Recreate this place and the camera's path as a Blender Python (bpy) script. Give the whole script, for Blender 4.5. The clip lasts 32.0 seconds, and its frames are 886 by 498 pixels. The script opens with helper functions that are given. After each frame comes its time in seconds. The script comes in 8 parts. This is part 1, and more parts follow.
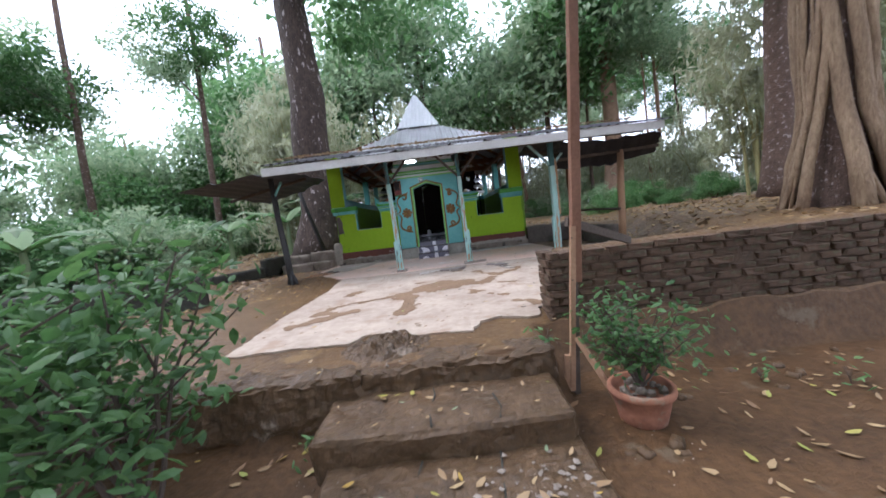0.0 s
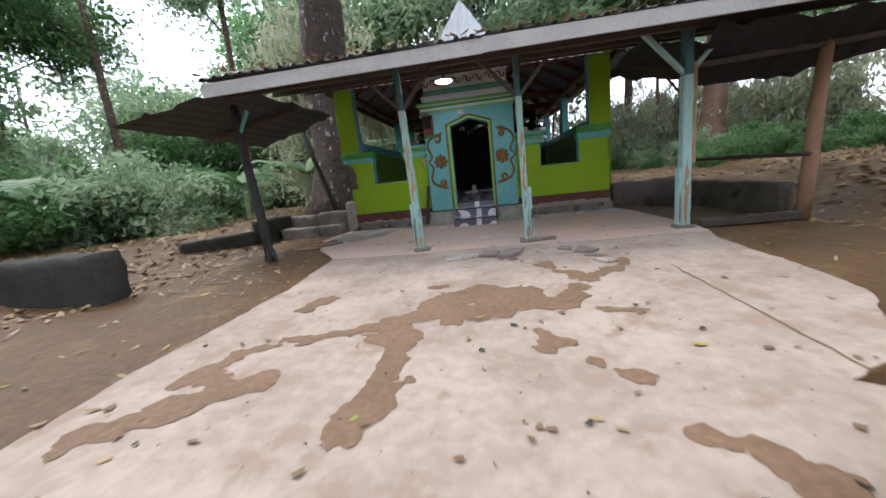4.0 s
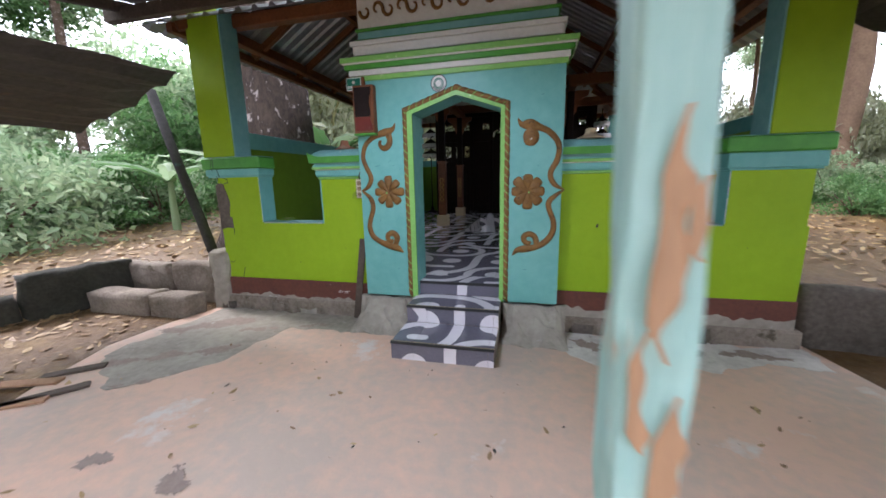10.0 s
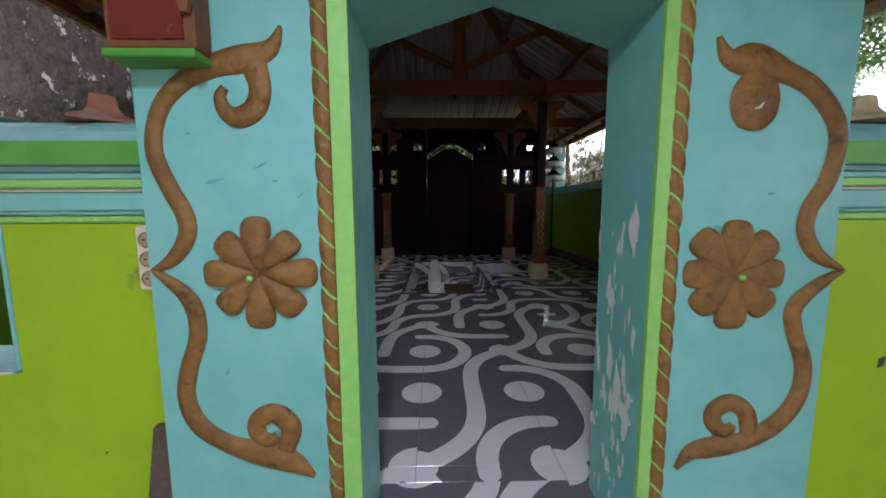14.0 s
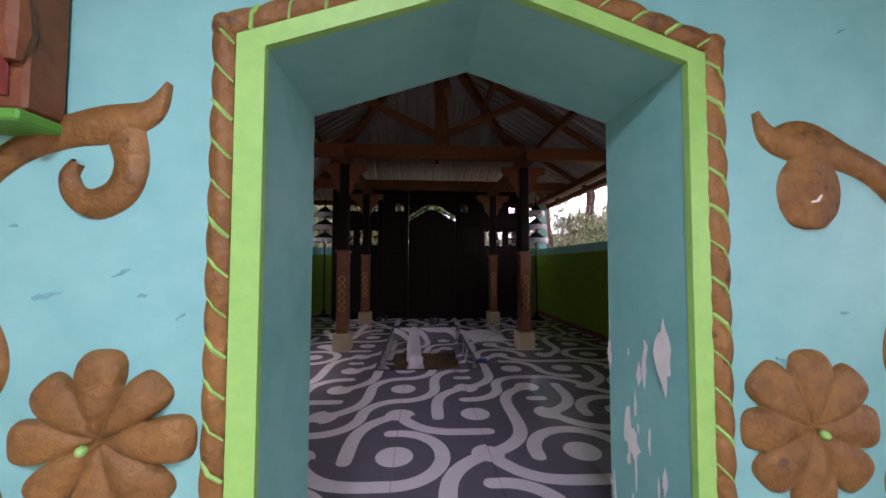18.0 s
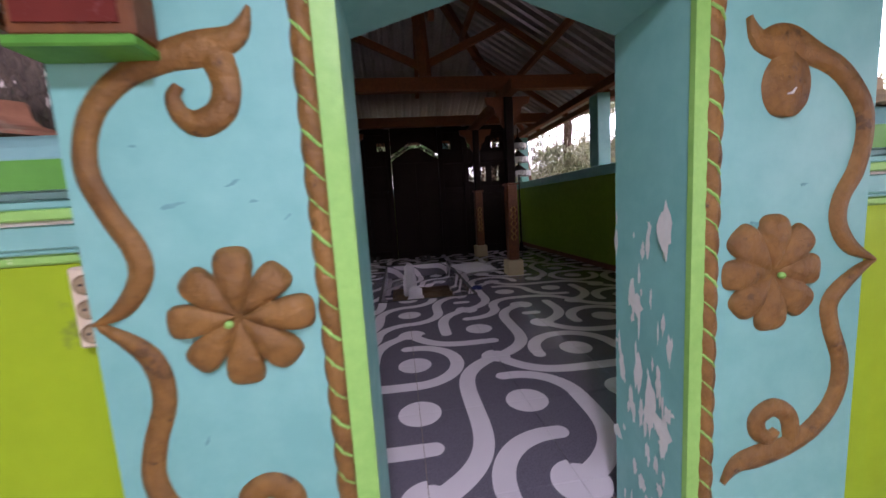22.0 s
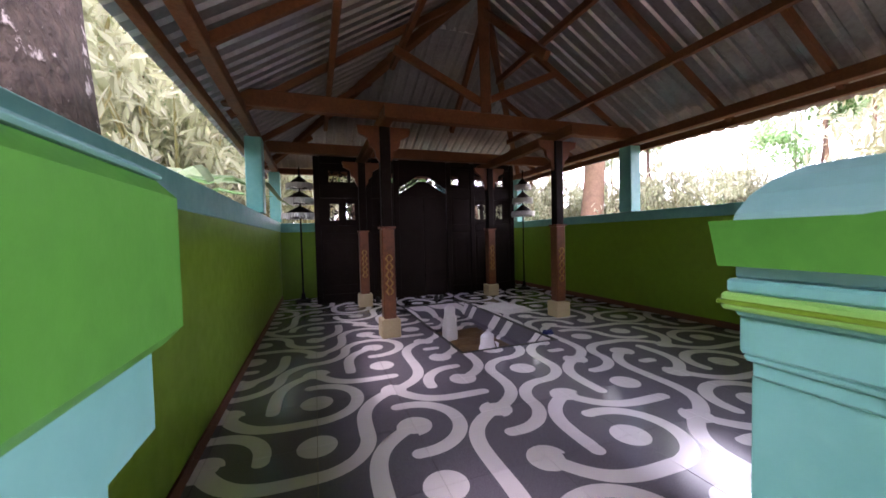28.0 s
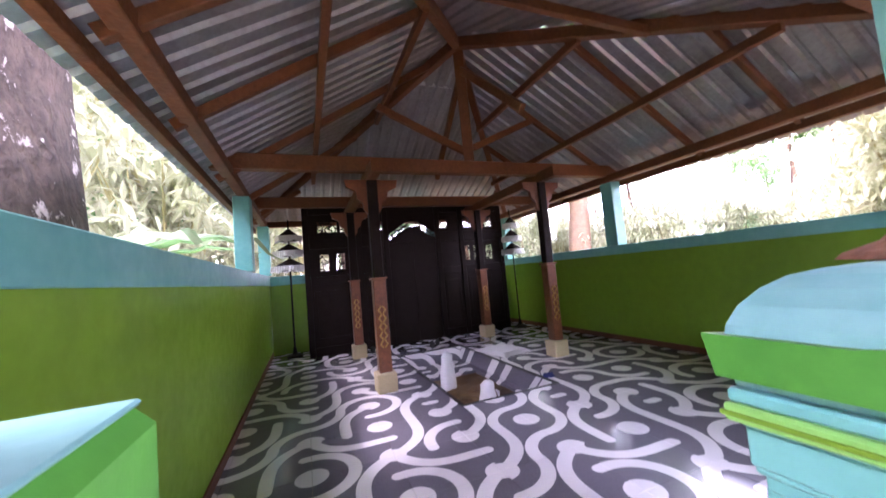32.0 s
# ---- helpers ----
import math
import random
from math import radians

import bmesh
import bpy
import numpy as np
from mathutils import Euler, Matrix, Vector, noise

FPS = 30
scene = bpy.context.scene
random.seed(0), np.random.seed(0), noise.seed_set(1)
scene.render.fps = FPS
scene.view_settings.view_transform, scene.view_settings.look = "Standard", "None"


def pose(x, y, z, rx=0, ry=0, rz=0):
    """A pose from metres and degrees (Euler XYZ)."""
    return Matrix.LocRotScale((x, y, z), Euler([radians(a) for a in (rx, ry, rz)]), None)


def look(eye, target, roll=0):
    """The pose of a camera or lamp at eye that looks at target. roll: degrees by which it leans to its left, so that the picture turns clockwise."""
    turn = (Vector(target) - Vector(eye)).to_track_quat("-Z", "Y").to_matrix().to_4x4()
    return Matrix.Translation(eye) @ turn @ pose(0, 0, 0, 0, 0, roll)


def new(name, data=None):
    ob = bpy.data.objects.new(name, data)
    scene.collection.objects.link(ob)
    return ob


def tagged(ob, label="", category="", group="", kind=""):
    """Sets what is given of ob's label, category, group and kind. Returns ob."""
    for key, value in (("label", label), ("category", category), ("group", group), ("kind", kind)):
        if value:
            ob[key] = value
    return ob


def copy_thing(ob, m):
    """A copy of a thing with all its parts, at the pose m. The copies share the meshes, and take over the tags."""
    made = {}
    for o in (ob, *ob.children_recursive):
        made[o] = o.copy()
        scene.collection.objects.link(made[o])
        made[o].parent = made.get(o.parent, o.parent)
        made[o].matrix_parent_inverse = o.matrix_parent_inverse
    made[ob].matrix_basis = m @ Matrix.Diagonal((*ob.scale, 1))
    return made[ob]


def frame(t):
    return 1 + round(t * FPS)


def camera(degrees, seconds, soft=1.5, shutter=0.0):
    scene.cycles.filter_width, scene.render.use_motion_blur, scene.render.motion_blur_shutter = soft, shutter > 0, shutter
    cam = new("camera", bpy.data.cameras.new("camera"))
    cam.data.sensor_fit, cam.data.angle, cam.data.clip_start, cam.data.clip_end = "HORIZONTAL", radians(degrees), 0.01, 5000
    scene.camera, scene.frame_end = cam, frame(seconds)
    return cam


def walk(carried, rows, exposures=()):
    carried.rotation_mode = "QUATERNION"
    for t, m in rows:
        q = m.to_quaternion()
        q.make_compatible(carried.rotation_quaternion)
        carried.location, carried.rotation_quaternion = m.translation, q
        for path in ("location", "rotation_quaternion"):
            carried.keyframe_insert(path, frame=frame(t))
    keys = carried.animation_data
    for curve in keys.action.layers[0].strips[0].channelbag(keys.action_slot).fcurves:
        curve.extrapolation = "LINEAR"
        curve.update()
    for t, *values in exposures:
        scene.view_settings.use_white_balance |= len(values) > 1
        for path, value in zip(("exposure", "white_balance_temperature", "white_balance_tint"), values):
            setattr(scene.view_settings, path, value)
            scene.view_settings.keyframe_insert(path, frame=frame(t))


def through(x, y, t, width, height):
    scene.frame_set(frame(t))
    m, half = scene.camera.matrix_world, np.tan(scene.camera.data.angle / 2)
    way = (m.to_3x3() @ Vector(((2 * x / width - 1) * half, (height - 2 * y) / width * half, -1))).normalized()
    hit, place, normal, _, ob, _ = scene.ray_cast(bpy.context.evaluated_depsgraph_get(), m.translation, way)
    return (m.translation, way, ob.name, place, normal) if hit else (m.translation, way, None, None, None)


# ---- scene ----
cam = camera(102.5, 32.0, soft=1.6, shutter=0.4)
PATH = [
    (0, (0.246, -0.443, 1.096), (0.258, 1.55, 0.933), -6.8),
    (0.5, (0.236, -0.285, 0.996), (0.21, 1.69, 0.683), -5.7),
    (1, (0.232, 0.159, 0.865), (0.25, 2.099, 0.379), -4.4),
    (1.5, (0.15, 0.442, 0.918), (0.355, 2.346, 0.341), -7.5),
    (2, (0.202, 0.91, 0.874), (0.035, 2.87, 0.511), -6.3),
    (2.5, (0.248, 1.319, 0.903), (0.034, 3.27, 0.521), -6.3),
    (4.5, (0.395, 3.071, 1.146), (0.098, 5.01, 0.757), -6.1),
    (5, (0.406, 3.517, 1.276), (0.378, 5.449, 0.757), -5.4),
    (5.5, (0.462, 3.876, 1.371), (0.607, 5.81, 0.883), -6.8),
    (6, (0.564, 4.345, 1.431), (0.619, 6.301, 1.017), -4.9),
    (6.5, (0.626, 4.777, 1.444), (0.803, 6.725, 1.025), -1.1),
    (7, (0.658, 5.155, 1.468), (0.782, 7.105, 1.038), -4.2),
    (7.5, (0.883, 5.555, 1.481), (0.863, 7.518, 1.097), -2.2),
    (8, (1.032, 5.97, 1.461), (1.143, 7.935, 1.109), -0.0),
    (8.5, (1.114, 6.4, 1.445), (1.229, 8.367, 1.101), -1.4),
    (9, (1.087, 6.822, 1.415), (0.816, 8.769, 1.047), -2.4),
    (9.5, (0.943, 7.163, 1.485), (0.417, 9.048, 1.07), -0.7),
    (10, (0.722, 7.486, 1.551), (0.257, 9.399, 1.166), -1.2),
    (10.5, (0.466, 7.832, 1.501), (-0.064, 9.718, 1.1), -3.3),
    (11, (0.305, 8.282, 1.523), (-0.063, 10.217, 1.177), -1.3),
    (11.5, (0.136, 8.595, 1.549), (-0.097, 10.545, 1.169), -0.6),
    (12, (-0.015, 8.882, 1.579), (-0.073, 10.838, 1.168), -2.6),
    (12.5, (-0.065, 9.212, 1.568), (-0.219, 11.173, 1.208), -2.7),
    (13, (-0.099, 9.509, 1.599), (-0.287, 11.463, 1.214), -2.5),
    (13.5, (-0.184, 9.76, 1.612), (-0.128, 11.747, 1.386), -0.3),
    (15.5, (-0.105, 10.236, 1.651), (-0.154, 12.221, 1.418), 0.1),
    (16, (-0.087, 10.263, 1.647), (-0.052, 12.251, 1.439), -0.3),
    (16.5, (-0.133, 10.276, 1.651), (0.001, 12.263, 1.466), 1.4),
    (17, (-0.079, 10.288, 1.691), (0.051, 12.281, 1.598), 1.0),
    (17.5, (-0.102, 10.281, 1.735), (0.019, 12.278, 1.733), 0.5),
    (18, (-0.106, 10.271, 1.762), (0.021, 12.265, 1.846), 0.2),
    (18.5, (-0.101, 10.254, 1.786), (0.009, 12.244, 1.951), -0.5),
    (19, (-0.088, 10.243, 1.803), (0.033, 12.229, 1.998), -0.8),
    (19.5, (-0.079, 10.233, 1.806), (0.021, 12.224, 1.963), -2.2),
    (20, (-0.048, 10.236, 1.744), (0.052, 12.233, 1.756), -3.7),
    (20.5, (-0.043, 10.236, 1.697), (0.036, 12.232, 1.606), -3.3),
    (21, (-0.061, 10.231, 1.676), (-0.014, 12.225, 1.535), -3.2),
    (21.5, (-0.128, 10.23, 1.649), (-0.07, 12.218, 1.441), -2.5),
    (22, (-0.307, 10.122, 1.662), (-0.075, 12.094, 1.423), -3.6),
    (22.5, (-0.56, 9.989, 1.605), (-0.789, 11.966, 1.406), -3.6),
    (23, (-0.895, 10.053, 1.65), (-1.384, 11.961, 1.303), -3.7),
    (23.5, (-1.243, 10.205, 1.644), (-1.83, 12.086, 1.301), -2.9),
    (24, (-1.551, 10.283, 1.627), (-1.913, 12.221, 1.29), -1.0),
    (24.5, (-1.844, 10.345, 1.669), (-1.942, 12.306, 1.29), -2.8),
    (25, (-2.003, 10.485, 1.653), (-1.98, 12.448, 1.271), -3.2),
    (25.5, (-2.111, 10.727, 1.668), (-1.79, 12.667, 1.302), -3.1),
    (27.5, (-2.176, 10.969, 1.784), (-1.483, 12.84, 1.641), -1.9),
    (28, (-2.186, 10.969, 1.805), (-1.51, 12.85, 1.736), -1.4),
    (28.5, (-2.193, 10.969, 1.84), (-1.522, 12.853, 1.878), -2.1),
    (29, (-2.19, 10.966, 1.885), (-1.51, 12.841, 2.041), -2.0),
    (29.5, (-2.184, 10.962, 1.907), (-1.493, 12.824, 2.14), -2.9),
    (30, (-2.201, 10.982, 1.96), (-1.498, 12.82, 2.314), -3.5),
    (30.5, (-2.173, 10.958, 2.024), (-1.456, 12.77, 2.475), -3.6),
    (31, (-2.18, 10.961, 2.017), (-1.453, 12.764, 2.489), -3.7),
    (31.5, (-2.195, 10.958, 1.974), (-1.451, 12.782, 2.322), -3.7),
    (32, (-2.177, 10.968, 1.938), (-1.447, 12.825, 2.074), -5.1),
]
walk(cam, [(t, look(eye, aim, lean)) for t, eye, aim, lean in PATH],
     [(0.0, 0.8, 5550, 18), (1.4, 1.08, 5600, 17), (2.5, 0.88, 5600, 17), (4.5, 0.6, 5850, 17), (6.0, 0.82, 5850, 17), (7.0, 1.12, 5950, 18), (8.0, 1.32, 6000, 20), (9.0, 1.55, 6000, 21), (10.0, 1.6, 5950, 20), (11.0, 1.53, 5900, 19), (12.0, 1.57, 5980, 13), (13.0, 1.58, 6000, 12), (16.0, 2.12, 6500, 42), (19.0, 2.19, 6350, 41), (21.0, 2.16, 6400, 39), (22.0, 2.05, 6400, 42), (23.0, 1.6, 6600, 20), (24.0, 1.48, 6100, 7), (25.0, 2.12, 5850, 22), (28.0, 3.05, 6250, 39), (30.0, 3.65, 6050, 32), (31.0, 3.8, 6050, 38), (32.0, 3.9, 5850, 44)])

# ---- light ----
SUN_EL, SUN_AZ = radians(52), radians(-72)
world = bpy.data.worlds.new("sky")
world.use_nodes = True
scene.world = world
wn = world.node_tree.nodes
sky = wn.new("ShaderNodeTexSky")
sky.sky_type, sky.sun_disc, sky.sun_elevation, sky.sun_rotation = "NISHITA", False, SUN_EL, SUN_AZ
sky.dust_density, sky.ozone_density = 4.0, 1.0
pale = wn.new("ShaderNodeMixRGB")
pale.inputs[0].default_value, pale.inputs[2].default_value = 0.75, (13.5, 14.0, 14.6, 1)
world.node_tree.links.new(sky.outputs[0], pale.inputs[1])
world.node_tree.links.new(pale.outputs[0], wn["Background"].inputs[0])
wn["Background"].inputs[1].default_value = 0.15
sun = new("sun", bpy.data.lights.new("sun", "SUN"))
sun.data.energy, sun.data.angle, sun.data.color = 1.0, radians(12), (1.0, 0.95, 0.87)
sun.matrix_world = look((math.sin(SUN_AZ) * math.cos(SUN_EL) * 30, math.cos(SUN_AZ) * math.cos(SUN_EL) * 30, math.sin(SUN_EL) * 30), (0, 0, 0))

# ---- materials ----
MATS = {}


def mat(name, a, b=None, rough=0.8, grain=20.0, stain=1.5, bump=0.3, metal=0.0, mix=0.5, dirt=None, dirt_at=0.62, dirt_scale=2.2, spec=0.4, piece=0.0, depth=0.02, stretch=1.0):
    """A procedural surface: two colours mixed by coarse and fine noise, patches of dirt, fine relief."""
    m = bpy.data.materials.new(name)
    m.use_nodes = True
    n, l = m.node_tree.nodes, m.node_tree.links
    p = n["Principled BSDF"]
    b = b or tuple(v * 0.75 for v in a)
    co = n.new("ShaderNodeTexCoord").outputs["Object"]
    if stretch != 1.0:
        mp = n.new("ShaderNodeMapping")
        mp.inputs["Scale"].default_value = (1, 1, stretch)
        l.new(co, mp.inputs["Vector"])
        co = mp.outputs[0]
    n1, n2 = n.new("ShaderNodeTexNoise"), n.new("ShaderNodeTexNoise")
    for node, s, d in ((n1, stain, 4), (n2, grain, 6)):
        node.inputs["Scale"].default_value, node.inputs["Detail"].default_value = s, d
        node.inputs["Roughness"].default_value = 0.62
        l.new(co, node.inputs["Vector"])
    add = n.new("ShaderNodeMath")
    add.operation = "MULTIPLY_ADD"
    l.new(n1.outputs[0], add.inputs[0])
    add.inputs[1].default_value = 1.6 * mix
    l.new(n2.outputs[0], add.inputs[2])
    ramp = n.new("ShaderNodeMapRange")
    ramp.inputs[1].default_value, ramp.inputs[2].default_value = 0.35 + 0.8 * mix - 0.12, 0.65 + 0.8 * mix + 0.12
    l.new(add.outputs[0], ramp.inputs[0])
    col = n.new("ShaderNodeMixRGB")
    col.inputs[1].default_value, col.inputs[2].default_value = (*a, 1), (*b, 1)
    l.new(ramp.outputs[0], col.inputs[0])
    out = col.outputs[0]
    if dirt:
        n3 = n.new("ShaderNodeTexNoise")
        n3.inputs["Scale"].default_value, n3.inputs["Detail"].default_value, n3.inputs["Roughness"].default_value = dirt_scale, 8, 0.66
        l.new(co, n3.inputs["Vector"])
        r3 = n.new("ShaderNodeMapRange")
        r3.inputs[1].default_value, r3.inputs[2].default_value = dirt_at, dirt_at + 0.05
        l.new(n3.outputs[0], r3.inputs[0])
        c3 = n.new("ShaderNodeMixRGB")
        c3.inputs[2].default_value = (*dirt, 1)
        l.new(r3.outputs[0], c3.inputs[0])
        l.new(out, c3.inputs[1])
        out = c3.outputs[0]
    if piece:
        info = n.new("ShaderNodeObjectInfo")
        isl = n.new("ShaderNodeNewGeometry")
        s2 = n.new("ShaderNodeMath")
        s2.operation = "ADD"
        l.new(info.outputs["Random"], s2.inputs[0])
        l.new(isl.outputs["Random Per Island"], s2.inputs[1])
        fr = n.new("ShaderNodeMath")
        fr.operation = "FRACT"
        l.new(s2.outputs[0], fr.inputs[0])
        mr = n.new("ShaderNodeMapRange")
        mr.inputs[3].default_value, mr.inputs[4].default_value = 1 - piece, 1 + piece
        l.new(fr.outputs[0], mr.inputs[0])
        hs = n.new("ShaderNodeHueSaturation")
        l.new(mr.outputs[0], hs.inputs["Value"])
        l.new(out, hs.inputs["Color"])
        out = hs.outputs[0]
    l.new(out, p.inputs["Base Color"])
    rr = n.new("ShaderNodeMapRange")
    rr.inputs[3].default_value, rr.inputs[4].default_value = max(0.02, rough - 0.12), min(1, rough + 0.12)
    l.new(n2.outputs[0], rr.inputs[0])
    l.new(rr.outputs[0], p.inputs["Roughness"])
    p.inputs["Metallic"].default_value = metal
    p.inputs["Specular IOR Level"].default_value = spec
    if bump:
        bp = n.new("ShaderNodeBump")
        bp.inputs["Strength"].default_value, bp.inputs["Distance"].default_value = bump, depth
        l.new(add.outputs[0], bp.inputs["Height"])
        l.new(bp.outputs[0], p.inputs["Normal"])
    MATS[name] = m
    return m


def leaf_mat(name, a, b, through=0.35):
    """Foliage: each leaf its own shade, some light passing through."""
    m = bpy.data.materials.new(name)
    m.use_nodes = True
    n, l = m.node_tree.nodes, m.node_tree.links
    p = n["Principled BSDF"]
    geo = n.new("ShaderNodeNewGeometry")
    col = n.new("ShaderNodeMixRGB")
    col.inputs[1].default_value, col.inputs[2].default_value = (*a, 1), (*b, 1)
    l.new(geo.outputs["Random Per Island"], col.inputs[0])
    l.new(col.outputs[0], p.inputs["Base Color"])
    p.inputs["Roughness"].default_value = 0.55
    tr = n.new("ShaderNodeBsdfTranslucent")
    l.new(col.outputs[0], tr.inputs[0])
    mx = n.new("ShaderNodeMixShader")
    mx.inputs[0].default_value = through
    l.new(p.outputs[0], mx.inputs[1])
    l.new(tr.outputs[0], mx.inputs[2])
    l.new(mx.outputs[0], n["Material Output"].inputs[0])
    MATS[name] = m
    return m


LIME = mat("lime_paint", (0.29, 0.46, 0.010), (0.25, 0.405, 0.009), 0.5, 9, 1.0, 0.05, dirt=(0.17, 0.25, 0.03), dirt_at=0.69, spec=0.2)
# a darker, duller version of LIME, for the side and back walls
LIME_IN = mat("darker_olive_lime", (0.17, 0.31, 0.02), (0.14, 0.26, 0.017), 0.42, 9, 0.8, 0.05, spec=0.25)
GREEN = mat("leaf_green_paint", (0.085, 0.34, 0.045), (0.055, 0.25, 0.032), 0.45, 10, 2.0, 0.08, mix=0.9, dirt=(0.22, 0.44, 0.17), dirt_at=0.70, dirt_scale=5)
TURQ = mat("turquoise_paint", (0.175, 0.465, 0.425), (0.125, 0.39, 0.36), 0.42, 10, 1.4, 0.06, mix=1.0, dirt=(0.05, 0.20, 0.21), dirt_at=0.715, dirt_scale=5)
TURQ_DIM = mat("weathered_turquoise_paint", (0.22, 0.46, 0.445), (0.15, 0.37, 0.365), 0.5, 12, 1.6, 0.08, dirt=(0.52, 0.60, 0.56), dirt_at=0.66, dirt_scale=4)
WHITE = mat("white_paint", (0.72, 0.74, 0.70), (0.6, 0.62, 0.58), 0.5, 30, 2, 0.1)
FRAMEGREEN = mat("bright_green_paint", (0.25, 0.54, 0.13), (0.19, 0.45, 0.10), 0.42, 30, 2, 0.12, dirt=(0.62, 0.74, 0.45), dirt_at=0.655, dirt_scale=11)
BRONZE = mat("copper_brown_paint", (0.235, 0.122, 0.028), (0.14, 0.068, 0.015), 0.46, 34, 7, 0.5, metal=0.1, mix=0.9, dirt=(0.085, 0.043, 0.013), dirt_at=0.60, dirt_scale=15)
OXIDE = mat("red_brown_plinth_paint", (0.16, 0.05, 0.03), (0.11, 0.04, 0.03), 0.7, 30, 3, 0.3, dirt=(0.35, 0.3, 0.25), dirt_at=0.68, dirt_scale=6)
CEMENT = mat("worn_cement", (0.31, 0.26, 0.21), (0.17, 0.135, 0.105), 0.9, 30, 2.2, 0.6, mix=0.8, dirt=(0.11, 0.09, 0.06), dirt_at=0.62, dirt_scale=3)
APRON = mat("grey_brown_cement", (0.40, 0.36, 0.30), (0.27, 0.24, 0.20), 0.85, 14, 1.6, 0.3, mix=0.9, dirt=(0.50, 0.46, 0.42), dirt_at=0.62, dirt_scale=3)
PALECEMENT = mat("pale_spilled_cement", (0.68, 0.64, 0.59), (0.49, 0.455, 0.42), 0.85, 16, 2.4, 0.4, mix=0.9, dirt=(0.33, 0.295, 0.265), dirt_at=0.63, dirt_scale=4)
RETAIN = mat("dark_damp_cement", (0.17, 0.14, 0.115), (0.09, 0.075, 0.062), 0.9, 26, 1.6, 0.5, mix=0.8, dirt=(0.06, 0.055, 0.04), dirt_at=0.6, dirt_scale=2)
SLAB = mat("pinkish_cement_slab", (0.455, 0.362, 0.276), (0.315, 0.243, 0.182), 0.85, 11, 1.3, 0.16, mix=1.0, dirt=(0.33, 0.235, 0.165), dirt_at=0.565, dirt_scale=2.6)
PORCHFLOOR = mat("reddish_cement_floor", (0.66, 0.435, 0.32), (0.49, 0.39, 0.315), 0.62, 12, 0.75, 0.16, mix=1.1, dirt=(0.62, 0.555, 0.50), dirt_at=0.60, dirt_scale=0.9)
DARKSTONE = mat("mossy_dark_stone", (0.06, 0.055, 0.045), (0.03, 0.03, 0.022), 0.95, 25, 3, 0.6)
BRICK = mat("weathered_brick", (0.118, 0.070, 0.040), (0.066, 0.042, 0.027), 0.95, 3, 1.2, 0.7, dirt=(0.095, 0.08, 0.044), dirt_at=0.56, dirt_scale=1.3, piece=0.20)
MORTAR = mat("dirty_mortar", (0.125, 0.08, 0.048), (0.07, 0.047, 0.03), 0.98, 30, 4, 1.0)
WETEARTH = mat("wet_dark_earth", (0.115, 0.060, 0.024), (0.052, 0.028, 0.012), 0.6, 16, 1.3, 1.0, spec=0.2, dirt=(0.12, 0.085, 0.05), dirt_at=0.60, dirt_scale=1.6)
EARTH = mat("damp_brown_earth", (0.165, 0.094, 0.037), (0.08, 0.045, 0.021), 0.46, 18, 0.9, 0.8, dirt=(0.19, 0.118, 0.048), dirt_at=0.57, dirt_scale=1.3, spec=0.22)
WOOD = mat("red_brown_timber", (0.20, 0.072, 0.022), (0.11, 0.039, 0.013), 0.55, 30, 3, 0.3)
POSTWOOD = mat("dark_red_carved_timber", (0.21, 0.07, 0.025), (0.11, 0.037, 0.015), 0.45, 30, 3, 0.3)
DARKWOOD = mat("dark_carved_wood", (0.013, 0.007, 0.005), (0.008, 0.004, 0.003), 0.6, 40, 5, 0.4, spec=0.12)
RAWWOOD = mat("raw_tan_timber", (0.42, 0.25, 0.145), (0.30, 0.17, 0.10), 0.8, 40, 4, 0.4)
GREYWOOD = mat("old_grey_brown_timber", (0.12, 0.09, 0.07), (0.07, 0.055, 0.042), 0.9, 40, 4, 0.5)
POSTPAINT = mat("peeling_turquoise_timber", (0.42, 0.60, 0.54), (0.26, 0.46, 0.43), 0.65, 50, 5, 0.3, dirt=(0.48, 0.31, 0.19), dirt_at=0.605, dirt_scale=11, stretch=0.14)
POSTBARE = mat("stripped_orange_timber", (0.50, 0.29, 0.16), (0.32, 0.19, 0.11), 0.75, 50, 5, 0.4, dirt=(0.42, 0.62, 0.57), dirt_at=0.60, dirt_scale=9, stretch=0.16)
FASCIA = mat("weathered_white_board", (0.62, 0.60, 0.56), (0.45, 0.43, 0.40), 0.8, 40, 3, 0.3, dirt=(0.2, 0.17, 0.13), dirt_at=0.7, dirt_scale=4)
ZINC = mat("galvanised_corrugated_sheet", (0.42, 0.41, 0.42), (0.29, 0.277, 0.277), 0.36, 20, 1.5, 0.1, metal=0.6, dirt=(0.22, 0.16, 0.12), dirt_at=0.68, dirt_scale=3)
RUSTZINC = mat("dark_old_sheet", (0.10, 0.09, 0.095), (0.06, 0.055, 0.058), 0.7, 20, 1.5, 0.3, metal=0.2, dirt=(0.16, 0.09, 0.06), dirt_at=0.62)
CREAM = mat("cream_stone_block", (0.52, 0.42, 0.26), (0.45, 0.36, 0.22), 0.8, 30, 4, 0.3)
BARK = mat("rough_brown_bark", (0.17, 0.105, 0.075), (0.075, 0.05, 0.037), 0.95, 14, 3, 1.0, dirt=(0.38, 0.30, 0.27), dirt_at=0.58, dirt_scale=7, depth=0.06)
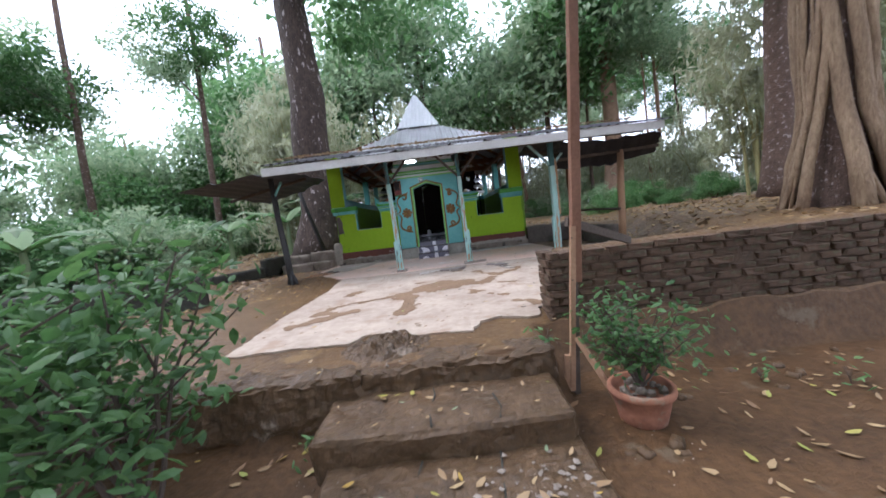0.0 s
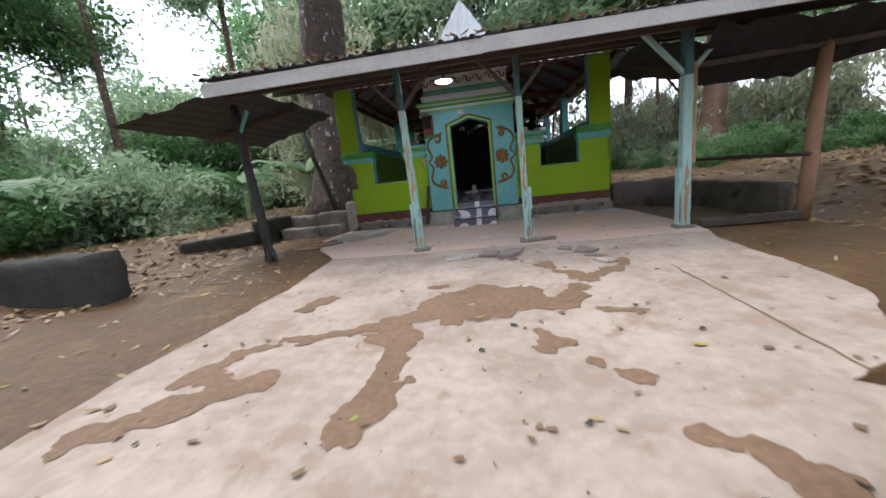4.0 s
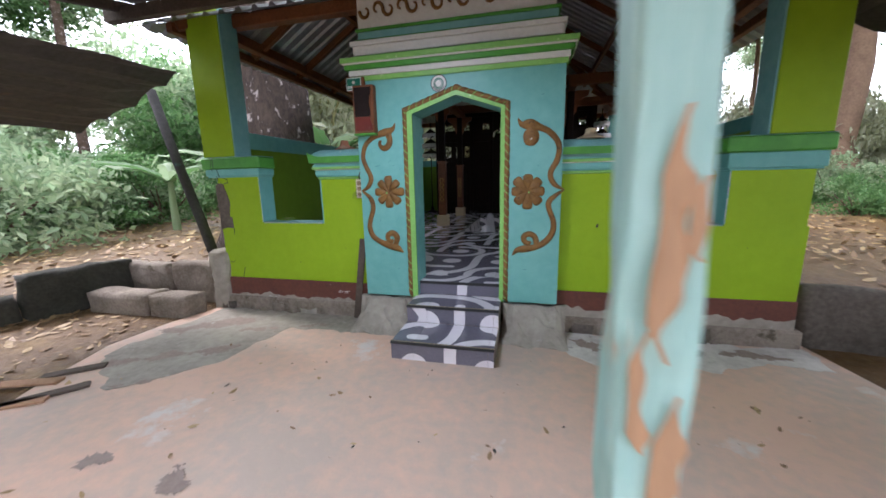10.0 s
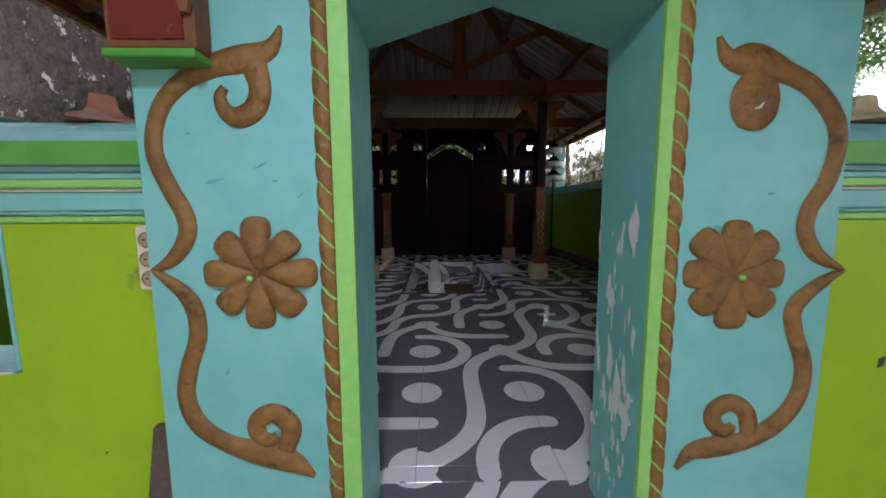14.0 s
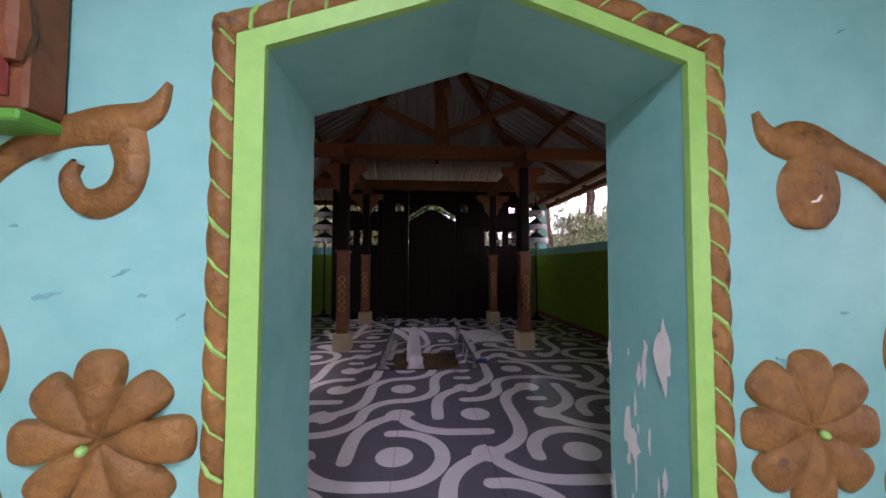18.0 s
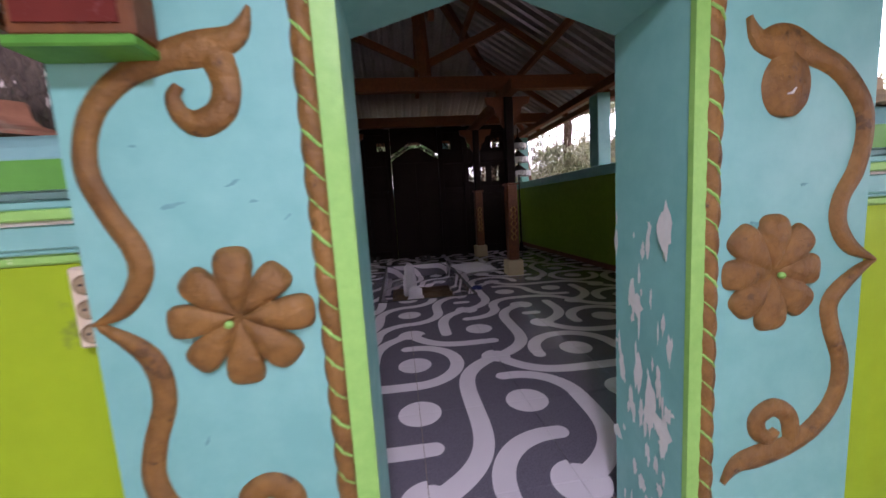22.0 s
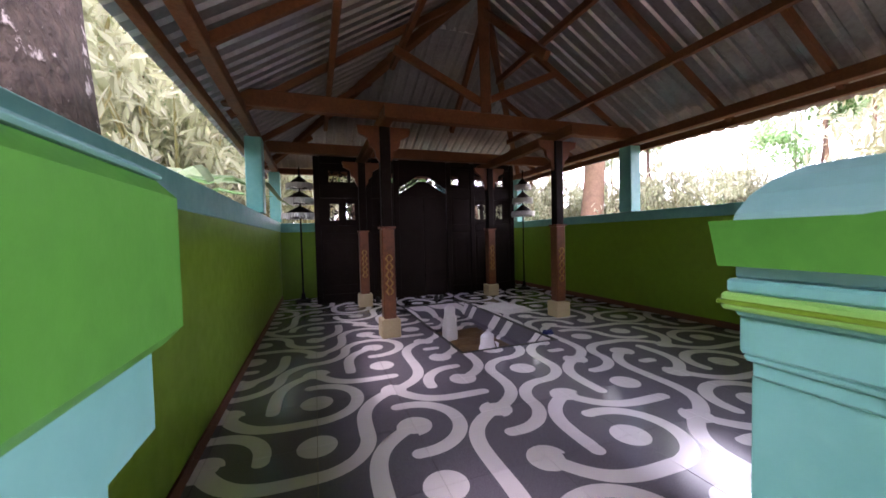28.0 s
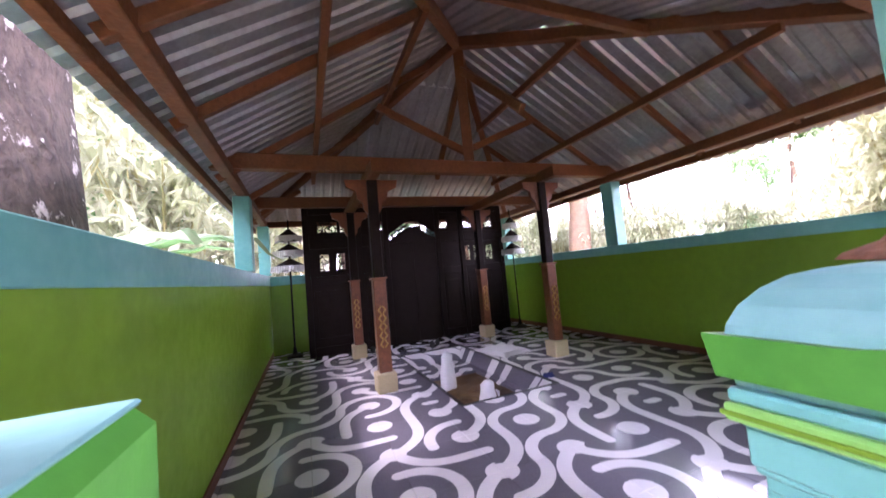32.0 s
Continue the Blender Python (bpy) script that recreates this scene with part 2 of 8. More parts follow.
BARKGREAT = mat("mottled_flaking_bark", (0.10, 0.068, 0.052), (0.038, 0.026, 0.021), 0.95, 16, 4, 1.0, dirt=(0.46, 0.385, 0.355), dirt_at=0.585, dirt_scale=8, depth=0.08, stretch=0.45)
BARKPALE = mat("pale_tan_bark", (0.32, 0.20, 0.13), (0.20, 0.12, 0.08), 0.95, 10, 2, 0.8, depth=0.05)
FICUS = mat("tan_fig_root_bark", (0.44, 0.31, 0.19), (0.20, 0.13, 0.08), 0.9, 9, 2, 1.0, depth=0.07, stretch=0.5)
SPIREZINC = mat("bright_new_zinc", (0.72, 0.72, 0.72), (0.58, 0.58, 0.58), 0.4, 20, 1.5, 0.1, metal=0.2)
# darker copy of the post paint: the shade under the eave as colour
POSTDARK = mat("shaded_old_turquoise_timber", (0.08, 0.20, 0.20), (0.05, 0.11, 0.11), 0.7, 50, 5, 0.3, dirt=(0.07, 0.055, 0.045), dirt_at=0.56, dirt_scale=9, stretch=0.16)
# LEAF and LEAFPALE carry the forest haze in their colour: paler and bluer
LEAF = leaf_mat("broad_leaf", (0.085, 0.19, 0.062), (0.20, 0.35, 0.135), 0.5)
LEAFDARK = leaf_mat("shade_leaf", (0.05, 0.12, 0.035), (0.12, 0.23, 0.07), 0.45)
LEAFPALE = leaf_mat("light_leaf", (0.23, 0.34, 0.185), (0.43, 0.51, 0.32), 0.55)
BAMBOOLEAF = leaf_mat("yellowed_bamboo_leaf", (0.39, 0.41, 0.24), (0.57, 0.58, 0.42), 0.5)
DRYLEAF = leaf_mat("dry_leaf", (0.20, 0.11, 0.05), (0.44, 0.31, 0.15), 0.1)
YELLOWLEAF = leaf_mat("yellow_fallen_leaf", (0.45, 0.27, 0.05), (0.30, 0.36, 0.08), 0.1)
TERRACOTTA = mat("terracotta", (0.36, 0.155, 0.088), (0.25, 0.11, 0.066), 0.85, 30, 4, 0.4, mix=0.8, dirt=(0.29, 0.19, 0.125), dirt_at=0.56, dirt_scale=6)
CLOTH = mat("white_cotton_cloth", (0.72, 0.70, 0.72), (0.60, 0.58, 0.60), 0.9, 60, 6, 0.3)
PLASTIC = mat("cream_plastic", (0.62, 0.55, 0.42), (0.56, 0.49, 0.37), 0.4, 30, 3, 0.05)
BLACK = mat("black_rubber", (0.015, 0.015, 0.016), (0.03, 0.03, 0.03), 0.6, 40, 4, 0.1)
SILVER = mat("silver_tinsel", (0.78, 0.78, 0.78), (0.5, 0.5, 0.5), 0.35, 60, 8, 0.4, metal=0.3)
GOLD = mat("gilt_carving", (0.45, 0.26, 0.06), (0.28, 0.15, 0.04), 0.4, 50, 6, 0.4, metal=0.5)
PHOTO = mat("dark_glazed_picture", (0.03, 0.022, 0.02), (0.015, 0.012, 0.012), 0.12, 10, 2, 0.0)
REDPAPER = mat("faded_red_print", (0.17, 0.035, 0.025), (0.12, 0.025, 0.02), 0.25, 10, 2, 0.0)
SIGNGREEN = mat("green_sign_plastic", (0.01, 0.16, 0.10), (0.01, 0.13, 0.08), 0.35, 10, 2, 0.0)
# darker and browner than PLASTIC, for the recessed outlets and groove lines
OUTLET = mat("brownish_plastic", (0.36, 0.29, 0.18), (0.22, 0.165, 0.09), 0.5, 30, 30, 0.05)
BLUE = mat("blue_cloth", (0.02, 0.03, 0.14), (0.015, 0.02, 0.09), 0.9, 40, 4, 0.2)


def floor_mat(name, size, loose):
    """Black and white wave-pattern tile: one motif, turned by quarters from tile to tile.

    loose: the motif lies on a lattice in the world (cut pieces on steps and kerbs); else it lies on each tile."""
    m = bpy.data.materials.new(name)
    m.use_nodes = True
    n, l = m.node_tree.nodes, m.node_tree.links
    p = n["Principled BSDF"]

    def mth(op, a, b=None, c=None):
        k = n.new("ShaderNodeMath")
        k.operation = op
        for i, v in enumerate((a, b, c)):
            if v is None:
                continue
            if isinstance(v, (int, float)):
                k.inputs[i].default_value = v
            else:
                l.new(v, k.inputs[i])
        return k.outputs[0]

    def dist(a, b):
        return mth("SQRT", mth("ADD", mth("MULTIPLY", a, a), mth("MULTIPLY", b, b)))

    geo = n.new("ShaderNodeNewGeometry").outputs["Position"]
    sep = n.new("ShaderNodeSeparateXYZ")
    if loose:
        l.new(geo, sep.inputs[0])
        u = mth("DIVIDE", mth("SUBTRACT", sep.outputs[0], TILE_X), size)
        v = mth("DIVIDE", mth("SUBTRACT", mth("ADD", sep.outputs[1], sep.outputs[2]), TILE_Y + FLOOR_Z), size)
        cell = n.new("ShaderNodeCombineXYZ")
        l.new(mth("FLOOR", u), cell.inputs[0])
        l.new(mth("FLOOR", v), cell.inputs[1])
        wn_ = n.new("ShaderNodeTexWhiteNoise")
        wn_.noise_dimensions = "2D"
        l.new(cell.outputs[0], wn_.inputs["Vector"])
        turn = mth("MULTIPLY", mth("FLOOR", mth("MULTIPLY", wn_.outputs["Value"], 3.999)), math.pi / 2)
        u, v = mth("SUBTRACT", mth("FRACT", u), 0.5), mth("SUBTRACT", mth("FRACT", v), 0.5)
        co, si = mth("COSINE", turn), mth("SINE", turn)
        u, v = mth("ADD", mth("MULTIPLY", u, co), mth("MULTIPLY", v, si)), mth("SUBTRACT", mth("MULTIPLY", v, co), mth("MULTIPLY", u, si))
    else:
        l.new(n.new("ShaderNodeTexCoord").outputs["Object"], sep.inputs[0])
        u, v = mth("DIVIDE", sep.outputs[0], size), mth("DIVIDE", sep.outputs[1], size)
    X, Y = mth("ADD", u, 0.5), mth("ADD", v, 0.5)
    rx, ry = mth("SUBTRACT", 1.0, X), mth("SUBTRACT", 1.0, Y)
    nw = dist(X, ry)
    disc = mth("LESS_THAN", mth("MINIMUM", nw, mth("MINIMUM", dist(X, Y), dist(rx, Y))), 0.195)
    knot = mth("LESS_THAN", dist(rx, ry), 0.155)
    arc = mth("LESS_THAN", mth("ABSOLUTE", mth("SUBTRACT", nw, 0.5)), 0.081)
    stub = mth("LESS_THAN", dist(mth("MAXIMUM", mth("SUBTRACT", 0.92, X), 0.0), mth("SUBTRACT", Y, 0.5)), 0.078)
    y2 = mth("MULTIPLY", Y, Y)
    lean = mth("SUBTRACT", mth("SUBTRACT", X, 0.5), mth("MULTIPLY", mth("MULTIPLY", y2, y2), 0.5))
    slope = mth("SQRT", mth("ADD", mth("MULTIPLY", mth("MULTIPLY", y2, mth("MULTIPLY", y2, y2)), 4.0), 1.0))
    wave = mth("LESS_THAN", mth("DIVIDE", mth("ABSOLUTE", lean), slope), 0.083)
    white = mth("MAXIMUM", mth("MAXIMUM", disc, knot), mth("MAXIMUM", arc, mth("MAXIMUM", stub, wave)))
    speck = n.new("ShaderNodeTexNoise")
    speck.inputs["Scale"].default_value, speck.inputs["Detail"].default_value = 160, 3
    l.new(geo, speck.inputs["Vector"])
    # black lifted to bluish grey: haze and reflection put into the tile colour
    dark = n.new("ShaderNodeMixRGB")
    dark.inputs[1].default_value, dark.inputs[2].default_value = (0.085, 0.08, 0.105, 1), (0.23, 0.215, 0.26, 1)
    l.new(speck.outputs[0], dark.inputs[0])
    pale = n.new("ShaderNodeMixRGB")
    pale.inputs[1].default_value, pale.inputs[2].default_value = (0.86, 0.82, 0.85, 1), (0.70, 0.66, 0.70, 1)
    cloud = n.new("ShaderNodeTexNoise")
    cloud.inputs["Scale"].default_value, cloud.inputs["Detail"].default_value = 3.5, 5
    l.new(geo, cloud.inputs["Vector"])
    l.new(cloud.outputs[0], pale.inputs[0])
    col = n.new("ShaderNodeMixRGB")
    l.new(white, col.inputs[0])
    l.new(dark.outputs[0], col.inputs[1])
    l.new(pale.outputs[0], col.inputs[2])
    l.new(col.outputs[0], p.inputs["Base Color"])
    smear = n.new("ShaderNodeTexNoise")
    smear.inputs["Scale"].default_value, smear.inputs["Detail"].default_value = 2.5, 6
    l.new(geo, smear.inputs["Vector"])
    mr = n.new("ShaderNodeMapRange")
    mr.inputs[3].default_value, mr.inputs[4].default_value = 0.03, 0.20
    l.new(smear.outputs[0], mr.inputs[0])
    l.new(mr.outputs[0], p.inputs["Roughness"])
    return m


TILE_SIZE, TILE_X, TILE_Y, FLOOR_Z = 0.648, -0.272, 12.08, 0.47
TILE = floor_mat("wave_pattern_cut_tile", TILE_SIZE, True)
FLOORTILE = floor_mat("wave_pattern_tile", TILE_SIZE, False)

# ---- building helpers ----


def box(bm, x0, x1, y0, y1, z0, z1, bevel=0.0, m=None):
    """A box between two corners, its edges rounded off."""
    r = bmesh.ops.create_cube(bm, size=1.0)
    vs = r["verts"]
    bmesh.ops.scale(bm, vec=(x1 - x0, y1 - y0, z1 - z0), verts=vs)
    bmesh.ops.translate(bm, vec=((x0 + x1) / 2, (y0 + y1) / 2, (z0 + z1) / 2), verts=vs)
    if m is not None:
        bmesh.ops.transform(bm, matrix=m, verts=vs)
    if bevel:
        es = {e for v in vs for e in v.link_edges}
        bmesh.ops.bevel(bm, geom=list(es), offset=bevel, segments=1, affect="EDGES")


def bar(bm, a, b, w, h, up=(0, 0, 1)):
    """A squared timber from a to b, w wide and h high."""
    a, b, up = Vector(a), Vector(b), Vector(up)
    d = (b - a).normalized()
    s = d.cross(up)
    s = s.normalized() if s.length > 1e-4 else Vector((1, 0, 0))
    t = s.cross(d).normalized()
    rings = []
    c = 0.12
    for p in (a, b):
        ring = []
        for i, j in ((-1, -1 + c), (-1 + c, -1), (1 - c, -1), (1, -1 + c), (1, 1 - c), (1 - c, 1), (-1 + c, 1), (-1, 1 - c)):
            ring.append(bm.verts.new(p + s * (i * w / 2) + t * (j * h / 2)))
        rings.append(ring)
    for k in range(8):
        bm.faces.new((rings[0][k], rings[0][(k + 1) % 8], rings[1][(k + 1) % 8], rings[1][k]))
    bm.faces.new(rings[0][::-1])
    bm.faces.new(rings[1])


def limb(bm, pts, seg=8, rough=0.0, seed=0):
    """A tapering round limb through points (x, y, z, radius)."""
    rnd = random.Random(seed)
    rings = []
    for i, (x, y, z, r) in enumerate(pts):
        p = Vector((x, y, z))
        q0 = Vector(pts[max(0, i - 1)][:3])
        q1 = Vector(pts[min(len(pts) - 1, i + 1)][:3])
        d = (q1 - q0).normalized()
        s = d.cross(Vector((0.13, 0.99, 0.02))).normalized()
        t = s.cross(d)
        ring = []
        for k in range(seg):
            a = 2 * math.pi * k / seg
            rr = r * (1 + rough * rnd.uniform(-1, 1))
            ring.append(bm.verts.new(p + s * math.cos(a) * rr + t * math.sin(a) * rr))
        rings.append(ring)
    for r0, r1 in zip(rings, rings[1:]):
        for k in range(seg):
            bm.faces.new((r0[k], r0[(k + 1) % seg], r1[(k + 1) % seg], r1[k]))
    bm.faces.new(rings[0][::-1])
    bm.faces.new(rings[-1])


def lathe(bm, profile, seg=24, at=(0, 0, 0)):
    """A turned body from (radius, height) pairs."""
    rings = []
    for r, z in profile:
        rings.append([bm.verts.new((at[0] + r * math.cos(2 * math.pi * k / seg), at[1] + r * math.sin(2 * math.pi * k / seg), at[2] + z)) for k in range(seg)])
    for r0, r1 in zip(rings, rings[1:]):
        for k in range(seg):
            bm.faces.new((r0[k], r0[(k + 1) % seg], r1[(k + 1) % seg], r1[k]))
    bm.faces.new(rings[0][::-1])
    bm.faces.new(rings[-1])


def prism(bm, outline, y0, y1):
    """An upright slab: an outline in x and z, from y0 to y1."""
    f = [bm.verts.new((x, y0, z)) for x, z in outline]
    b = [bm.verts.new((x, y1, z)) for x, z in outline]
    k = len(outline)
    for i in range(k):
        bm.faces.new((f[i], b[i], b[(i + 1) % k], f[(i + 1) % k]))
    bm.faces.new(f)
    bm.faces.new(b[::-1])


def plate(bm, outline, z0, z1):
    """A lying slab: an outline in x and y, from z0 to z1."""
    f = [bm.verts.new((x, y, z0)) for x, y in outline]
    b = [bm.verts.new((x, y, z1)) for x, y in outline]
    k = len(outline)
    for i in range(k):
        bm.faces.new((f[i], f[(i + 1) % k], b[(i + 1) % k], b[i]))
    bm.faces.new(f[::-1])
    bm.faces.new(b)


def mesh_of(bm, name, material, smooth=False):
    me = bpy.data.meshes.new(name)
    bmesh.ops.recalc_face_normals(bm, faces=bm.faces)
    bm.to_mesh(me)
    bm.free()
    me.materials.append(material)
    if smooth:
        for f in me.polygons:
            f.use_smooth = True
    return me


def part(name, bm, material, parent=None, label="", smooth=False):
    """Links a bmesh as one mesh object under a thing or a part."""
    ob = new(name, mesh_of(bm, name, material, smooth))
    ob.parent = parent
    return tagged(ob, label)


def thing(name, label, category, at=(0, 0, 0), turn=0.0, group="", kind=""):
    """An empty at a thing's base, that carries its parts."""
    ob = new(name)
    ob.empty_display_size = 0.1
    ob.matrix_basis = pose(*at, 0, 0, turn)
    return tagged(ob, label, category, group, kind)


def setting(name, bm, material, label="", parent=None):
    ob = part(name, bm, material, parent, label)
    return tagged(ob, kind="structure") if parent is None else ob


def B():
    return bmesh.new()


def boxpart(name, parent, material, x0, x1, y0, y1, z0, z1, bevel=0.006, label=""):
    bm = B()
    box(bm, x0, x1, y0, y1, z0, z1, bevel)
    return part(name, bm, material, parent, label)


# ---- ground ----


def smooth(v):
    v = min(1.0, max(0.0, v))
    return v * v * (3 - 2 * v)


def ground_height(x, y):
    """Yard at -0.05, lower approach in front, banks of forest floor round it."""
    n = noise.noise((x * 0.35, y * 0.35, 3.1)) * 0.10 + noise.noise((x * 1.7, y * 1.7, 7.7)) * 0.03
    yard = -0.024 + 0.012 * noise.noise((x * 2.3, y * 2.3, 1.0))
    low = -0.50 + 0.05 * noise.noise((x * 1.6, y * 1.6, 5.0)) + 0.02 * noise.noise((x * 6, y * 6, 2.0))
    edge = 2.26 + 0.09 * noise.noise((x * 2, 0, 0)) + (0.62 if x > 1.15 else 0.0)
    z = low + (yard - low) * smooth((y - edge) / 0.14)
    far = 0.0
    if x < -4.6:
        far = smooth((-4.6 - x) / 2.6) * (0.30 + n) * smooth((y - 3.0) / 3)
    if y > 3.2:
        far = max(far, smooth((x - 3.4 - 0.32 * (y - 3.0)) / 1.6) * (0.56 + 0.6 * n))
    if y > 11.2:
        far = max(far, smooth((y - 11.2) / 1.6) * (0.34 + n))
    if abs(x) < 2.85 and 11.3 < y < 19.7:
        far = -0.08
    d = max(0, math.hypot(x, y - 8) - 28)
    return z + far - 0.012 * min(d, 60)


bm = B()
gx = [-400, -150, -70, -40, -28, -20, -15, -12, -10, -8.5, -7.3, -6.4, -5.7] + [-5.2 + 0.16 * i for i in range(72)] + [6.5, 7, 7.6, 8.4, 9.5, 11, 13, 16, 20, 28, 40, 70, 150, 400]
gy = [-400, -150, -70, -40, -25, -16, -10, -7, -5, -3.5, -2.4, -1.6, -1.0] + [-0.6 + 0.12 * i for i in range(34)] + [3.6 + 0.3 * i for i in range(32)] + [13.4, 14.2, 15, 16, 17.5, 19, 21, 23, 26, 30, 36, 44, 60, 90, 160, 400]
rows = [[bm.verts.new((x, y, ground_height(x, y))) for x in gx] for y in gy]
for r0, r1 in zip(rows, rows[1:]):
    for i in range(len(gx) - 1):
        bm.faces.new((r0[i], r0[i + 1], r1[i + 1], r1[i]))
ground = tagged(part("ground", bm, EARTH, None, "damp brown earth with trodden paths", True), kind="structure")
ground.data.materials.append(WETEARTH)
for face in ground.data.polygons:
    x, y, z = face.center
    if math.hypot((x - 1) / 7.5, (y - 0.3) / 3.6) + 0.35 * noise.noise((x * 0.7, y * 0.9, 2.0)) < 1 and y < 3.1 and z < -0.10:
        face.material_index = 1



def ragged(outline, amp=0.035, step=0.05):
    """An outline broken into short uneven lengths, as worn cement breaks off."""
    out = []
    for (x0, y0), (x1, y1) in zip(outline, outline[1:] + outline[:1]):
        n = max(1, int(math.hypot(x1 - x0, y1 - y0) / step))
        for k in range(n):
            x, y = x0 + (x1 - x0) * k / n, y0 + (y1 - y0) * k / n
            out.append((x + amp * noise.noise((x * 6, y * 6, 1.5)) + amp * 0.5 * noise.noise((x * 17, y * 17, 2)), y + amp * noise.noise((x * 6, y * 6, 8.5)) + amp * 0.5 * noise.noise((x * 17, y * 17, 9))))
    return out


# cement slab of the yard and the porch floor
bm = B()
plate(bm, ragged([(-2.03, 3.0), (-1.3, 3.02), (-0.78, 2.96), (-0.66, 3.18), (-0.36, 3.20), (-0.10, 2.98), (0.2, 3.0), (0.46, 2.92), (0.56, 3.20), (0.82, 3.30), (1.05, 3.16), (1.22, 3.2), (1.27, 3.5), (1.5, 3.58), (2.3, 4.4), (2.9, 5.3), (3.0, 6.15), (3.08, 7.3), (3.24, 7.72), (1.9, 7.66), (0.4, 7.74), (-1.0, 7.68), (-2.12, 7.74), (-1.98, 6.2), (-2.06, 4.6)]), -0.10, 0.0)
yard_slab = setting("yard_slab", bm, SLAB, "cracked pinkish cement slab, muddy in patches")
bm = B()
plate(bm, [(-2.12, 7.74), (-1.0, 7.68), (0.4, 7.74), (1.9, 7.66), (3.24, 7.72), (3.30, 8.06), (3.30, 9.4), (3.27, 10.3), (3.15, 11.2), (-3.05, 11.2), (-3.25, 10.5), (-3.3, 9.9), (-3.05, 9.2), (-2.75, 8.6), (-2.35, 8.1)], -0.10, 0.003)
porch_floor = setting("porch_floor", bm, PORCHFLOOR, "worn reddish cement porch floor")

# ---- front wall with its notched openings ----
FL = 0.47


def front_wing(side):
    """One half of the front wall: plinth, sill, pillars and painted caps. side -1 or 1."""
    s = side
    name = "wall_front_west" if s < 0 else "wall_front_east"

    def X(a, b):
        return (s * a, s * b) if s > 0 else (s * b, s * a)

    bm = B()
    e = 3.03 if s > 0 else 2.955
    ni, no, sz, oc = (1.573, 2.395, 1.098, 1.575) if s > 0 else (1.556, 2.347, 1.086, 1.625)
    pt = 0.43 if s > 0 else 0.40
    box(bm, *X(1.0, e), 11.10, 11.31, 0.30, sz)
    box(bm, *X(1.0, ni - 0.014), 11.10, 11.31, sz, 1.578)
    box(bm, *X(no + 0.014, e - 0.02), 11.10, 11.31, sz, oc)
    wall = setting(name, bm, LIME, "lime green painted low wall with a notched opening")
    boxpart("plinth", wall, OXIDE, *X(1.0, 3.04), 11.085, 11.34, 0.17, pt, 0.004, "red-brown painted plinth band, flaking")
    boxpart("footing", wall, CEMENT, *X(1.0, 3.10), 11.05, 11.36, -0.12, 0.168, 0.02, "bare rough cement footing")
    bm = B()
    prev = None
    for k in range(90):
        x = s * (1.06 + 1.98 * k / 89)
        top = (0.26 if s > 0 else 0.20) + 0.045 * noise.noise((x * 4, 3, 0)) + 0.03 * noise.noise((x * 15, 5, 0))
        row = (bm.verts.new((x, 11.0825, 0.16)), bm.verts.new((x, 11.0825, max(0.172, top))))
        if prev:
            bm.faces.new((prev[0], row[0], row[1], prev[1]) if s > 0 else (prev[1], row[1], row[0], prev[0]))
        prev = row
    part("bare_edge", bm, APRON, wall, "paint and plaster flaked off along the foot")
    boxpart("sill", wall, TURQ_DIM, *X(ni + 0.002, no - 0.002), 11.095, 11.325, sz - 0.002, sz + 0.012, 0.003, "worn turquoise sill")
    boxpart("reveal", wall, TURQ, *X(no, no + 0.013), 11.094, 11.322, sz + 0.012, oc - 0.001, 0.003, "turquoise reveal")
    boxpart("reveal", wall, TURQ, *X(ni - 0.013, ni), 11.094, 11.322, sz + 0.012, 1.579, 0.003, "turquoise reveal")
    # paint rubbed off along the sill's edge and down the corners of the notch
    def worn(pts, across, seed):
        bm = B()
        prev = None
        n = 60
        for k in range(n + 1):
            f = k / n
            p = Vector(pts[0]).lerp(Vector(pts[1]), f)
            wd = max(0.0006, 0.005 + 0.012 * noise.noise((f * 14 + seed, 1.0, 0)) + 0.006 * noise.noise((f * 45 + seed, 7.0, 0)))
            row = (bm.verts.new(p), bm.verts.new(p + Vector(across) * wd))
            if prev:
                bm.faces.new((prev[0], prev[1], row[1], row[0]))
            prev = row
        part("worn_edge", bm, PALECEMENT, wall, "pale worn edge where the paint has rubbed off")

    worn(((s * (ni + 0.01), 11.0935, sz + 0.0085), (s * (no - 0.01), 11.0935, sz + 0.0085)), (0, 0, -1), 3 + s)
    worn(((s * (ni + 0.01), 11.097, sz + 0.0126), (s * (no - 0.01), 11.097, sz + 0.0126)), (0, 1, 0), 11 + s)
    worn(((s * (no + 0.001), 11.0925, sz + 0.02), (s * (no + 0.001), 11.0925, oc - 0.01)), (s, 0, 0), 23 + s)
    # outer cap
    boxpart("cap_moulding", wall, TURQ, *X(no - 0.012, 3.05), 11.085, 11.335, oc, oc + 0.018, 0.004, "turquoise moulding")
    boxpart("cap_moulding", wall, TURQ, *X(no - 0.03, 3.07), 11.072, 11.335, oc + 0.018, 1.722, 0.008, "turquoise moulding")
    boxpart("cap_block", wall, GREEN, *X(no - 0.055, 3.10), 11.055, 11.335, 1.722, 1.856, 0.014, "leaf green cap block")
    # inner cap: stepped cornice with an upturned corner
    prof = [(1.580, 1.606, 0.012, FRAMEGREEN), (1.606, 1.618, 0.024, TURQ), (1.618, 1.676, 0.030, TURQ), (1.676, 1.686, 0.036, WHITE), (1.686, 1.712, 0.056, FRAMEGREEN), (1.712, 1.732, 0.048, TURQ), (1.732, 1.754, 0.036, TURQ_DIM)]
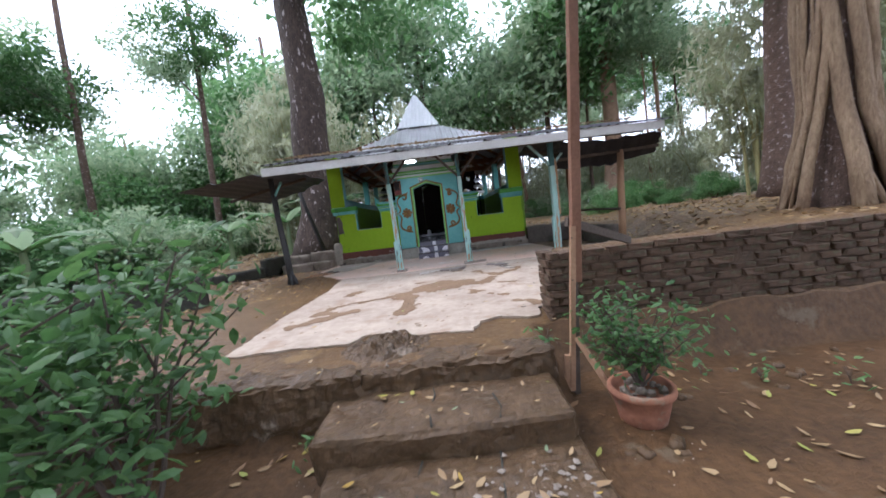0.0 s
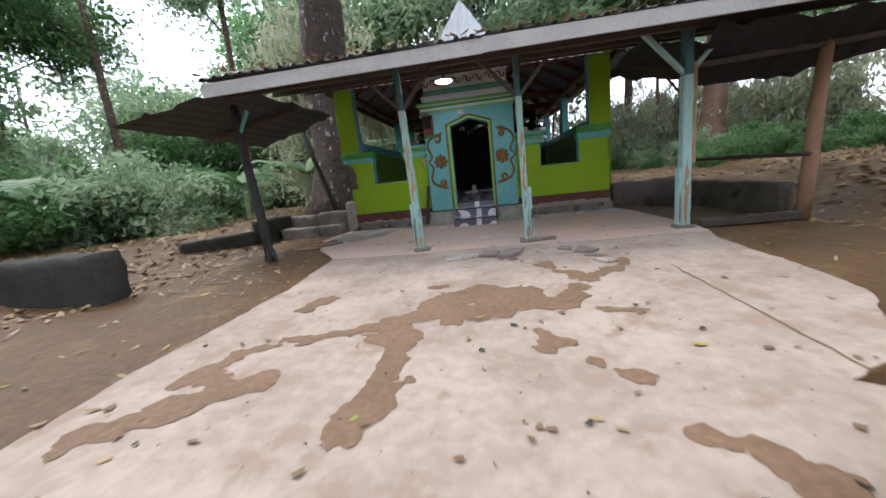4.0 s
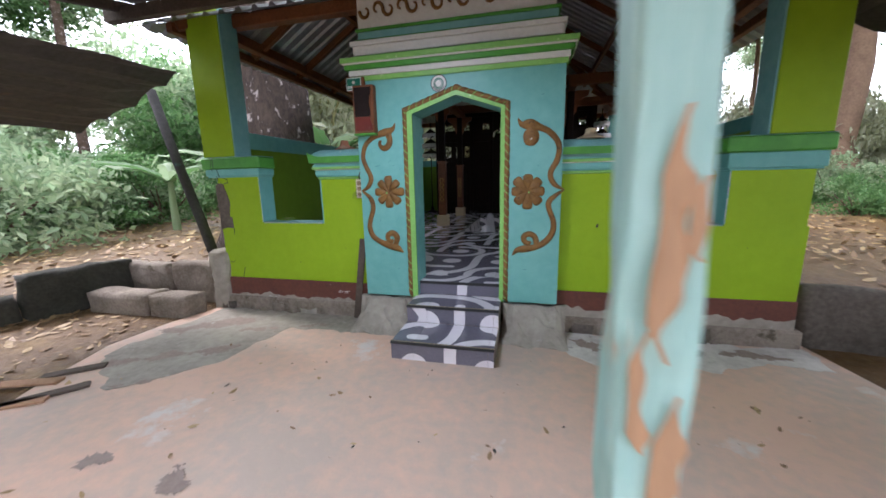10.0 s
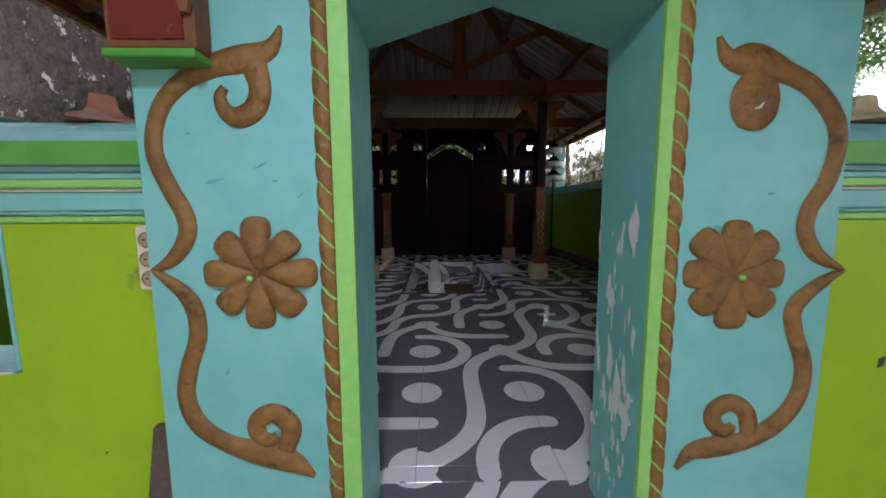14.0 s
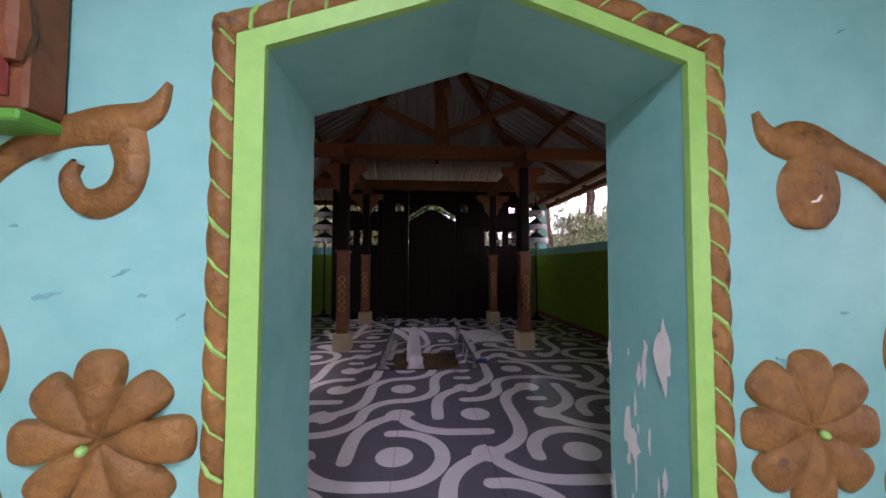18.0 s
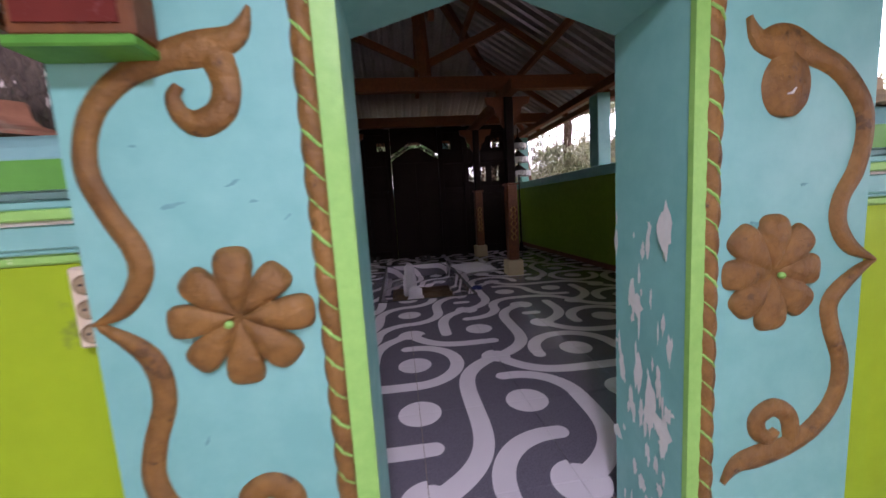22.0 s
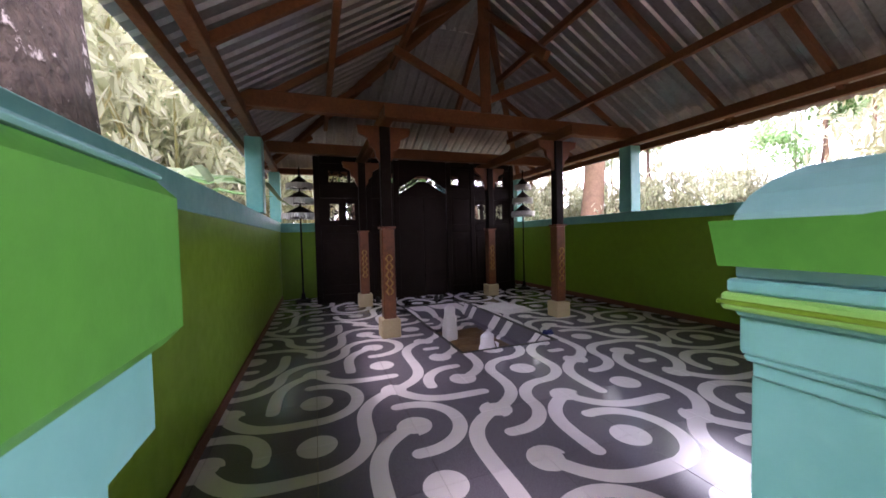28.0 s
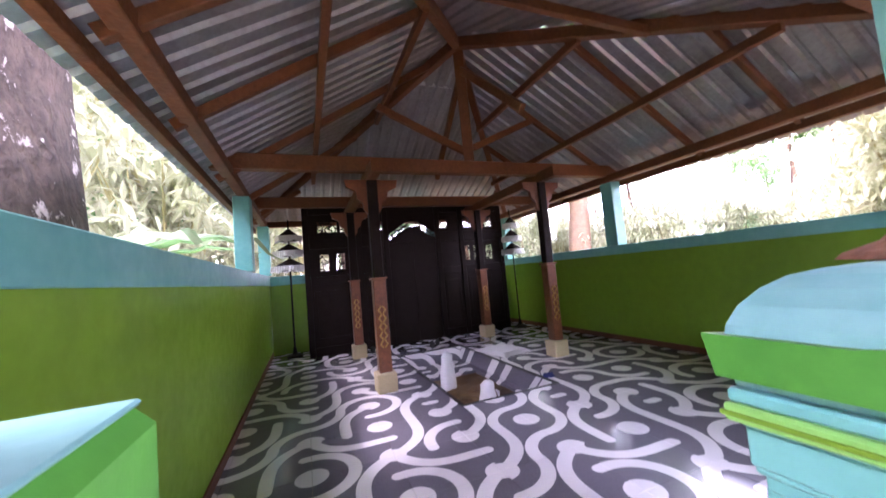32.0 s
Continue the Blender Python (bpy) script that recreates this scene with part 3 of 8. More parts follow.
    for z0, z1, o, m in prof:
        back = m if z0 == 1.732 else FRAMEGREEN if z0 == 1.686 else TURQ
        if back is m:
            boxpart("cornice_band", wall, m, *X(1.012, ni + o), 11.10 - o, 11.31 + o * 0.4, z0, z1, 0.004)
        else:
            boxpart("cornice_band", wall, m, *X(1.012, ni + o), 11.10 - o, 11.125, z0, z1, 0.006)
            boxpart("cornice_band", wall, back, *X(1.012, ni + o), 11.126, 11.31 + o * 0.4, z0, z1, 0.004)
    boxpart("cornice_line", wall, LIME_IN, *X(1.02, ni + 0.059), 11.13, 11.336, 1.694, 1.702, 0.002, "thin olive line")
    bm = B()
    xa, xb, ya, yb = 1.012, ni + 0.085, 11.018, 11.33

    def rise(d):
        return 0.05 * max(0.0, 1 - d / 0.16) ** 1.7

    lo, hi, line = [], [], []
    for k in range(13):
        line.append((xa + (xb - xa) * (k / 12) ** 0.6, ya))
    for k in range(1, 7):
        line.append((xb, ya + (yb - ya) * k / 6))
    for x, y in line:
        d = math.hypot(x - xb, y - ya)
        lo.append(bm.verts.new((s * (x - 0.02 * (x == xb)), y, 1.752)))
        hi.append(bm.verts.new((s * x, y, 1.818 + rise(d))))
    mid = [bm.verts.new((s * min(x, xb - 0.035 - 0.06 * (y > ya + 0.1)), max(y, ya + 0.035), 1.806)) for x, y in line]
    for k in range(len(line) - 1):
        bm.faces.new((lo[k], lo[k + 1], hi[k + 1], hi[k]))
        bm.faces.new((hi[k], hi[k + 1], mid[k + 1], mid[k]))
    part("cap_block", bm, GREEN, wall, "leaf green cap with an upturned corner")
    bm = B()
    rings = []
    for z, o in ((1.752, 0.026), (1.80, 0.024), (1.828, 0.030), (1.854, 0.046), (1.876, 0.072), (1.892, 0.105), (1.898, 0.14)):
        rings.append([bm.verts.new((s * x, y, z)) for x, y in ((xa, ya + o), (xb - o, ya + o), (xb - o, yb - o * 0.6), (xa, yb - o * 0.6))])
    for r0, r1 in zip(rings, rings[1:]):
        for k in range(4):
            bm.faces.new((r0[k], r0[(k + 1) % 4], r1[(k + 1) % 4], r1[k]))
    bm.faces.new(rings[0])
    bm.faces.new(rings[-1])
    part("cap_top", bm, TURQ_DIM, wall, "faded turquoise sloping cap top")
    bm = B()
    box(bm, *X(no - 0.045, 3.09), 11.065, 11.325, 1.857, 1.862, 0.002)
    part("cap_skin", bm, TURQ_DIM, wall, "worn whitish turquoise cap top")
    # pillar to the roof
    boxpart("pillar", wall, LIME, *X(2.645, 3.08), 11.09, 11.36, 1.863, 3.46, 0.008, "lime green square pillar")
    boxpart("pillar_face", wall, TURQ_DIM, *X(2.627, 2.644), 11.10, 11.35, 1.863, 3.45, 0.003, "turquoise inner face")
    return wall


wall_w = front_wing(-1)
wall_e = front_wing(1)

# ---- portal ----
portal = tagged(new("portal_wall"), "turquoise portal with pointed doorway and striped cornice", kind="structure")
bm = B()
# jambs and pointed head
prism(bm, [(-1.0, 0.32), (-0.412, 0.32), (-0.412, 2.186), (0.03, 2.333), (0.03, 2.52), (-1.0, 2.52)], 10.98, 11.30)
prism(bm, [(1.01, 0.32), (0.453, 0.32), (0.453, 2.19), (0.03, 2.333), (0.03, 2.52), (1.01, 2.52)], 10.98, 11.30)
part("portal_face", bm, TURQ, portal, "turquoise plastered portal")
for x0, x1 in ((-1.08, -0.45), (0.49, 1.10)):
    # a heap of rough cement sloping out from the foot of the jamb
    bm = B()
    grid = []
    for j in range(9):
        f = j / 8
        row = []
        for i in range(13):
            x = x0 + (x1 - x0) * i / 12 + 0.03 * f * noise.noise((i * 0.7, f * 4, 7))
            y = 11.04 - 0.40 * f + 0.05 * f * noise.noise((x * 6, f * 3, 2))
            edge = min(1.0, 5 * min(i, 12 - i) / 12 + 0.35)
            z = 0.298 - (0.31 * max(0.0, f - 0.22) ** 0.8) * 1.15 + 0.045 * noise.noise((x * 7, y * 7, 4)) + 0.03 * noise.noise((x * 19, y * 19, 6))
            row.append(bm.verts.new((x, y, min(0.298, z * (1 if j < 2 else edge)))))
        grid.append(row)
    base = [[bm.verts.new((v.co.x, v.co.y, -0.08)) for v in r] for r in (grid[0], grid[-1])]
    for r0, r1 in zip(grid, grid[1:]):
        for i in range(12):
            bm.faces.new((r0[i], r1[i], r1[i + 1], r0[i + 1]))
    for i in range(12):
        bm.faces.new((grid[-1][i], base[1][i], base[1][i + 1], grid[-1][i + 1]))
    for i in (0, 12):
        bm.faces.new([r[i] for r in grid] + [base[1][i], base[0][i]])
    part("jamb_foot", bm, APRON, portal, "rough cement heap at the foot")
bm = B()
plate(bm, ragged([(-3.0, 11.06), (-3.1, 9.7), (-2.4, 9.3), (-1.9, 9.85), (-1.78, 10.62), (-1.06, 10.64), (-1.08, 11.06)], 0.05), 0.0035, 0.0065)
setting("apron_west", bm, APRON, "grey-brown cement apron along the wall")
bm = B()
plate(bm, ragged([(1.09, 11.06), (1.05, 10.62), (1.3, 10.44), (1.75, 10.55), (2.2, 10.50), (2.5, 10.68), (3.1, 10.66), (3.08, 11.06)], 0.09), 0.0035, 0.0065)
setting("apron_east", bm, PALECEMENT, "pale grey cement apron along the wall")
for z0, z1, w, o, m in ((2.52, 2.565, 1.025, 0.02, FRAMEGREEN), (2.565, 2.615, 1.04, 0.04, WHITE), (2.615, 2.66, 1.07, 0.07, GREEN), (2.66, 2.675, 1.09, 0.085, WHITE), (2.675, 2.72, 1.10, 0.095, FRAMEGREEN),
                        (2.72, 2.75, 0.99, 0.02, GREEN), (2.75, 2.83, 0.98, 0.03, WHITE), (2.83, 2.87, 1.0, 0.06, WHITE), (2.87, 2.89, 0.96, 0.03, GREEN), (2.89, 2.96, 0.93, 0.01, TURQ_DIM), (2.96, 2.985, 0.95, 0.025, GREEN)):
    boxpart("cornice_band", portal, m, -w, w, 10.98 - o, 11.33 + o * 0.5, z0, z1, 0.005)
boxpart("attic_panel", portal, WHITE, -0.93, 0.91, 10.985, 11.3, 2.985, 3.30, 0.004, "white attic panel with brown scrollwork")
boxpart("attic_cap", portal, WHITE, -0.97, 0.95, 10.96, 11.32, 3.30, 3.46, 0.006, "white capping")
for k in range(15):
    x = -0.84 + k * 0.12
    bm = B()
    pts = []
    for i in range(11):
        a = i / 10 * 4.6 + (0 if k % 2 else math.pi)
        r = 0.062 * (1 - i / 13)
        pts.append((x + math.cos(a) * r, 10.975, 3.14 + math.sin(a) * r * 1.25, 0.019 - 0.0011 * i))
    limb(bm, pts, 6)
    part("scroll", bm, BRONZE, portal, "brown painted scroll relief")

# ---- side and back walls ----
for s, name, inner, pillars in ((-1, "wall_west", 2.92, (16.8, 19.62)), (1, "wall_east", 3.02, (15.78, 19.45))):
    bm = B()
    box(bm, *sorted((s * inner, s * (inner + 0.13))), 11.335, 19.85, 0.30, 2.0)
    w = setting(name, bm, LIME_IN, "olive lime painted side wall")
    boxpart("top_band", w, TURQ, *sorted((s * (inner - 0.01), s * (inner + 0.14))), 11.425, 19.86, 2.0, 2.21 if s < 0 else 2.16, 0.006, "turquoise top band")
    boxpart("footing", w, CEMENT, *sorted((s * (inner + 0.01), s * (inner + 0.2))), 11.365, 19.9, -0.1, 0.30, 0.01)
    boxpart("baseboard", w, OXIDE, *sorted((s * (inner - 0.02), s * (inner - 0.002))), 11.36, 19.7, FL, FL + 0.09, 0.003, "dark red-brown skirting")
    for y in pillars:
        boxpart("pillar", w, TURQ, *sorted((s * (inner - 0.06), s * (inner + 0.16))), y - 0.13, y + 0.13, 2.212 if s < 0 else 2.162, 3.30, 0.01, "turquoise square pillar")
bm = B()
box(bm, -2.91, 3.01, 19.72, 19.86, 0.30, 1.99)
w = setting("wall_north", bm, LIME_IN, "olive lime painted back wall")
boxpart("top_band", w, TURQ, -2.90, 3.0, 19.71, 19.87, 1.99, 2.19, 0.006, "turquoise top band")
for x in (-1.0, 1.0):
    boxpart("pillar", w, TURQ, x - 0.12, x + 0.12, 19.66, 19.9, 2.19, 3.3, 0.01, "turquoise square pillar")

# ---- steps ----
def step_tile(name, parent, xc, yc, z, quarter, x0, x1, y0, y1, upright=False):
    """One cut piece of wave tile; (xc, yc) is the centre of the whole tile, lying flat or standing upright."""
    pts = []
    for x, y in ((x0, y0), (x1, y1)):
        x, y = x - xc, y - yc
        for _ in range(quarter):
            x, y = y, -x
        pts.append((x, y))
    (xa, ya), (xb, yb) = pts
    bm = B()
    box(bm, min(xa, xb) + 0.0012, max(xa, xb) - 0.0012, min(ya, yb) + 0.0012, max(ya, yb) - 0.0012, -0.012, 0.0, 0.0015)
    ob = part(name, bm, FLOORTILE, parent)
    turn = pose(0, 0, 0, 0, 0, 90 * quarter)
    ob.matrix_basis = (pose(xc, z, yc, 90) if upright else pose(xc, yc, z)) @ turn


def step_block(name, y0, z0, z1, turns, shift):
    st = tagged(new(name), "wave-patterned tiled step with a black nosing", kind="structure")
    boxpart("step_body", st, CEMENT, -0.43, 0.47, y0 + 0.013, 11.0, z0, z1 - 0.013, 0.004)
    y1 = 10.659 if y0 < 10.5 else 11.049
    cuts = [(-0.549, -0.432, -0.225), (0.099, -0.225, 0.423), (0.747, 0.423, 0.472)]
    for (xc, xa, xb), q, r in zip(cuts, *turns):
        step_tile("tread_tile", st, xc, (y1 if shift else y0) + (-0.324 if shift else 0.324), z1, q, xa, xb, y0 + 0.022, y1)
        step_tile("riser_tile", st, xc, z0 + 0.324, y0, r, xa, xb, z0 + 0.001, z1 - 0.022, True)
    boxpart("nosing", st, BLACK, -0.435, 0.475, y0 - 0.006, y0 + 0.022, z1 - 0.022, z1 + 0.004, 0.003, "black grooved nosing strip")
    for k in range(2):
        boxpart("nosing_groove", st, OUTLET, -0.434, 0.474, y0 + 0.001 + 0.009 * k, y0 + 0.005 + 0.009 * k, z1 + 0.0035, z1 + 0.006, 0.0008, "grey groove line")


step_block("step_low", 10.21, -0.06, 0.165, ((0, 2, 1), (1, 0, 0)), True)
step_block("step_middle", 10.66, 0.165, 0.335, ((2, 3, 0), (3, 0, 0)), False)
thr = tagged(new("threshold_step"), "tiled doorway threshold with a black nosing", kind="structure")
boxpart("riser", thr, TILE, -0.410, 0.451, 11.05, 11.062, 0.336, 0.448, 0.002)
boxpart("nosing", thr, BLACK, -0.411, 0.452, 11.044, 11.072, 0.448, 0.474, 0.003, "black nosing strip")
boxpart("tread", thr, TILE, -0.410, 0.452, 11.073, 11.334, 0.456, 0.4705, 0.001, "tiled threshold")
boxpart("step_body", thr, CEMENT, -0.409, 0.450, 11.063, 11.36, 0.2, 0.455, 0.003)

# ---- floor, with the sunken grave plot ----
PX0, PX1, PY0, PY1 = -0.64, 0.64, 14.69, 17.66
bm = B()
for x0, x1, y0, y1 in ((-2.92, 3.02, 11.33, PY0), (-2.92, 3.02, PY1, 19.72), (-2.92, PX0, PY0, PY1), (PX1, 3.02, PY0, PY1)):
    box(bm, x0, x1, y0, y1, 0.05, FL - 0.014)
floor = setting("floor", bm, CEMENT, "tiled floor laid in a black and white wave pattern")

# ---- roofs ----


def rib_sheet(name, parent, material, p0, u, v, s0, s1, span, pitch=0.19, rib=0.028, lift=0.0):
    """A ribbed metal sheet. p0: corner of the eave; u: along the eave; v: up the slope; span(s): start and end up the slope."""
    u, v, p0 = Vector(u).normalized(), Vector(v).normalized(), Vector(p0)
    n = u.cross(v).normalized()
    if n.z < 0:
        n = -n
    cuts = []
    k = math.floor(s0 / pitch)
    while k * pitch < s1:
        for f, h in ((0.0, 0), (0.55, 0), (0.68, 1), (0.87, 1), (1.0, 0)):
            c = (k + f) * pitch
            if s0 < c < s1:
                cuts.append((c, h))
        k += 1
    cuts = [(s0, 0)] + cuts + [(s1, 0)]
    bm = B()
    last = None
    for c, h in cuts:
        a, b = span(c)
        m = 6
        col = [bm.verts.new(p0 + u * c + v * (a + (b - a) * i / m) + n * (rib * h + lift + 0.012 * noise.noise((c * 0.8, (a + (b - a) * i / m) * 0.8, lift * 90)))) for i in range(m + 1)]
        if last:
            for i in range(m):
                bm.faces.new((last[i], col[i], col[i + 1], last[i + 1]))
        last = col
    return part(name, bm, material, parent)


APEX = Vector((0.05, 15.4, 5.35))
CORN = [Vector((-3.35, 10.75, 3.2)), Vector((3.55, 10.75, 3.2)), Vector((3.55, 20.1, 3.36)), Vector((-3.35, 20.1, 3.36))]
roof = tagged(new("main_roof"), "hipped roof of ribbed zinc sheets", kind="structure")
for i in range(4):
    a, b = CORN[i], CORN[(i + 1) % 4]
    u = (b - a).normalized()
    L = (b - a).length
    so = (APEX - a).dot(u)
    foot = a + u * so
    v = (APEX - foot).normalized()
    H = (APEX - foot).length

    def span(c, so=so, L=L, H=H):
        f = c / so if c < so else (L - c) / (L - so)
        return 0.0, max(0.02, H * f)

    k = 0
    c = 0.0
    while c < L - 0.01:
        c1 = min(L, c + 0.76)
        rib_sheet("roof_sheet", roof, ZINC, a, u, v, c, min(L, c1 + 0.03), span, lift=0.004 * (k % 2))
        k += 1
        c = c1
# spire: a steep four-sided ribbed cap
spire = tagged(new("roof_spire"), "pointed four-sided spire of bright ribbed zinc", kind="structure")
SB = [Vector((-0.95, 14.5, 5.0)), Vector((0.78, 14.5, 5.0)), Vector((0.78, 16.2, 5.0)), Vector((-0.95, 16.2, 5.0))]
ST = Vector((-0.12, 15.35, 6.6))
for i in range(4):
    a, b = SB[i], SB[(i + 1) % 4]
    u = (b - a).normalized()
    L = (b - a).length
    so = (ST - a).dot(u)
    foot = a + u * so
    v = (ST - foot).normalized()
    H = (ST - foot).length
    rib_sheet("spire_face", spire, SPIREZINC, a, u, v, 0, L, lambda c, so=so, L=L, H=H: (0.0, max(0.01, H * (c / so if c < so else (L - c) / (L - so)))), 0.16, 0.02)
# porch roof
porch = tagged(new("porch_roof"), "low porch roof of old ribbed sheets", kind="structure")
c = 0.0
k = 0
while c < 8.9:
    rib_sheet("roof_sheet", porch, RUSTZINC, (-3.45, 7.26, 2.66), (1, 0, 0), (0, 3.65, 0.82), c, min(8.95, c + 0.8), lambda q: (0.0, 3.74), lift=0.005 * (k % 2))
    c += 0.78
    k += 1
bm = B()
bar(bm, (-3.36, 7.30, 2.535), (0.42, 7.30, 2.555), 0.03, 0.17)
part("fascia_board", bm, FASCIA, porch, "weathered white fascia board")
bm = B()
bar(bm, (0.42, 7.285, 2.56), (5.32, 7.30, 2.575), 0.03, 0.17)
part("fascia_board", bm, FASCIA, porch, "weathered white fascia board")
for y, z in ((7.9, 2.63), (9.3, 2.94), (10.6, 3.24)):
    bm = B()
    bar(bm, (-3.5, y, z), (5.2, y, z), 0.08, 0.12)
    part("purlin", bm, GREYWOOD, porch)
for x in (-3.3, -2.1, -0.78, 0.88, 2.0, 3.08, 4.6):
    bm = B()
    bar(bm, (x, 7.32, 2.57), (x, 10.95, 3.39), 0.06, 0.09)
    part("rafter", bm, GREYWOOD, porch)

# roof timbers
frame_t = tagged(new("roof_frame"), "red-brown timber roof frame with king post", kind="structure")


def timber(name, a, b, w=0.10, h=0.12, m=WOOD):
    bm = B()
    bar(bm, a, b, w, h)
    return part(name, bm, m, frame_t)


for x in (-2.96, 2.99):
    timber("wall_plate", (x, 11.1, 3.36), (x, 19.9, 3.36), 0.12, 0.13)
    timber("wall_plate", (x * 1.08, 11.0, 3.27), (x * 1.08, 20.0, 3.27), 0.08, 0.10)
for y in (11.35, 19.8):
    timber("wall_plate", (-3.05, y, 3.37), (3.05, y, 3.37), 0.12, 0.13)
for y in (15.76, 18.1):
    timber("tie_beam", (-3.15, y, 3.50), (3.25, y, 3.50), 0.14, 0.20)
for x in (-1.265, 1.51):
    timber("tie_beam", (x, 15.3, 3.36), (x, 18.6, 3.36), 0.14, 0.16)
timber("king_post", (0.25, 15.72, 3.6), (0.12, 15.5, 5.2), 0.15, 0.15)
top = APEX - Vector((0, 0, 0.12))
for cpt in CORN:
    timber("hip_rafter", top, cpt + Vector((0, 0, -0.02)) * 1 + (APEX - cpt) * 0.06, 0.11, 0.15)
for x, sx in ((-1, -3.35), (1, 3.55)):
    for y in (12.15, 13.15, 14.25, 15.76, 17.2, 18.6):
        f = (y - 10.75) / (15.4 - 10.75) if y < 15.4 else (20.3 - y) / (20.3 - 15.4)
        xt = sx + (0.05 - sx) * f
        zt = 3.2 + 2.15 * f - 0.09
        timber("rafter", (sx * 0.92, y, 3.2 + 2.15 * 0.08 - 0.09), (xt, y, zt), 0.06, 0.09)
    for f in (0.42, 0.72):
        xx = sx + (0.05 - sx) * f
        zz = 3.2 + 2.15 * f - 0.16
        timber("purlin", (xx, 10.75 + 4.65 * f, zz), (xx, 20.3 - 4.9 * f, zz), 0.07, 0.10)
for f in (0.3, 0.6):
    timber("purlin", (-3.35 + 3.4 * f, 10.75 + 4.65 * f, 3.2 + 2.15 * f - 0.13), (3.55 - 3.5 * f, 10.75 + 4.65 * f, 3.2 + 2.15 * f - 0.13), 0.07, 0.10)
for sx in (-1, 1):
    timber("brace", (0.2, 15.74, 3.75), (0.2 + sx * 1.3, 15.76, 4.35), 0.07, 0.10)
    timber("brace", (0.14, 15.5, 4.9), (0.2, 15.6 + sx * 1.4, 3.7), 0.07, 0.10)


# ---- porch posts ----


def porch_post(x, y, h, lean, label, sleeve_h, side, w=0.125, bare=False, braces=(-1, 1), cut=2.05):
    """A squared post with a splice board spiked to its foot on one side."""
    t = thing("porch_post", label, "post", (x, y, 0), 0, "porch posts")
    rnd = random.Random(int(x * 100))

    def hewn(a, b, wx, wy, seed):
        bm = B()
        rows_ = []
        n = 22
        for i in range(n + 1):
            f = i / n
            c = Vector(a).lerp(Vector(b), f)
            row = []
            for sx, sy in ((-1, -0.8), (-0.8, -1), (0.8, -1), (1, -0.8), (1, 0.8), (0.8, 1), (-0.8, 1), (-1, 0.8)):
                d = noise.noise((sx * 3 + seed, sy * 3, c.z * 5)) * 0.007 - max(0, noise.noise((sx * 5 + seed, sy * 5, c.z * 11)) - 0.25) * 0.03
                row.append(bm.verts.new((c.x + sx * (wx / 2 + d), c.y + sy * (wy / 2 + d), c.z)))
            rows_.append(row)
        for r0, r1 in zip(rows_, rows_[1:]):
            for k in range(8):
                bm.faces.new((r0[k], r0[(k + 1) % 8], r1[(k + 1) % 8], r1[k]))
        bm.faces.new(list(reversed(rows_[0])))
        bm.faces.new(rows_[-1])
        return bm

    def peel(cx, cy, z0, z1, wide, seed):
        """A long ragged patch where the paint has come off."""
        bm = B()
        prev = None
        for i in range(49):
            f = i / 48
            z = z0 + (z1 - z0) * f
            m = wide * min(1, 6 * f, 3.5 * (1 - f) + 0.1)
            lft = cx - m * (0.42 + 0.12 * noise.noise((seed, z * 9, 0)))
            rgt = cx + m * (0.08 + 0.45 * noise.noise((seed + 9, z * 7, 0)) + 0.3 * noise.noise((seed + 5, z * 23, 0)))
            rgt = max(rgt, lft + 0.006)
            row = (bm.verts.new((lft, cy, z)), bm.verts.new((rgt, cy, z)))
            if prev:
                bm.faces.new((prev[0], prev[1], row[1], row[0]))
            prev = row
        return bm

    part("shaft", hewn((0, 0, 0.03), (lean * cut, 0, cut), w, w, x), POSTPAINT, t)
    # the shaft above the cut takes the eave's shade from its material
    part("upper_shaft", hewn((lean * cut, 0, cut + 0.002), (lean * h, 0, h), w * 0.9, w * 0.9, x + 2), POSTDARK, t, "upper length of the post, coloured dark for shade")
    part("splice_board", hewn((side * (w / 2 + 0.021), -0.02, 0.06), (side * (w / 2 + 0.017) + lean * sleeve_h, -0.02, sleeve_h), 0.045, 0.11, x + 4), POSTPAINT, t, "split splice board, paint peeling")
    if bare:
        part("splice_board", hewn((0.088, 0.0, 0.9), (0.085 + lean * 2, 0.0, 2.2), 0.045, 0.12, x + 7), POSTBARE, t, "bare brown splice board")
        part("stripped_face", peel(0.01, -w / 2 - 0.006, 0.08, 1.0, 0.085, 3), POSTBARE, t, "stripped orange wood at the foot")
    else:
        for k, (dx, za, zb, wide) in enumerate(((0.004, 0.74, 1.12, 0.075), (0.022, 1.06, 1.30, 0.05), (-0.012, 1.22, 1.38, 0.045), (0.006, 1.34, 1.62, 0.05), (0.03, 1.46, 1.55, 0.03), (0.024, 0.30, 0.46, 0.03))):
            part("stripped_face", peel(lean * za + dx, -w / 2 - 0.006 - 0.0006 * k, za, zb, wide, x + 3 * k), POSTBARE, t, "patch of bare orange wood")
    # bare wood and splits low on the splice board and the foot
    sx = side * (w / 2 + 0.02)
    for k, (dx, za, zb, wide) in enumerate(((sx, 0.07, 0.30, 0.055), (sx + 0.008, 0.33, 0.52, 0.03), (0.0, 0.06, 0.24, 0.07), (-0.02 * side, 0.50, 0.66, 0.03))):
        face = -0.0805 if k < 2 else -w / 2 - 0.007
        part("stripped_face", peel(dx + 0.01, face - 0.0005 * k, za, zb, wide, x + 7 * k), POSTBARE if k % 2 == 0 or bare else GREYWOOD, t, "patch of bare weathered wood")
    bm = B()
    limb(bm, [(sx - 0.004, -0.078, 0.12, 0.003), (sx + 0.003, -0.0785, 0.26, 0.006), (sx - 0.003, -0.0785, 0.38, 0.005), (sx, -0.078, 0.50, 0.002)], 5)
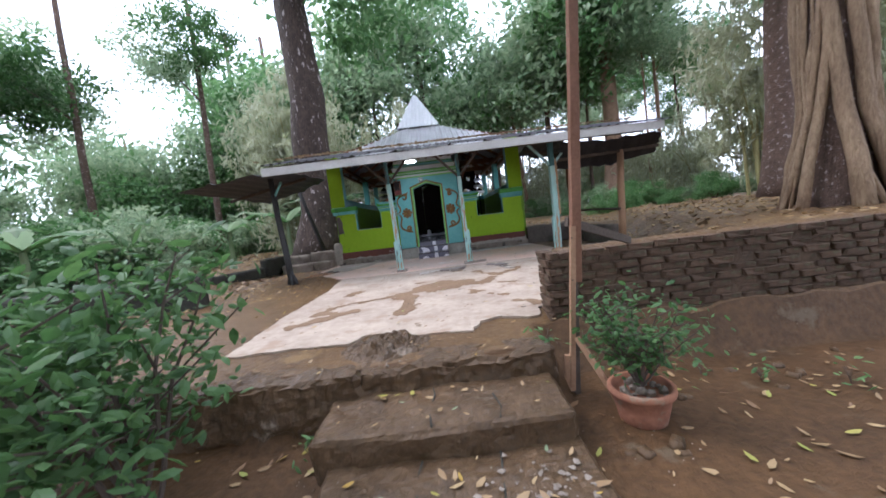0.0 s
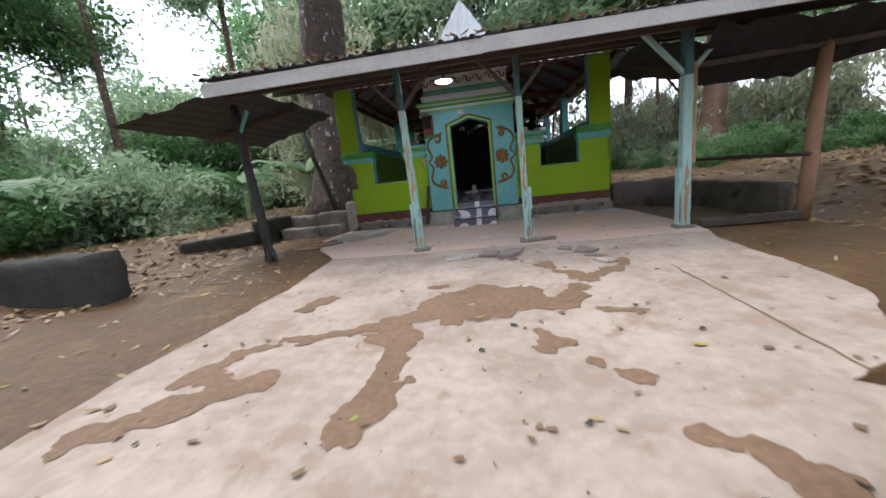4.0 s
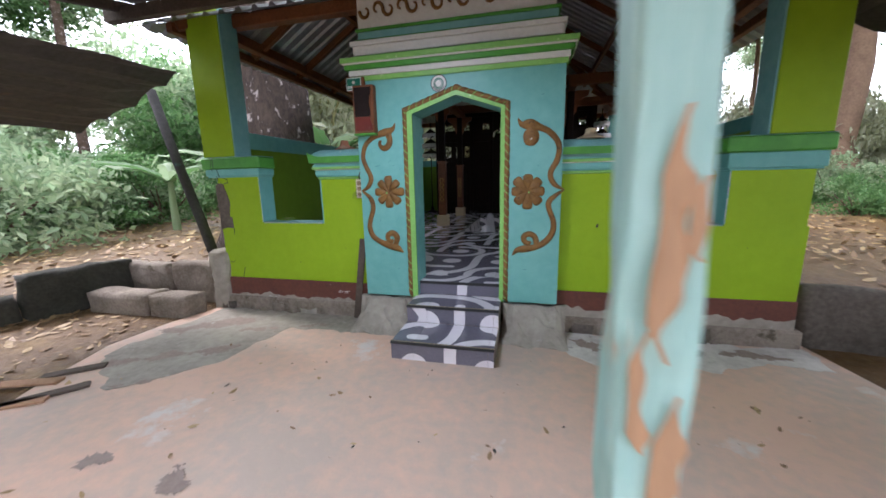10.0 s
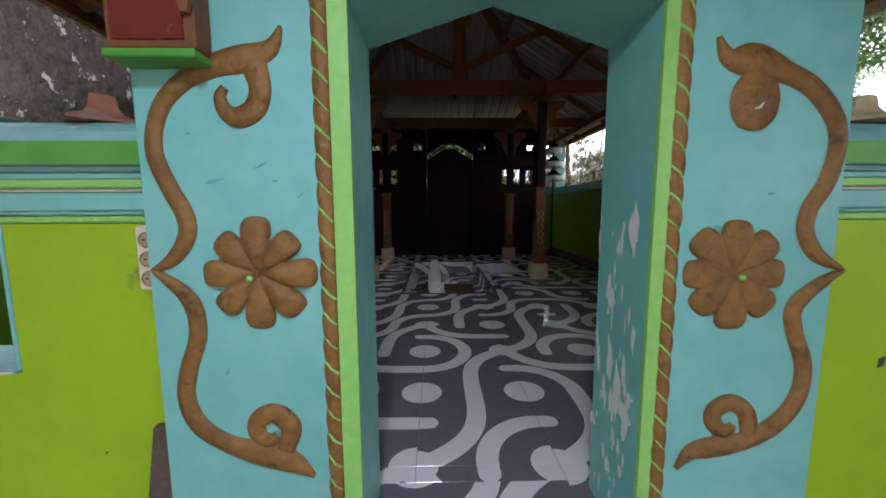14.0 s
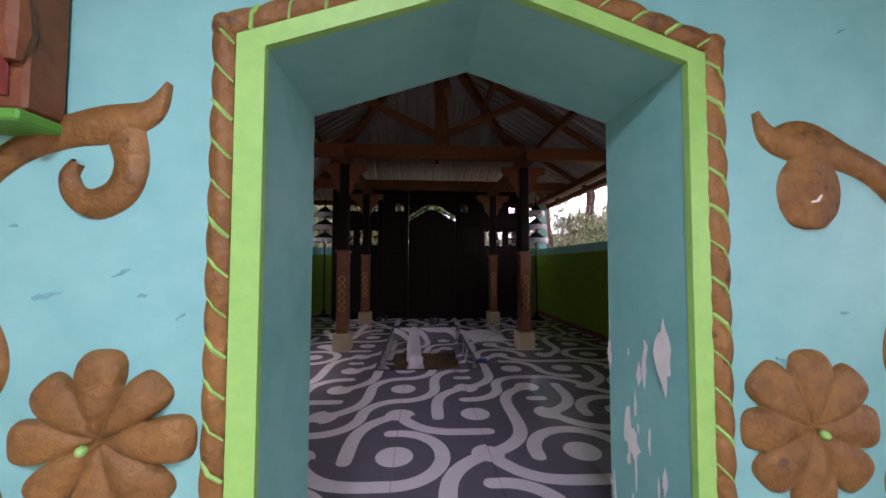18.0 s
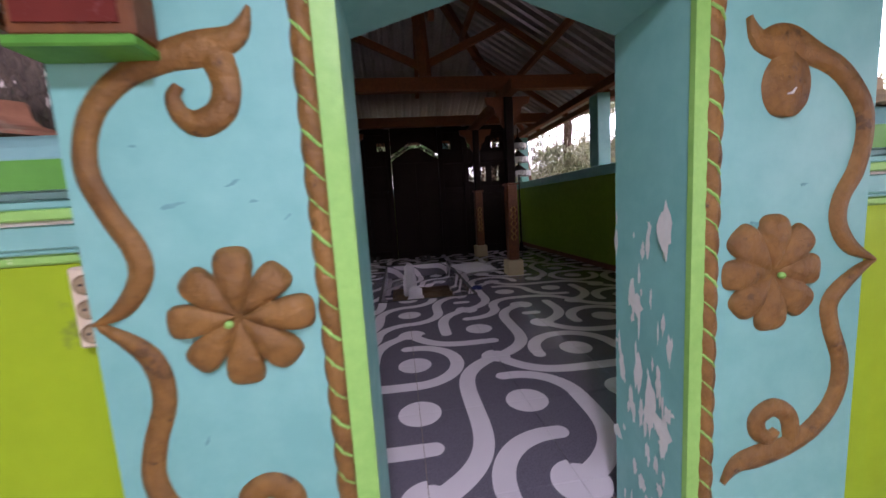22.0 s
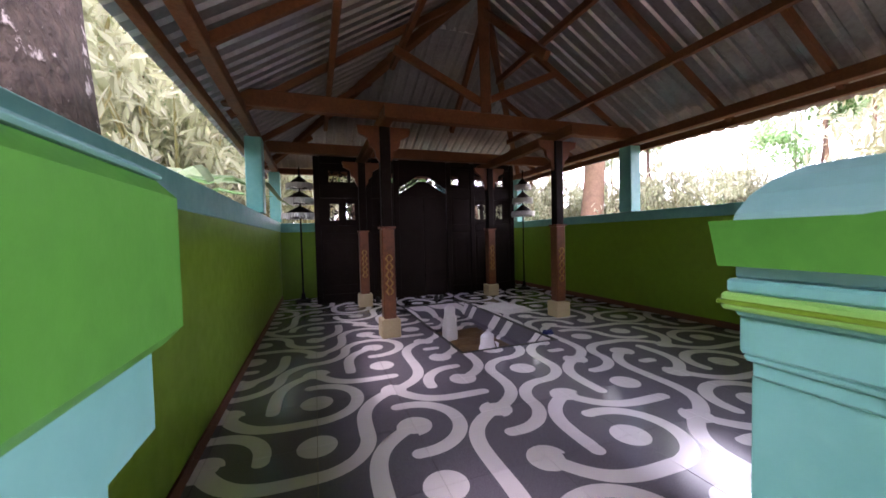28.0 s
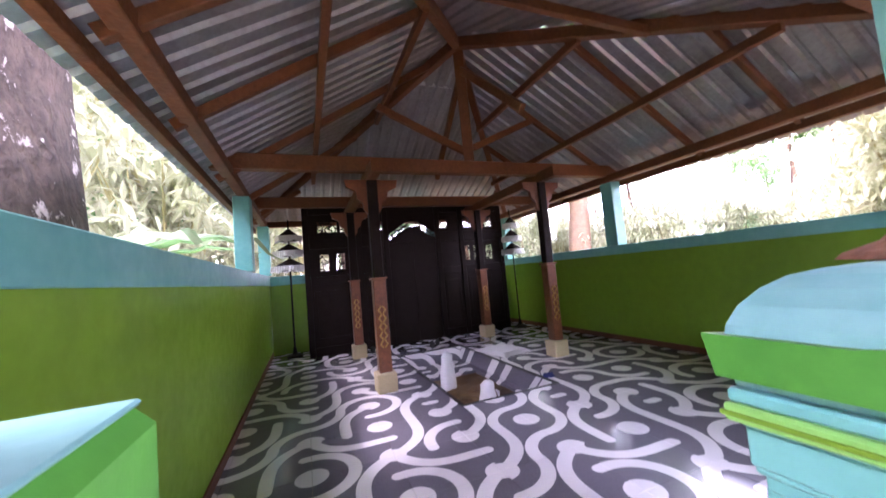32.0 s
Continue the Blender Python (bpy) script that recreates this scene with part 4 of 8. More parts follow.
    part("split", bm, BLACK, t, "dark split in the timber")
    bm = B()
    box(bm, -0.12, 0.12, -0.10, 0.10, -0.02, 0.05, 0.012)
    part("base_block", bm, CEMENT, t, "stained cement base")
    for s in braces:
        bm = B()
        bar(bm, (lean * h * 0.78, 0, h * 0.78), (lean * h + s * 0.55, 0, h + 0.02), 0.05, 0.08, (0, 1, 0))
        part("brace", bm, POSTPAINT if bare else GREYWOOD, t)
    return t


porch_post(-0.715, 7.885, 2.62, -0.035, "pale turquoise timber porch post with peeling paint", 0.72, -1, 0.10)
porch_post(0.885, 7.955, 2.62, -0.012, "pale turquoise timber porch post, orange wood showing", 0.80, 1, 0.088)
porch_post(3.085, 8.08, 2.62, 0.0, "thick turquoise timber porch post, stripped at the foot", 0.85, -1, 0.13, True)
# ---- portal reliefs: rope frame, green band, flowers and scrolls ----
FACE = 10.98


def along(pts, step):
    """Evenly spaced points on a polyline in x and z."""
    out, carry = [], 0.0
    for (x0, z0), (x1, z1) in zip(pts, pts[1:]):
        L = math.hypot(x1 - x0, z1 - z0)
        d = carry
        while d < L:
            f = d / L
            out.append((x0 + (x1 - x0) * f, z0 + (z1 - z0) * f, (x1 - x0) / L, (z1 - z0) / L))
            d += step
        carry = d - L
    return out


ROPE = [(-0.486, 0.33), (-0.486, 2.222), (0.03, 2.394), (0.509, 2.225), (0.509, 0.33)]
bm = B()
twists = along(ROPE, 0.015)
rings = []
for i, (x, z, dx, dz) in enumerate(twists):
    ph = (i % 5) / 5
    r = 0.0225 + 0.0055 * math.sin(math.pi * ph) + 0.002 * noise.noise((x * 9, z * 9, 0))
    ring = []
    for k in range(8):
        a = 2 * math.pi * k / 8
        off, up = math.cos(a) * r, math.sin(a) * r * 0.8
        sl = 0.02 * math.cos(a)
        ring.append(bm.verts.new((x - dz * off + dx * sl, FACE - 0.004 - up, z + dx * off + dz * sl)))
    rings.append(ring)
for r0, r1 in zip(rings, rings[1:]):
    for k in range(8):
        bm.faces.new((r0[k], r0[(k + 1) % 8], r1[(k + 1) % 8], r1[k]))
for x, z in ROPE[1:4]:
    bmesh.ops.create_uvsphere(bm, u_segments=10, v_segments=8, radius=0.028, matrix=Matrix.Translation((x, FACE - 0.004, z)))
rope = part("rope_moulding", bm, BRONZE, portal, "brown twisted rope moulding", True)
bm = B()
for i, (x, z, dx, dz) in enumerate(along(ROPE, 0.075)):
    w = 0.0022 + 0.0010 * ((i * 7) % 3)
    for sgn in (-1,):
        a = (x - dz * 0.0185 + dx * 0.013, FACE - 0.0145, z + dx * 0.0185 + dz * 0.02)
        m = (x, FACE - 0.0255, z)
        b = (x + dz * 0.0185 - dx * 0.013, FACE - 0.0145, z - dx * 0.0185 - dz * 0.02)
        limb(bm, [(*a, w), (*m, w), (*b, w)], 5)
part("rope_groove", bm, FRAMEGREEN, rope, "bright green groove lines")
bm = B()
inner = [(-0.409, 0.32), (-0.409, 2.184), (0.03, 2.330), (0.450, 2.187), (0.450, 0.32)]
outer = [(-0.463, 0.32), (-0.463, 2.206), (0.03, 2.372), (0.489, 2.207), (0.489, 0.32)]
vi = [bm.verts.new((x, FACE - 0.016, z)) for x, z in inner]
vo = [bm.verts.new((x, FACE - 0.016, z)) for x, z in outer]
vb = [bm.verts.new((x, FACE + 0.002, z)) for x, z in inner]
vc = [bm.verts.new((x, FACE + 0.001, z)) for x, z in outer]
for k in range(4):
    bm.faces.new((vi[k], vi[k + 1], vo[k + 1], vo[k]))
    bm.faces.new((vb[k], vb[k + 1], vi[k + 1], vi[k]))
    bm.faces.new((vo[k], vo[k + 1], vc[k + 1], vc[k]))
part("door_band", bm, FRAMEGREEN, portal, "bright green door surround")


def relief(name, pts, label):
    """A flat raised stroke along (x, z, half-width), rounded on its face."""
    bm = B()
    rows_ = []
    n = len(pts)
    for i, (x, z, w) in enumerate(pts):
        x0, z0, _ = pts[max(0, i - 1)]
        x1, z1, _ = pts[min(n - 1, i + 1)]
        L = math.hypot(x1 - x0, z1 - z0) or 1
        nx, nz = -(z1 - z0) / L, (x1 - x0) / L
        row = []
        for f, d in ((-1, 0.0), (-0.86, 0.011), (0, 0.016), (0.86, 0.011), (1, 0.0)):
            row.append(bm.verts.new((x + nx * w * f, FACE + 0.001 - d, z + nz * w * f)))
        rows_.append(row)
    for r0, r1 in zip(rows_, rows_[1:]):
        for k in range(4):
            bm.faces.new((r0[k], r0[k + 1], r1[k + 1], r1[k]))
    return part(name, bm, BRONZE, portal, label, True)


def spline(pts, n=6):
    """Catmull-Rom through (x, z, w)."""
    out = []
    P = [pts[0]] + list(pts) + [pts[-1]]
    for i in range(1, len(P) - 2):
        p0, p1, p2, p3 = (Vector(P[i - 1]), Vector(P[i]), Vector(P[i + 1]), Vector(P[i + 2]))
        for k in range(n):
            t = k / n
            out.append(tuple(0.5 * ((2 * p1) + (p2 - p0) * t + (2 * p0 - 5 * p1 + 4 * p2 - p3) * t * t + (3 * p1 - p0 - 3 * p2 + p3) * t ** 3)))
    out.append(tuple(pts[-1]))
    return out


WEST_SCROLL = {
    "upper": [(-0.590, 2.108, 0.004), (-0.622, 2.052, 0.024), (-0.698, 2.027, 0.038), (-0.766, 2.011, 0.032), (-0.847, 1.976, 0.026), (-0.915, 1.916, 0.024), (-0.948, 1.843, 0.023), (-0.953, 1.768, 0.024), (-0.922, 1.683, 0.025), (-0.886, 1.606, 0.026), (-0.886, 1.544, 0.025), (-0.930, 1.480, 0.020), (-0.988, 1.449, 0.006)],
    "lower": [(-0.982, 1.445, 0.008), (-0.895, 1.365, 0.025), (-0.876, 1.262, 0.026), (-0.912, 1.151, 0.026), (-0.926, 1.063, 0.027), (-0.897, 0.976, 0.029), (-0.815, 0.912, 0.029), (-0.712, 0.875, 0.040), (-0.622, 0.846, 0.036), (-0.556, 0.801, 0.005)],
    "curl": [(-0.668, 2.010, 0.036), (-0.655, 1.949, 0.031), (-0.672, 1.897, 0.031), (-0.717, 1.873, 0.030), (-0.753, 1.890, 0.022), (-0.764, 1.926, 0.016), (-0.749, 1.951, 0.010)],
    "foot": [(-0.640, 0.888, 0.027), (-0.622, 0.962, 0.033), (-0.668, 1.006, 0.032), (-0.720, 0.984, 0.029), (-0.722, 0.942, 0.026), (-0.690, 0.918, 0.022), (-0.660, 0.938, 0.012)]}
EAST_SCROLL = {
    "upper": [(0.606, 2.088, 0.004), (0.640, 2.034, 0.026), (0.716, 2.026, 0.050), (0.806, 1.996, 0.031), (0.892, 1.951, 0.028), (0.963, 1.866, 0.027), (0.977, 1.784, 0.025), (0.957, 1.691, 0.026), (0.916, 1.616, 0.025), (0.912, 1.546, 0.025), (0.955, 1.479, 0.022), (1.036, 1.435, 0.005)],
    "lower": [(1.034, 1.431, 0.006), (0.978, 1.398, 0.017), (0.906, 1.328, 0.026), (0.908, 1.255, 0.025), (0.951, 1.136, 0.026), (0.942, 1.031, 0.028), (0.882, 0.945, 0.030), (0.792, 0.892, 0.030), (0.692, 0.871, 0.036), (0.620, 0.855, 0.026), (0.574, 0.803, 0.004)],
    "curl": [(0.722, 2.000, 0.032), (0.725, 1.965, 0.062), (0.727, 1.925, 0.074), (0.727, 1.885, 0.068), (0.727, 1.862, 0.055), (0.728, 1.845, 0.034), (0.728, 1.838, 0.010)],
    "foot": [(0.802, 0.905, 0.026), (0.786, 0.986, 0.028), (0.732, 1.018, 0.028), (0.684, 0.992, 0.028), (0.688, 0.948, 0.026), (0.722, 0.926, 0.022), (0.748, 0.946, 0.012)]}
for s, strokes in ((1, WEST_SCROLL), (-1, EAST_SCROLL)):
    for nm, key in (("scroll", "upper"), ("scroll", "lower"), ("curl", "curl"), ("curl", "foot")):
        relief(nm, spline(strokes[key]), "copper-brown scroll relief")
    # the flower: eight hand-shaped petals round an off-centre boss; the eastern one flatter and more fused
    cx, cz = (-0.690, 1.437) if s > 0 else (0.708, 1.424)
    gap, bump, bx, bz = (0.46, 0.021, -0.018, -0.012) if s > 0 else (0.29, 0.012, 0.012, -0.008)
    rnd = random.Random(41 + s)
    reach = [0.164 * rnd.uniform(0.93, 1.05) for k in range(8)]
    swell = [rnd.uniform(0.7, 1.15) for k in range(8)]
    bm = B()
    rings = []
    spokes = 128
    for i in range(17):
        ring = []
        for k in range(spokes):
            q = k / spokes * 8
            petal, phi = int(q + 0.5) % 8, 2 * (q - math.floor(q + 0.5))
            edge = reach[petal] * (1 - gap * abs(phi) ** 4.5) if abs(phi) < 0.98 else 0.164 * (1 - gap)
            f = i / 16
            r = edge * (1 - (1 - f) ** 1.35)
            full = r / reach[petal]
            ridge = math.cos(phi * math.pi / 2) ** 0.6
            d = 0.013 + bump * swell[petal] * (0.25 + 0.75 * ridge) * math.sin(math.pi * min(1.0, 0.12 + 0.72 * full)) - 0.010 * max(0.0, 1 - full / 0.3)
            d += 0.003 * noise.noise((math.cos(q * 0.785) * r * 22, math.sin(q * 0.785) * r * 22, 4.0 + s))
            d *= 1 - f ** 9
            a = math.pi / 4 * q + math.pi / 2
            ring.append(bm.verts.new((cx + r * math.cos(a), FACE + 0.001 - max(0.0, d), cz + r * math.sin(a))))
        rings.append(ring)
    for r0, r1 in zip(rings[1:], rings[2:]):
        for k in range(spokes):
            bm.faces.new((r0[k], r1[k], r1[(k + 1) % spokes], r0[(k + 1) % spokes]))
    bm.faces.new(rings[1])
    for v in rings[0]:
        bm.verts.remove(v)
    fl = part("flower", bm, BRONZE, portal, "copper-brown eight-petalled flower relief", True)
    bm = B()
    bmesh.ops.create_uvsphere(bm, u_segments=12, v_segments=8, radius=0.0095, matrix=Matrix.Translation((cx + bx, FACE - 0.020, cz + bz)))
    part("boss", bm, FRAMEGREEN, fl, "green centre boss", True)
# smudges on the portal paint and a chip on the eastern curl
SMUDGE = mat("dark_teal_smudge", (0.07, 0.25, 0.25), (0.11, 0.33, 0.32), 0.6, 40, 10, 0.1)
for x, z, L, h, tilt in ((-0.80, 1.70, 0.030, 0.006, 15), (-0.67, 1.742, 0.020, 0.004, 30), (-0.63, 1.70, 0.009, 0.004, 10), (-0.56, 1.66, 0.012, 0.003, 40), (-0.86, 1.83, 0.008, 0.004, 0), (0.66, 1.56, 0.022, 0.005, -20), (0.80, 1.66, 0.012, 0.004, 10), (-0.62, 0.62, 0.016, 0.005, 5), (0.70, 0.66, 0.02, 0.005, -12), (-0.50, 2.24, 0.012, 0.004, 60), (0.82, 2.28, 0.014, 0.004, 25), (-0.80, 1.14, 0.014, 0.004, 70)):
    bm = B()
    rnd = random.Random(int(abs(x) * 1000))
    o = []
    for k in range(12):
        a = math.pi / 6 * k
        u, v = L * math.cos(a) * rnd.uniform(0.6, 1.2), h * math.sin(a) * rnd.uniform(0.5, 1.4)
        o.append((x + u * math.cos(radians(tilt)) - v * math.sin(radians(tilt)), z + u * math.sin(radians(tilt)) + v * math.cos(radians(tilt))))
    prism(bm, o, FACE - 0.0012, FACE + 0.002)
    part("smudge", bm, SMUDGE, portal, "dark smudge on the turquoise paint")
bm = B()
limb(bm, [(0.715, FACE - 0.0165, 1.895, 0.002), (0.728, FACE - 0.017, 1.897, 0.0035), (0.738, FACE - 0.017, 1.910, 0.002)], 5)
part("chip", bm, WHITE, portal, "white chip in the scroll's paint")

# white flakes where the paint has come off the door reveal, cracks in the west cap
rnd = random.Random(19)
bm = B()
for k in range(64):
    y, z = rnd.uniform(11.02, 11.30), 0.55 + 1.05 * rnd.random() ** 1.2
    hh, ww_ = rnd.uniform(0.010, 0.075) * (1.5 if k % 7 == 0 else 0.8), rnd.uniform(0.004, 0.016) * (2.0 if k % 7 == 0 else 0.9)
    o = []
    for i in range(15):
        a = 2 * math.pi * i / 15
        o.append(bm.verts.new((0.4526 - k * 0.00015, y + math.cos(a) * ww_ * rnd.uniform(0.5, 1.3), z + math.sin(a) * hh * rnd.uniform(0.5, 1.2))))
    bm.faces.new(o)
part("bare_patches", bm, WHITE, portal, "white flaked patches on the door reveal")
for pts in (((-2.965, 1.86), (-2.95, 1.80), (-2.97, 1.74), (-2.955, 1.69)), ((-2.93, 1.69), (-2.92, 1.65), (-2.905, 1.61), (-2.905, 1.585))):
    bm = B()
    limb(bm, [(x, (11.056 if z > 1.695 else 11.076), z, 0.0035) for x, z in pts], 5)
    part("crack", bm, BLACK, wall_w, "dark crack in the plaster")
bm = B()
limb(bm, [(-2.905, 11.101, 1.585, 0.003), (-2.88, 11.101, 1.54, 0.004), (-2.865, 11.101, 1.50, 0.003), (-2.90, 11.101, 1.49, 0.003)], 5)
part("crack", bm, BLACK, wall_w, "dark crack in the plaster")

# white chips on the west plinth
bm = B()
rnd = random.Random(5)
for k in range(16):
    x, z, r = rnd.uniform(-1.42, -1.28), rnd.uniform(0.27, 0.30), rnd.uniform(0.004, 0.011)
    bm.faces.new([bm.verts.new((x + math.cos(a) * r * rnd.uniform(0.5, 1.4), 11.0835, z + math.sin(a) * r * rnd.uniform(0.5, 1.2))) for a in (0, 1, 2, 3, 4, 5)])
part("white_chips", bm, WHITE, wall_w, "white chips where the plinth paint has flaked")

# ---- things fixed to the portal ----
seal = thing("round_seal", "round white seal with green centre and dark rim", "sign", (-0.135, FACE - 0.004, 2.442))
for nm, r0, r1, m, d in (("disc", 0.0, 0.076, WHITE, 0.0), ("rim", 0.070, 0.0775, BLACK, 0.002), ("green_field", 0.0, 0.050, SIGNGREEN, 0.003), ("emblem", 0.0, 0.026, WHITE, 0.005)):
    bm = B()
    k = 32
    o = [bm.verts.new((r1 * math.cos(2 * math.pi * i / k), -d, r1 * math.sin(2 * math.pi * i / k))) for i in range(k)]
    b = [bm.verts.new((r1 * math.cos(2 * math.pi * i / k), 0.004, r1 * math.sin(2 * math.pi * i / k))) for i in range(k)]
    for i in range(k):
        bm.faces.new((o[i], o[(i + 1) % k], b[(i + 1) % k], b[i]))
    if r0:
        q = [bm.verts.new((r0 * math.cos(2 * math.pi * i / k), -d, r0 * math.sin(2 * math.pi * i / k))) for i in range(k)]
        for i in range(k):
            bm.faces.new((o[i], o[(i + 1) % k], q[(i + 1) % k], q[i]))
    else:
        bm.faces.new(o)
    part(nm, bm, m, seal)
bm = B()
for i in range(28):
    a = math.pi * (1.12 + 0.76 * i / 27)
    c, s2 = math.cos(a) * 0.060, math.sin(a) * 0.060
    box(bm, c - 0.0022, c + 0.0022, -0.003, 0.0, s2 - 0.0045, s2 + 0.0045)
part("lettering", bm, BLACK, seal, "ring of dark lettering bars")
bm = B()
for i in range(32):
    a = 2 * math.pi * i / 32
    c = Vector((math.cos(a), 0, math.sin(a)))
    bar(bm, c * 0.026 + Vector((0, -0.004, 0)), c * 0.042 + Vector((0, -0.004, 0)), 0.003, 0.002)
part("rays", bm, WHITE, seal)

pic = thing("picture_box", "brown-framed picture box, dark glass over a red base", "picture", (-0.88, FACE, 2.02))
boxpart("case", pic, WOOD, -0.115, 0.105, -0.075, -0.002, 0.0, 0.45, 0.006)
boxpart("picture", pic, PHOTO, -0.098, 0.080, -0.079, -0.074, 0.155, 0.43, 0.001, "dark glazed picture")
boxpart("print", pic, REDPAPER, -0.098, 0.080, -0.080, -0.074, 0.022, 0.152, 0.001, "faded red print")
boxpart("ledge", pic, GREEN, -0.118, 0.108, -0.088, -0.002, -0.022, -0.001, 0.004, "green painted ledge")
bm = B()
lathe(bm, [(0.012, 0.0), (0.026, 0.05), (0.018, 0.12), (0.03, 0.2), (0.02, 0.26), (0.008, 0.30)], 10, (0.09, -0.08, 0.08))
part("turned_pilaster", bm, WOOD, pic, "turned wooden pilaster")

sign = thing("green_sign", "small green sign with white border and lettering", "sign", (-0.985, FACE - 0.05, 2.435))
boxpart("panel", sign, SIGNGREEN, -0.075, 0.075, 0.0, 0.006, 0.0, 0.11, 0.002)
for a in ((-0.078, -0.072, 0.0, 0.11), (0.072, 0.078, 0.0, 0.11), (-0.078, 0.078, 0.106, 0.113), (-0.078, 0.078, -0.003, 0.004)):
    boxpart("border", sign, WHITE, a[0], a[1], -0.002, 0.004, a[2], a[3], 0.001)
for i in range(8):
    boxpart("letter_bar", sign, WHITE, -0.062 + 0.016 * i, -0.051 + 0.016 * i, -0.002, 0.002, 0.016, 0.038, 0.0005)
bm = B()
lathe(bm, [(0.001, 0.0), (0.014, 0.004), (0.018, 0.014), (0.012, 0.026), (0.001, 0.03)], 10, (0, 0.0, 0.055))
part("emblem", bm, WHITE, sign)
boxpart("back_board", sign, WOOD, -0.07, 0.105, 0.008, 0.046, -0.01, 0.12, 0.003)

sock = thing("triple_socket", "cream plastic triple power socket on the wall", "socket", (-1.062, 11.10, 1.372))
boxpart("housing", sock, PLASTIC, -0.036, 0.036, -0.045, 0.0, 0.0, 0.20, 0.006)
for k in range(3):
    bm = B()
    k2 = 20
    zc = 0.037 + 0.060 * k
    for r0, r1, d0, d1 in ((0.0255, 0.0225, 0.0455, 0.052), (0.0225, 0.020, 0.052, 0.0462), (0.020, 0.001, 0.0462, 0.0458)):
        a_ = [bm.verts.new((r0 * math.cos(2 * math.pi * i / k2), -d0, zc + r0 * math.sin(2 * math.pi * i / k2))) for i in range(k2)]
        b_ = [bm.verts.new((r1 * math.cos(2 * math.pi * i / k2), -d1, zc + r1 * math.sin(2 * math.pi * i / k2))) for i in range(k2)]
        for i in range(k2):
            bm.faces.new((a_[i], a_[(i + 1) % k2], b_[(i + 1) % k2], b_[i]))
    outlet = part("outlet", bm, OUTLET, sock, "brownish recessed outlet")
    for dx in (-0.008, 0.008):
        bm = B()
        bmesh.ops.create_cone(bm, cap_ends=True, segments=8, radius1=0.0035, radius2=0.0035, depth=0.004, matrix=Matrix.Translation((dx, -0.0470, zc)) @ Matrix.Rotation(math.pi / 2, 4, "X"))
        part("pin_hole", bm, BLACK, outlet)
cable = thing("cable", "short grey cord running from the socket into the wall corner", "cable", (-1.03, 11.08, 1.572))
bm = B()
limb(bm, [(-0.035, -0.004, -0.002, 0.006), (-0.018, -0.035, 0.035, 0.006), (0.0, -0.05, 0.065, 0.006), (0.018, -0.045, 0.09, 0.006), (0.03, -0.03, 0.10, 0.006)], 6)
part("cord", bm, GREYWOOD, cable, "dusty grey cord", True)
stake = thing("wall_stake", "dark brown worn timber strip beside the portal", "timber", (-1.08, 11.06, 0.0))
bm = B()
bar(bm, (-0.10, -0.03, -0.02), (0.025, 0.0, 0.92), 0.035, 0.07)
part("strip", bm, GREYWOOD, stake)
for s in (-1, 1):
    lid = thing("clay_finial", "small pinkish clay finial on the wall cap", "finial", (s * 1.27, 11.19, 1.899), 0, "cap finials")
    bm = B()
    lathe(bm, [(0.13, 0.0), (0.118, 0.012), (0.07, 0.03), (0.052, 0.05), (0.046, 0.085), (0.04, 0.092), (0.002, 0.094)], 4 if s < 0 else 10)
    part("body", bm, CREAM if s > 0 else TERRACOTTA, lid)
CARD = mat("olive_card", (0.14, 0.20, 0.05), (0.08, 0.13, 0.04), 0.5, 60, 20, 0.0)
note = thing("card_box", "flat olive green card box with a pale label", "box", (-2.12, 11.24, 1.1125), 8)
boxpart("tray", note, LIME_IN, -0.062, 0.062, -0.095, 0.085, 0.0, 0.012, 0.003)
boxpart("card", note, CARD, -0.045, 0.045, -0.08, 0.07, 0.011, 0.016, 0.002, "olive printed card")
boxpart("label", note, CREAM, -0.02, 0.02, -0.03, 0.02, 0.0155, 0.0175, 0.0005)
boxpart("side_strip", note, LIME_IN, -0.062, -0.048, -0.09, 0.08, 0.011, 0.019, 0.002)

# lamp under the porch roof
lamp = thing("ceiling_lamp", "round white lit ceiling lamp under the porch roof", "lamp", (-0.30, 9.5, 2.82))
bm = B()
lathe(bm, [(0.03, 0.0), (0.16, -0.03), (0.17, -0.045)], 20)
part("shade", bm, WHITE, lamp)
GLOW = bpy.data.materials.new("lit_lamp_face")
GLOW.use_nodes = True
GLOW.node_tree.nodes["Principled BSDF"].inputs["Emission Color"].default_value = (0.85, 0.92, 1.0, 1)
GLOW.node_tree.nodes["Principled BSDF"].inputs["Emission Strength"].default_value = 60.0
bm = B()
lathe(bm, [(0.15, -0.046), (0.13, -0.06), (0.05, -0.066), (0.005, -0.067)], 20)
part("diffuser", bm, GLOW, lamp, "glowing white diffuser")
boxpart("hanger", lamp, GREYWOOD, -0.02, 0.02, -0.02, 0.02, -0.005, 0.20, 0.003)

# ---- inside: carved posts, screen, grave plot, offerings ----


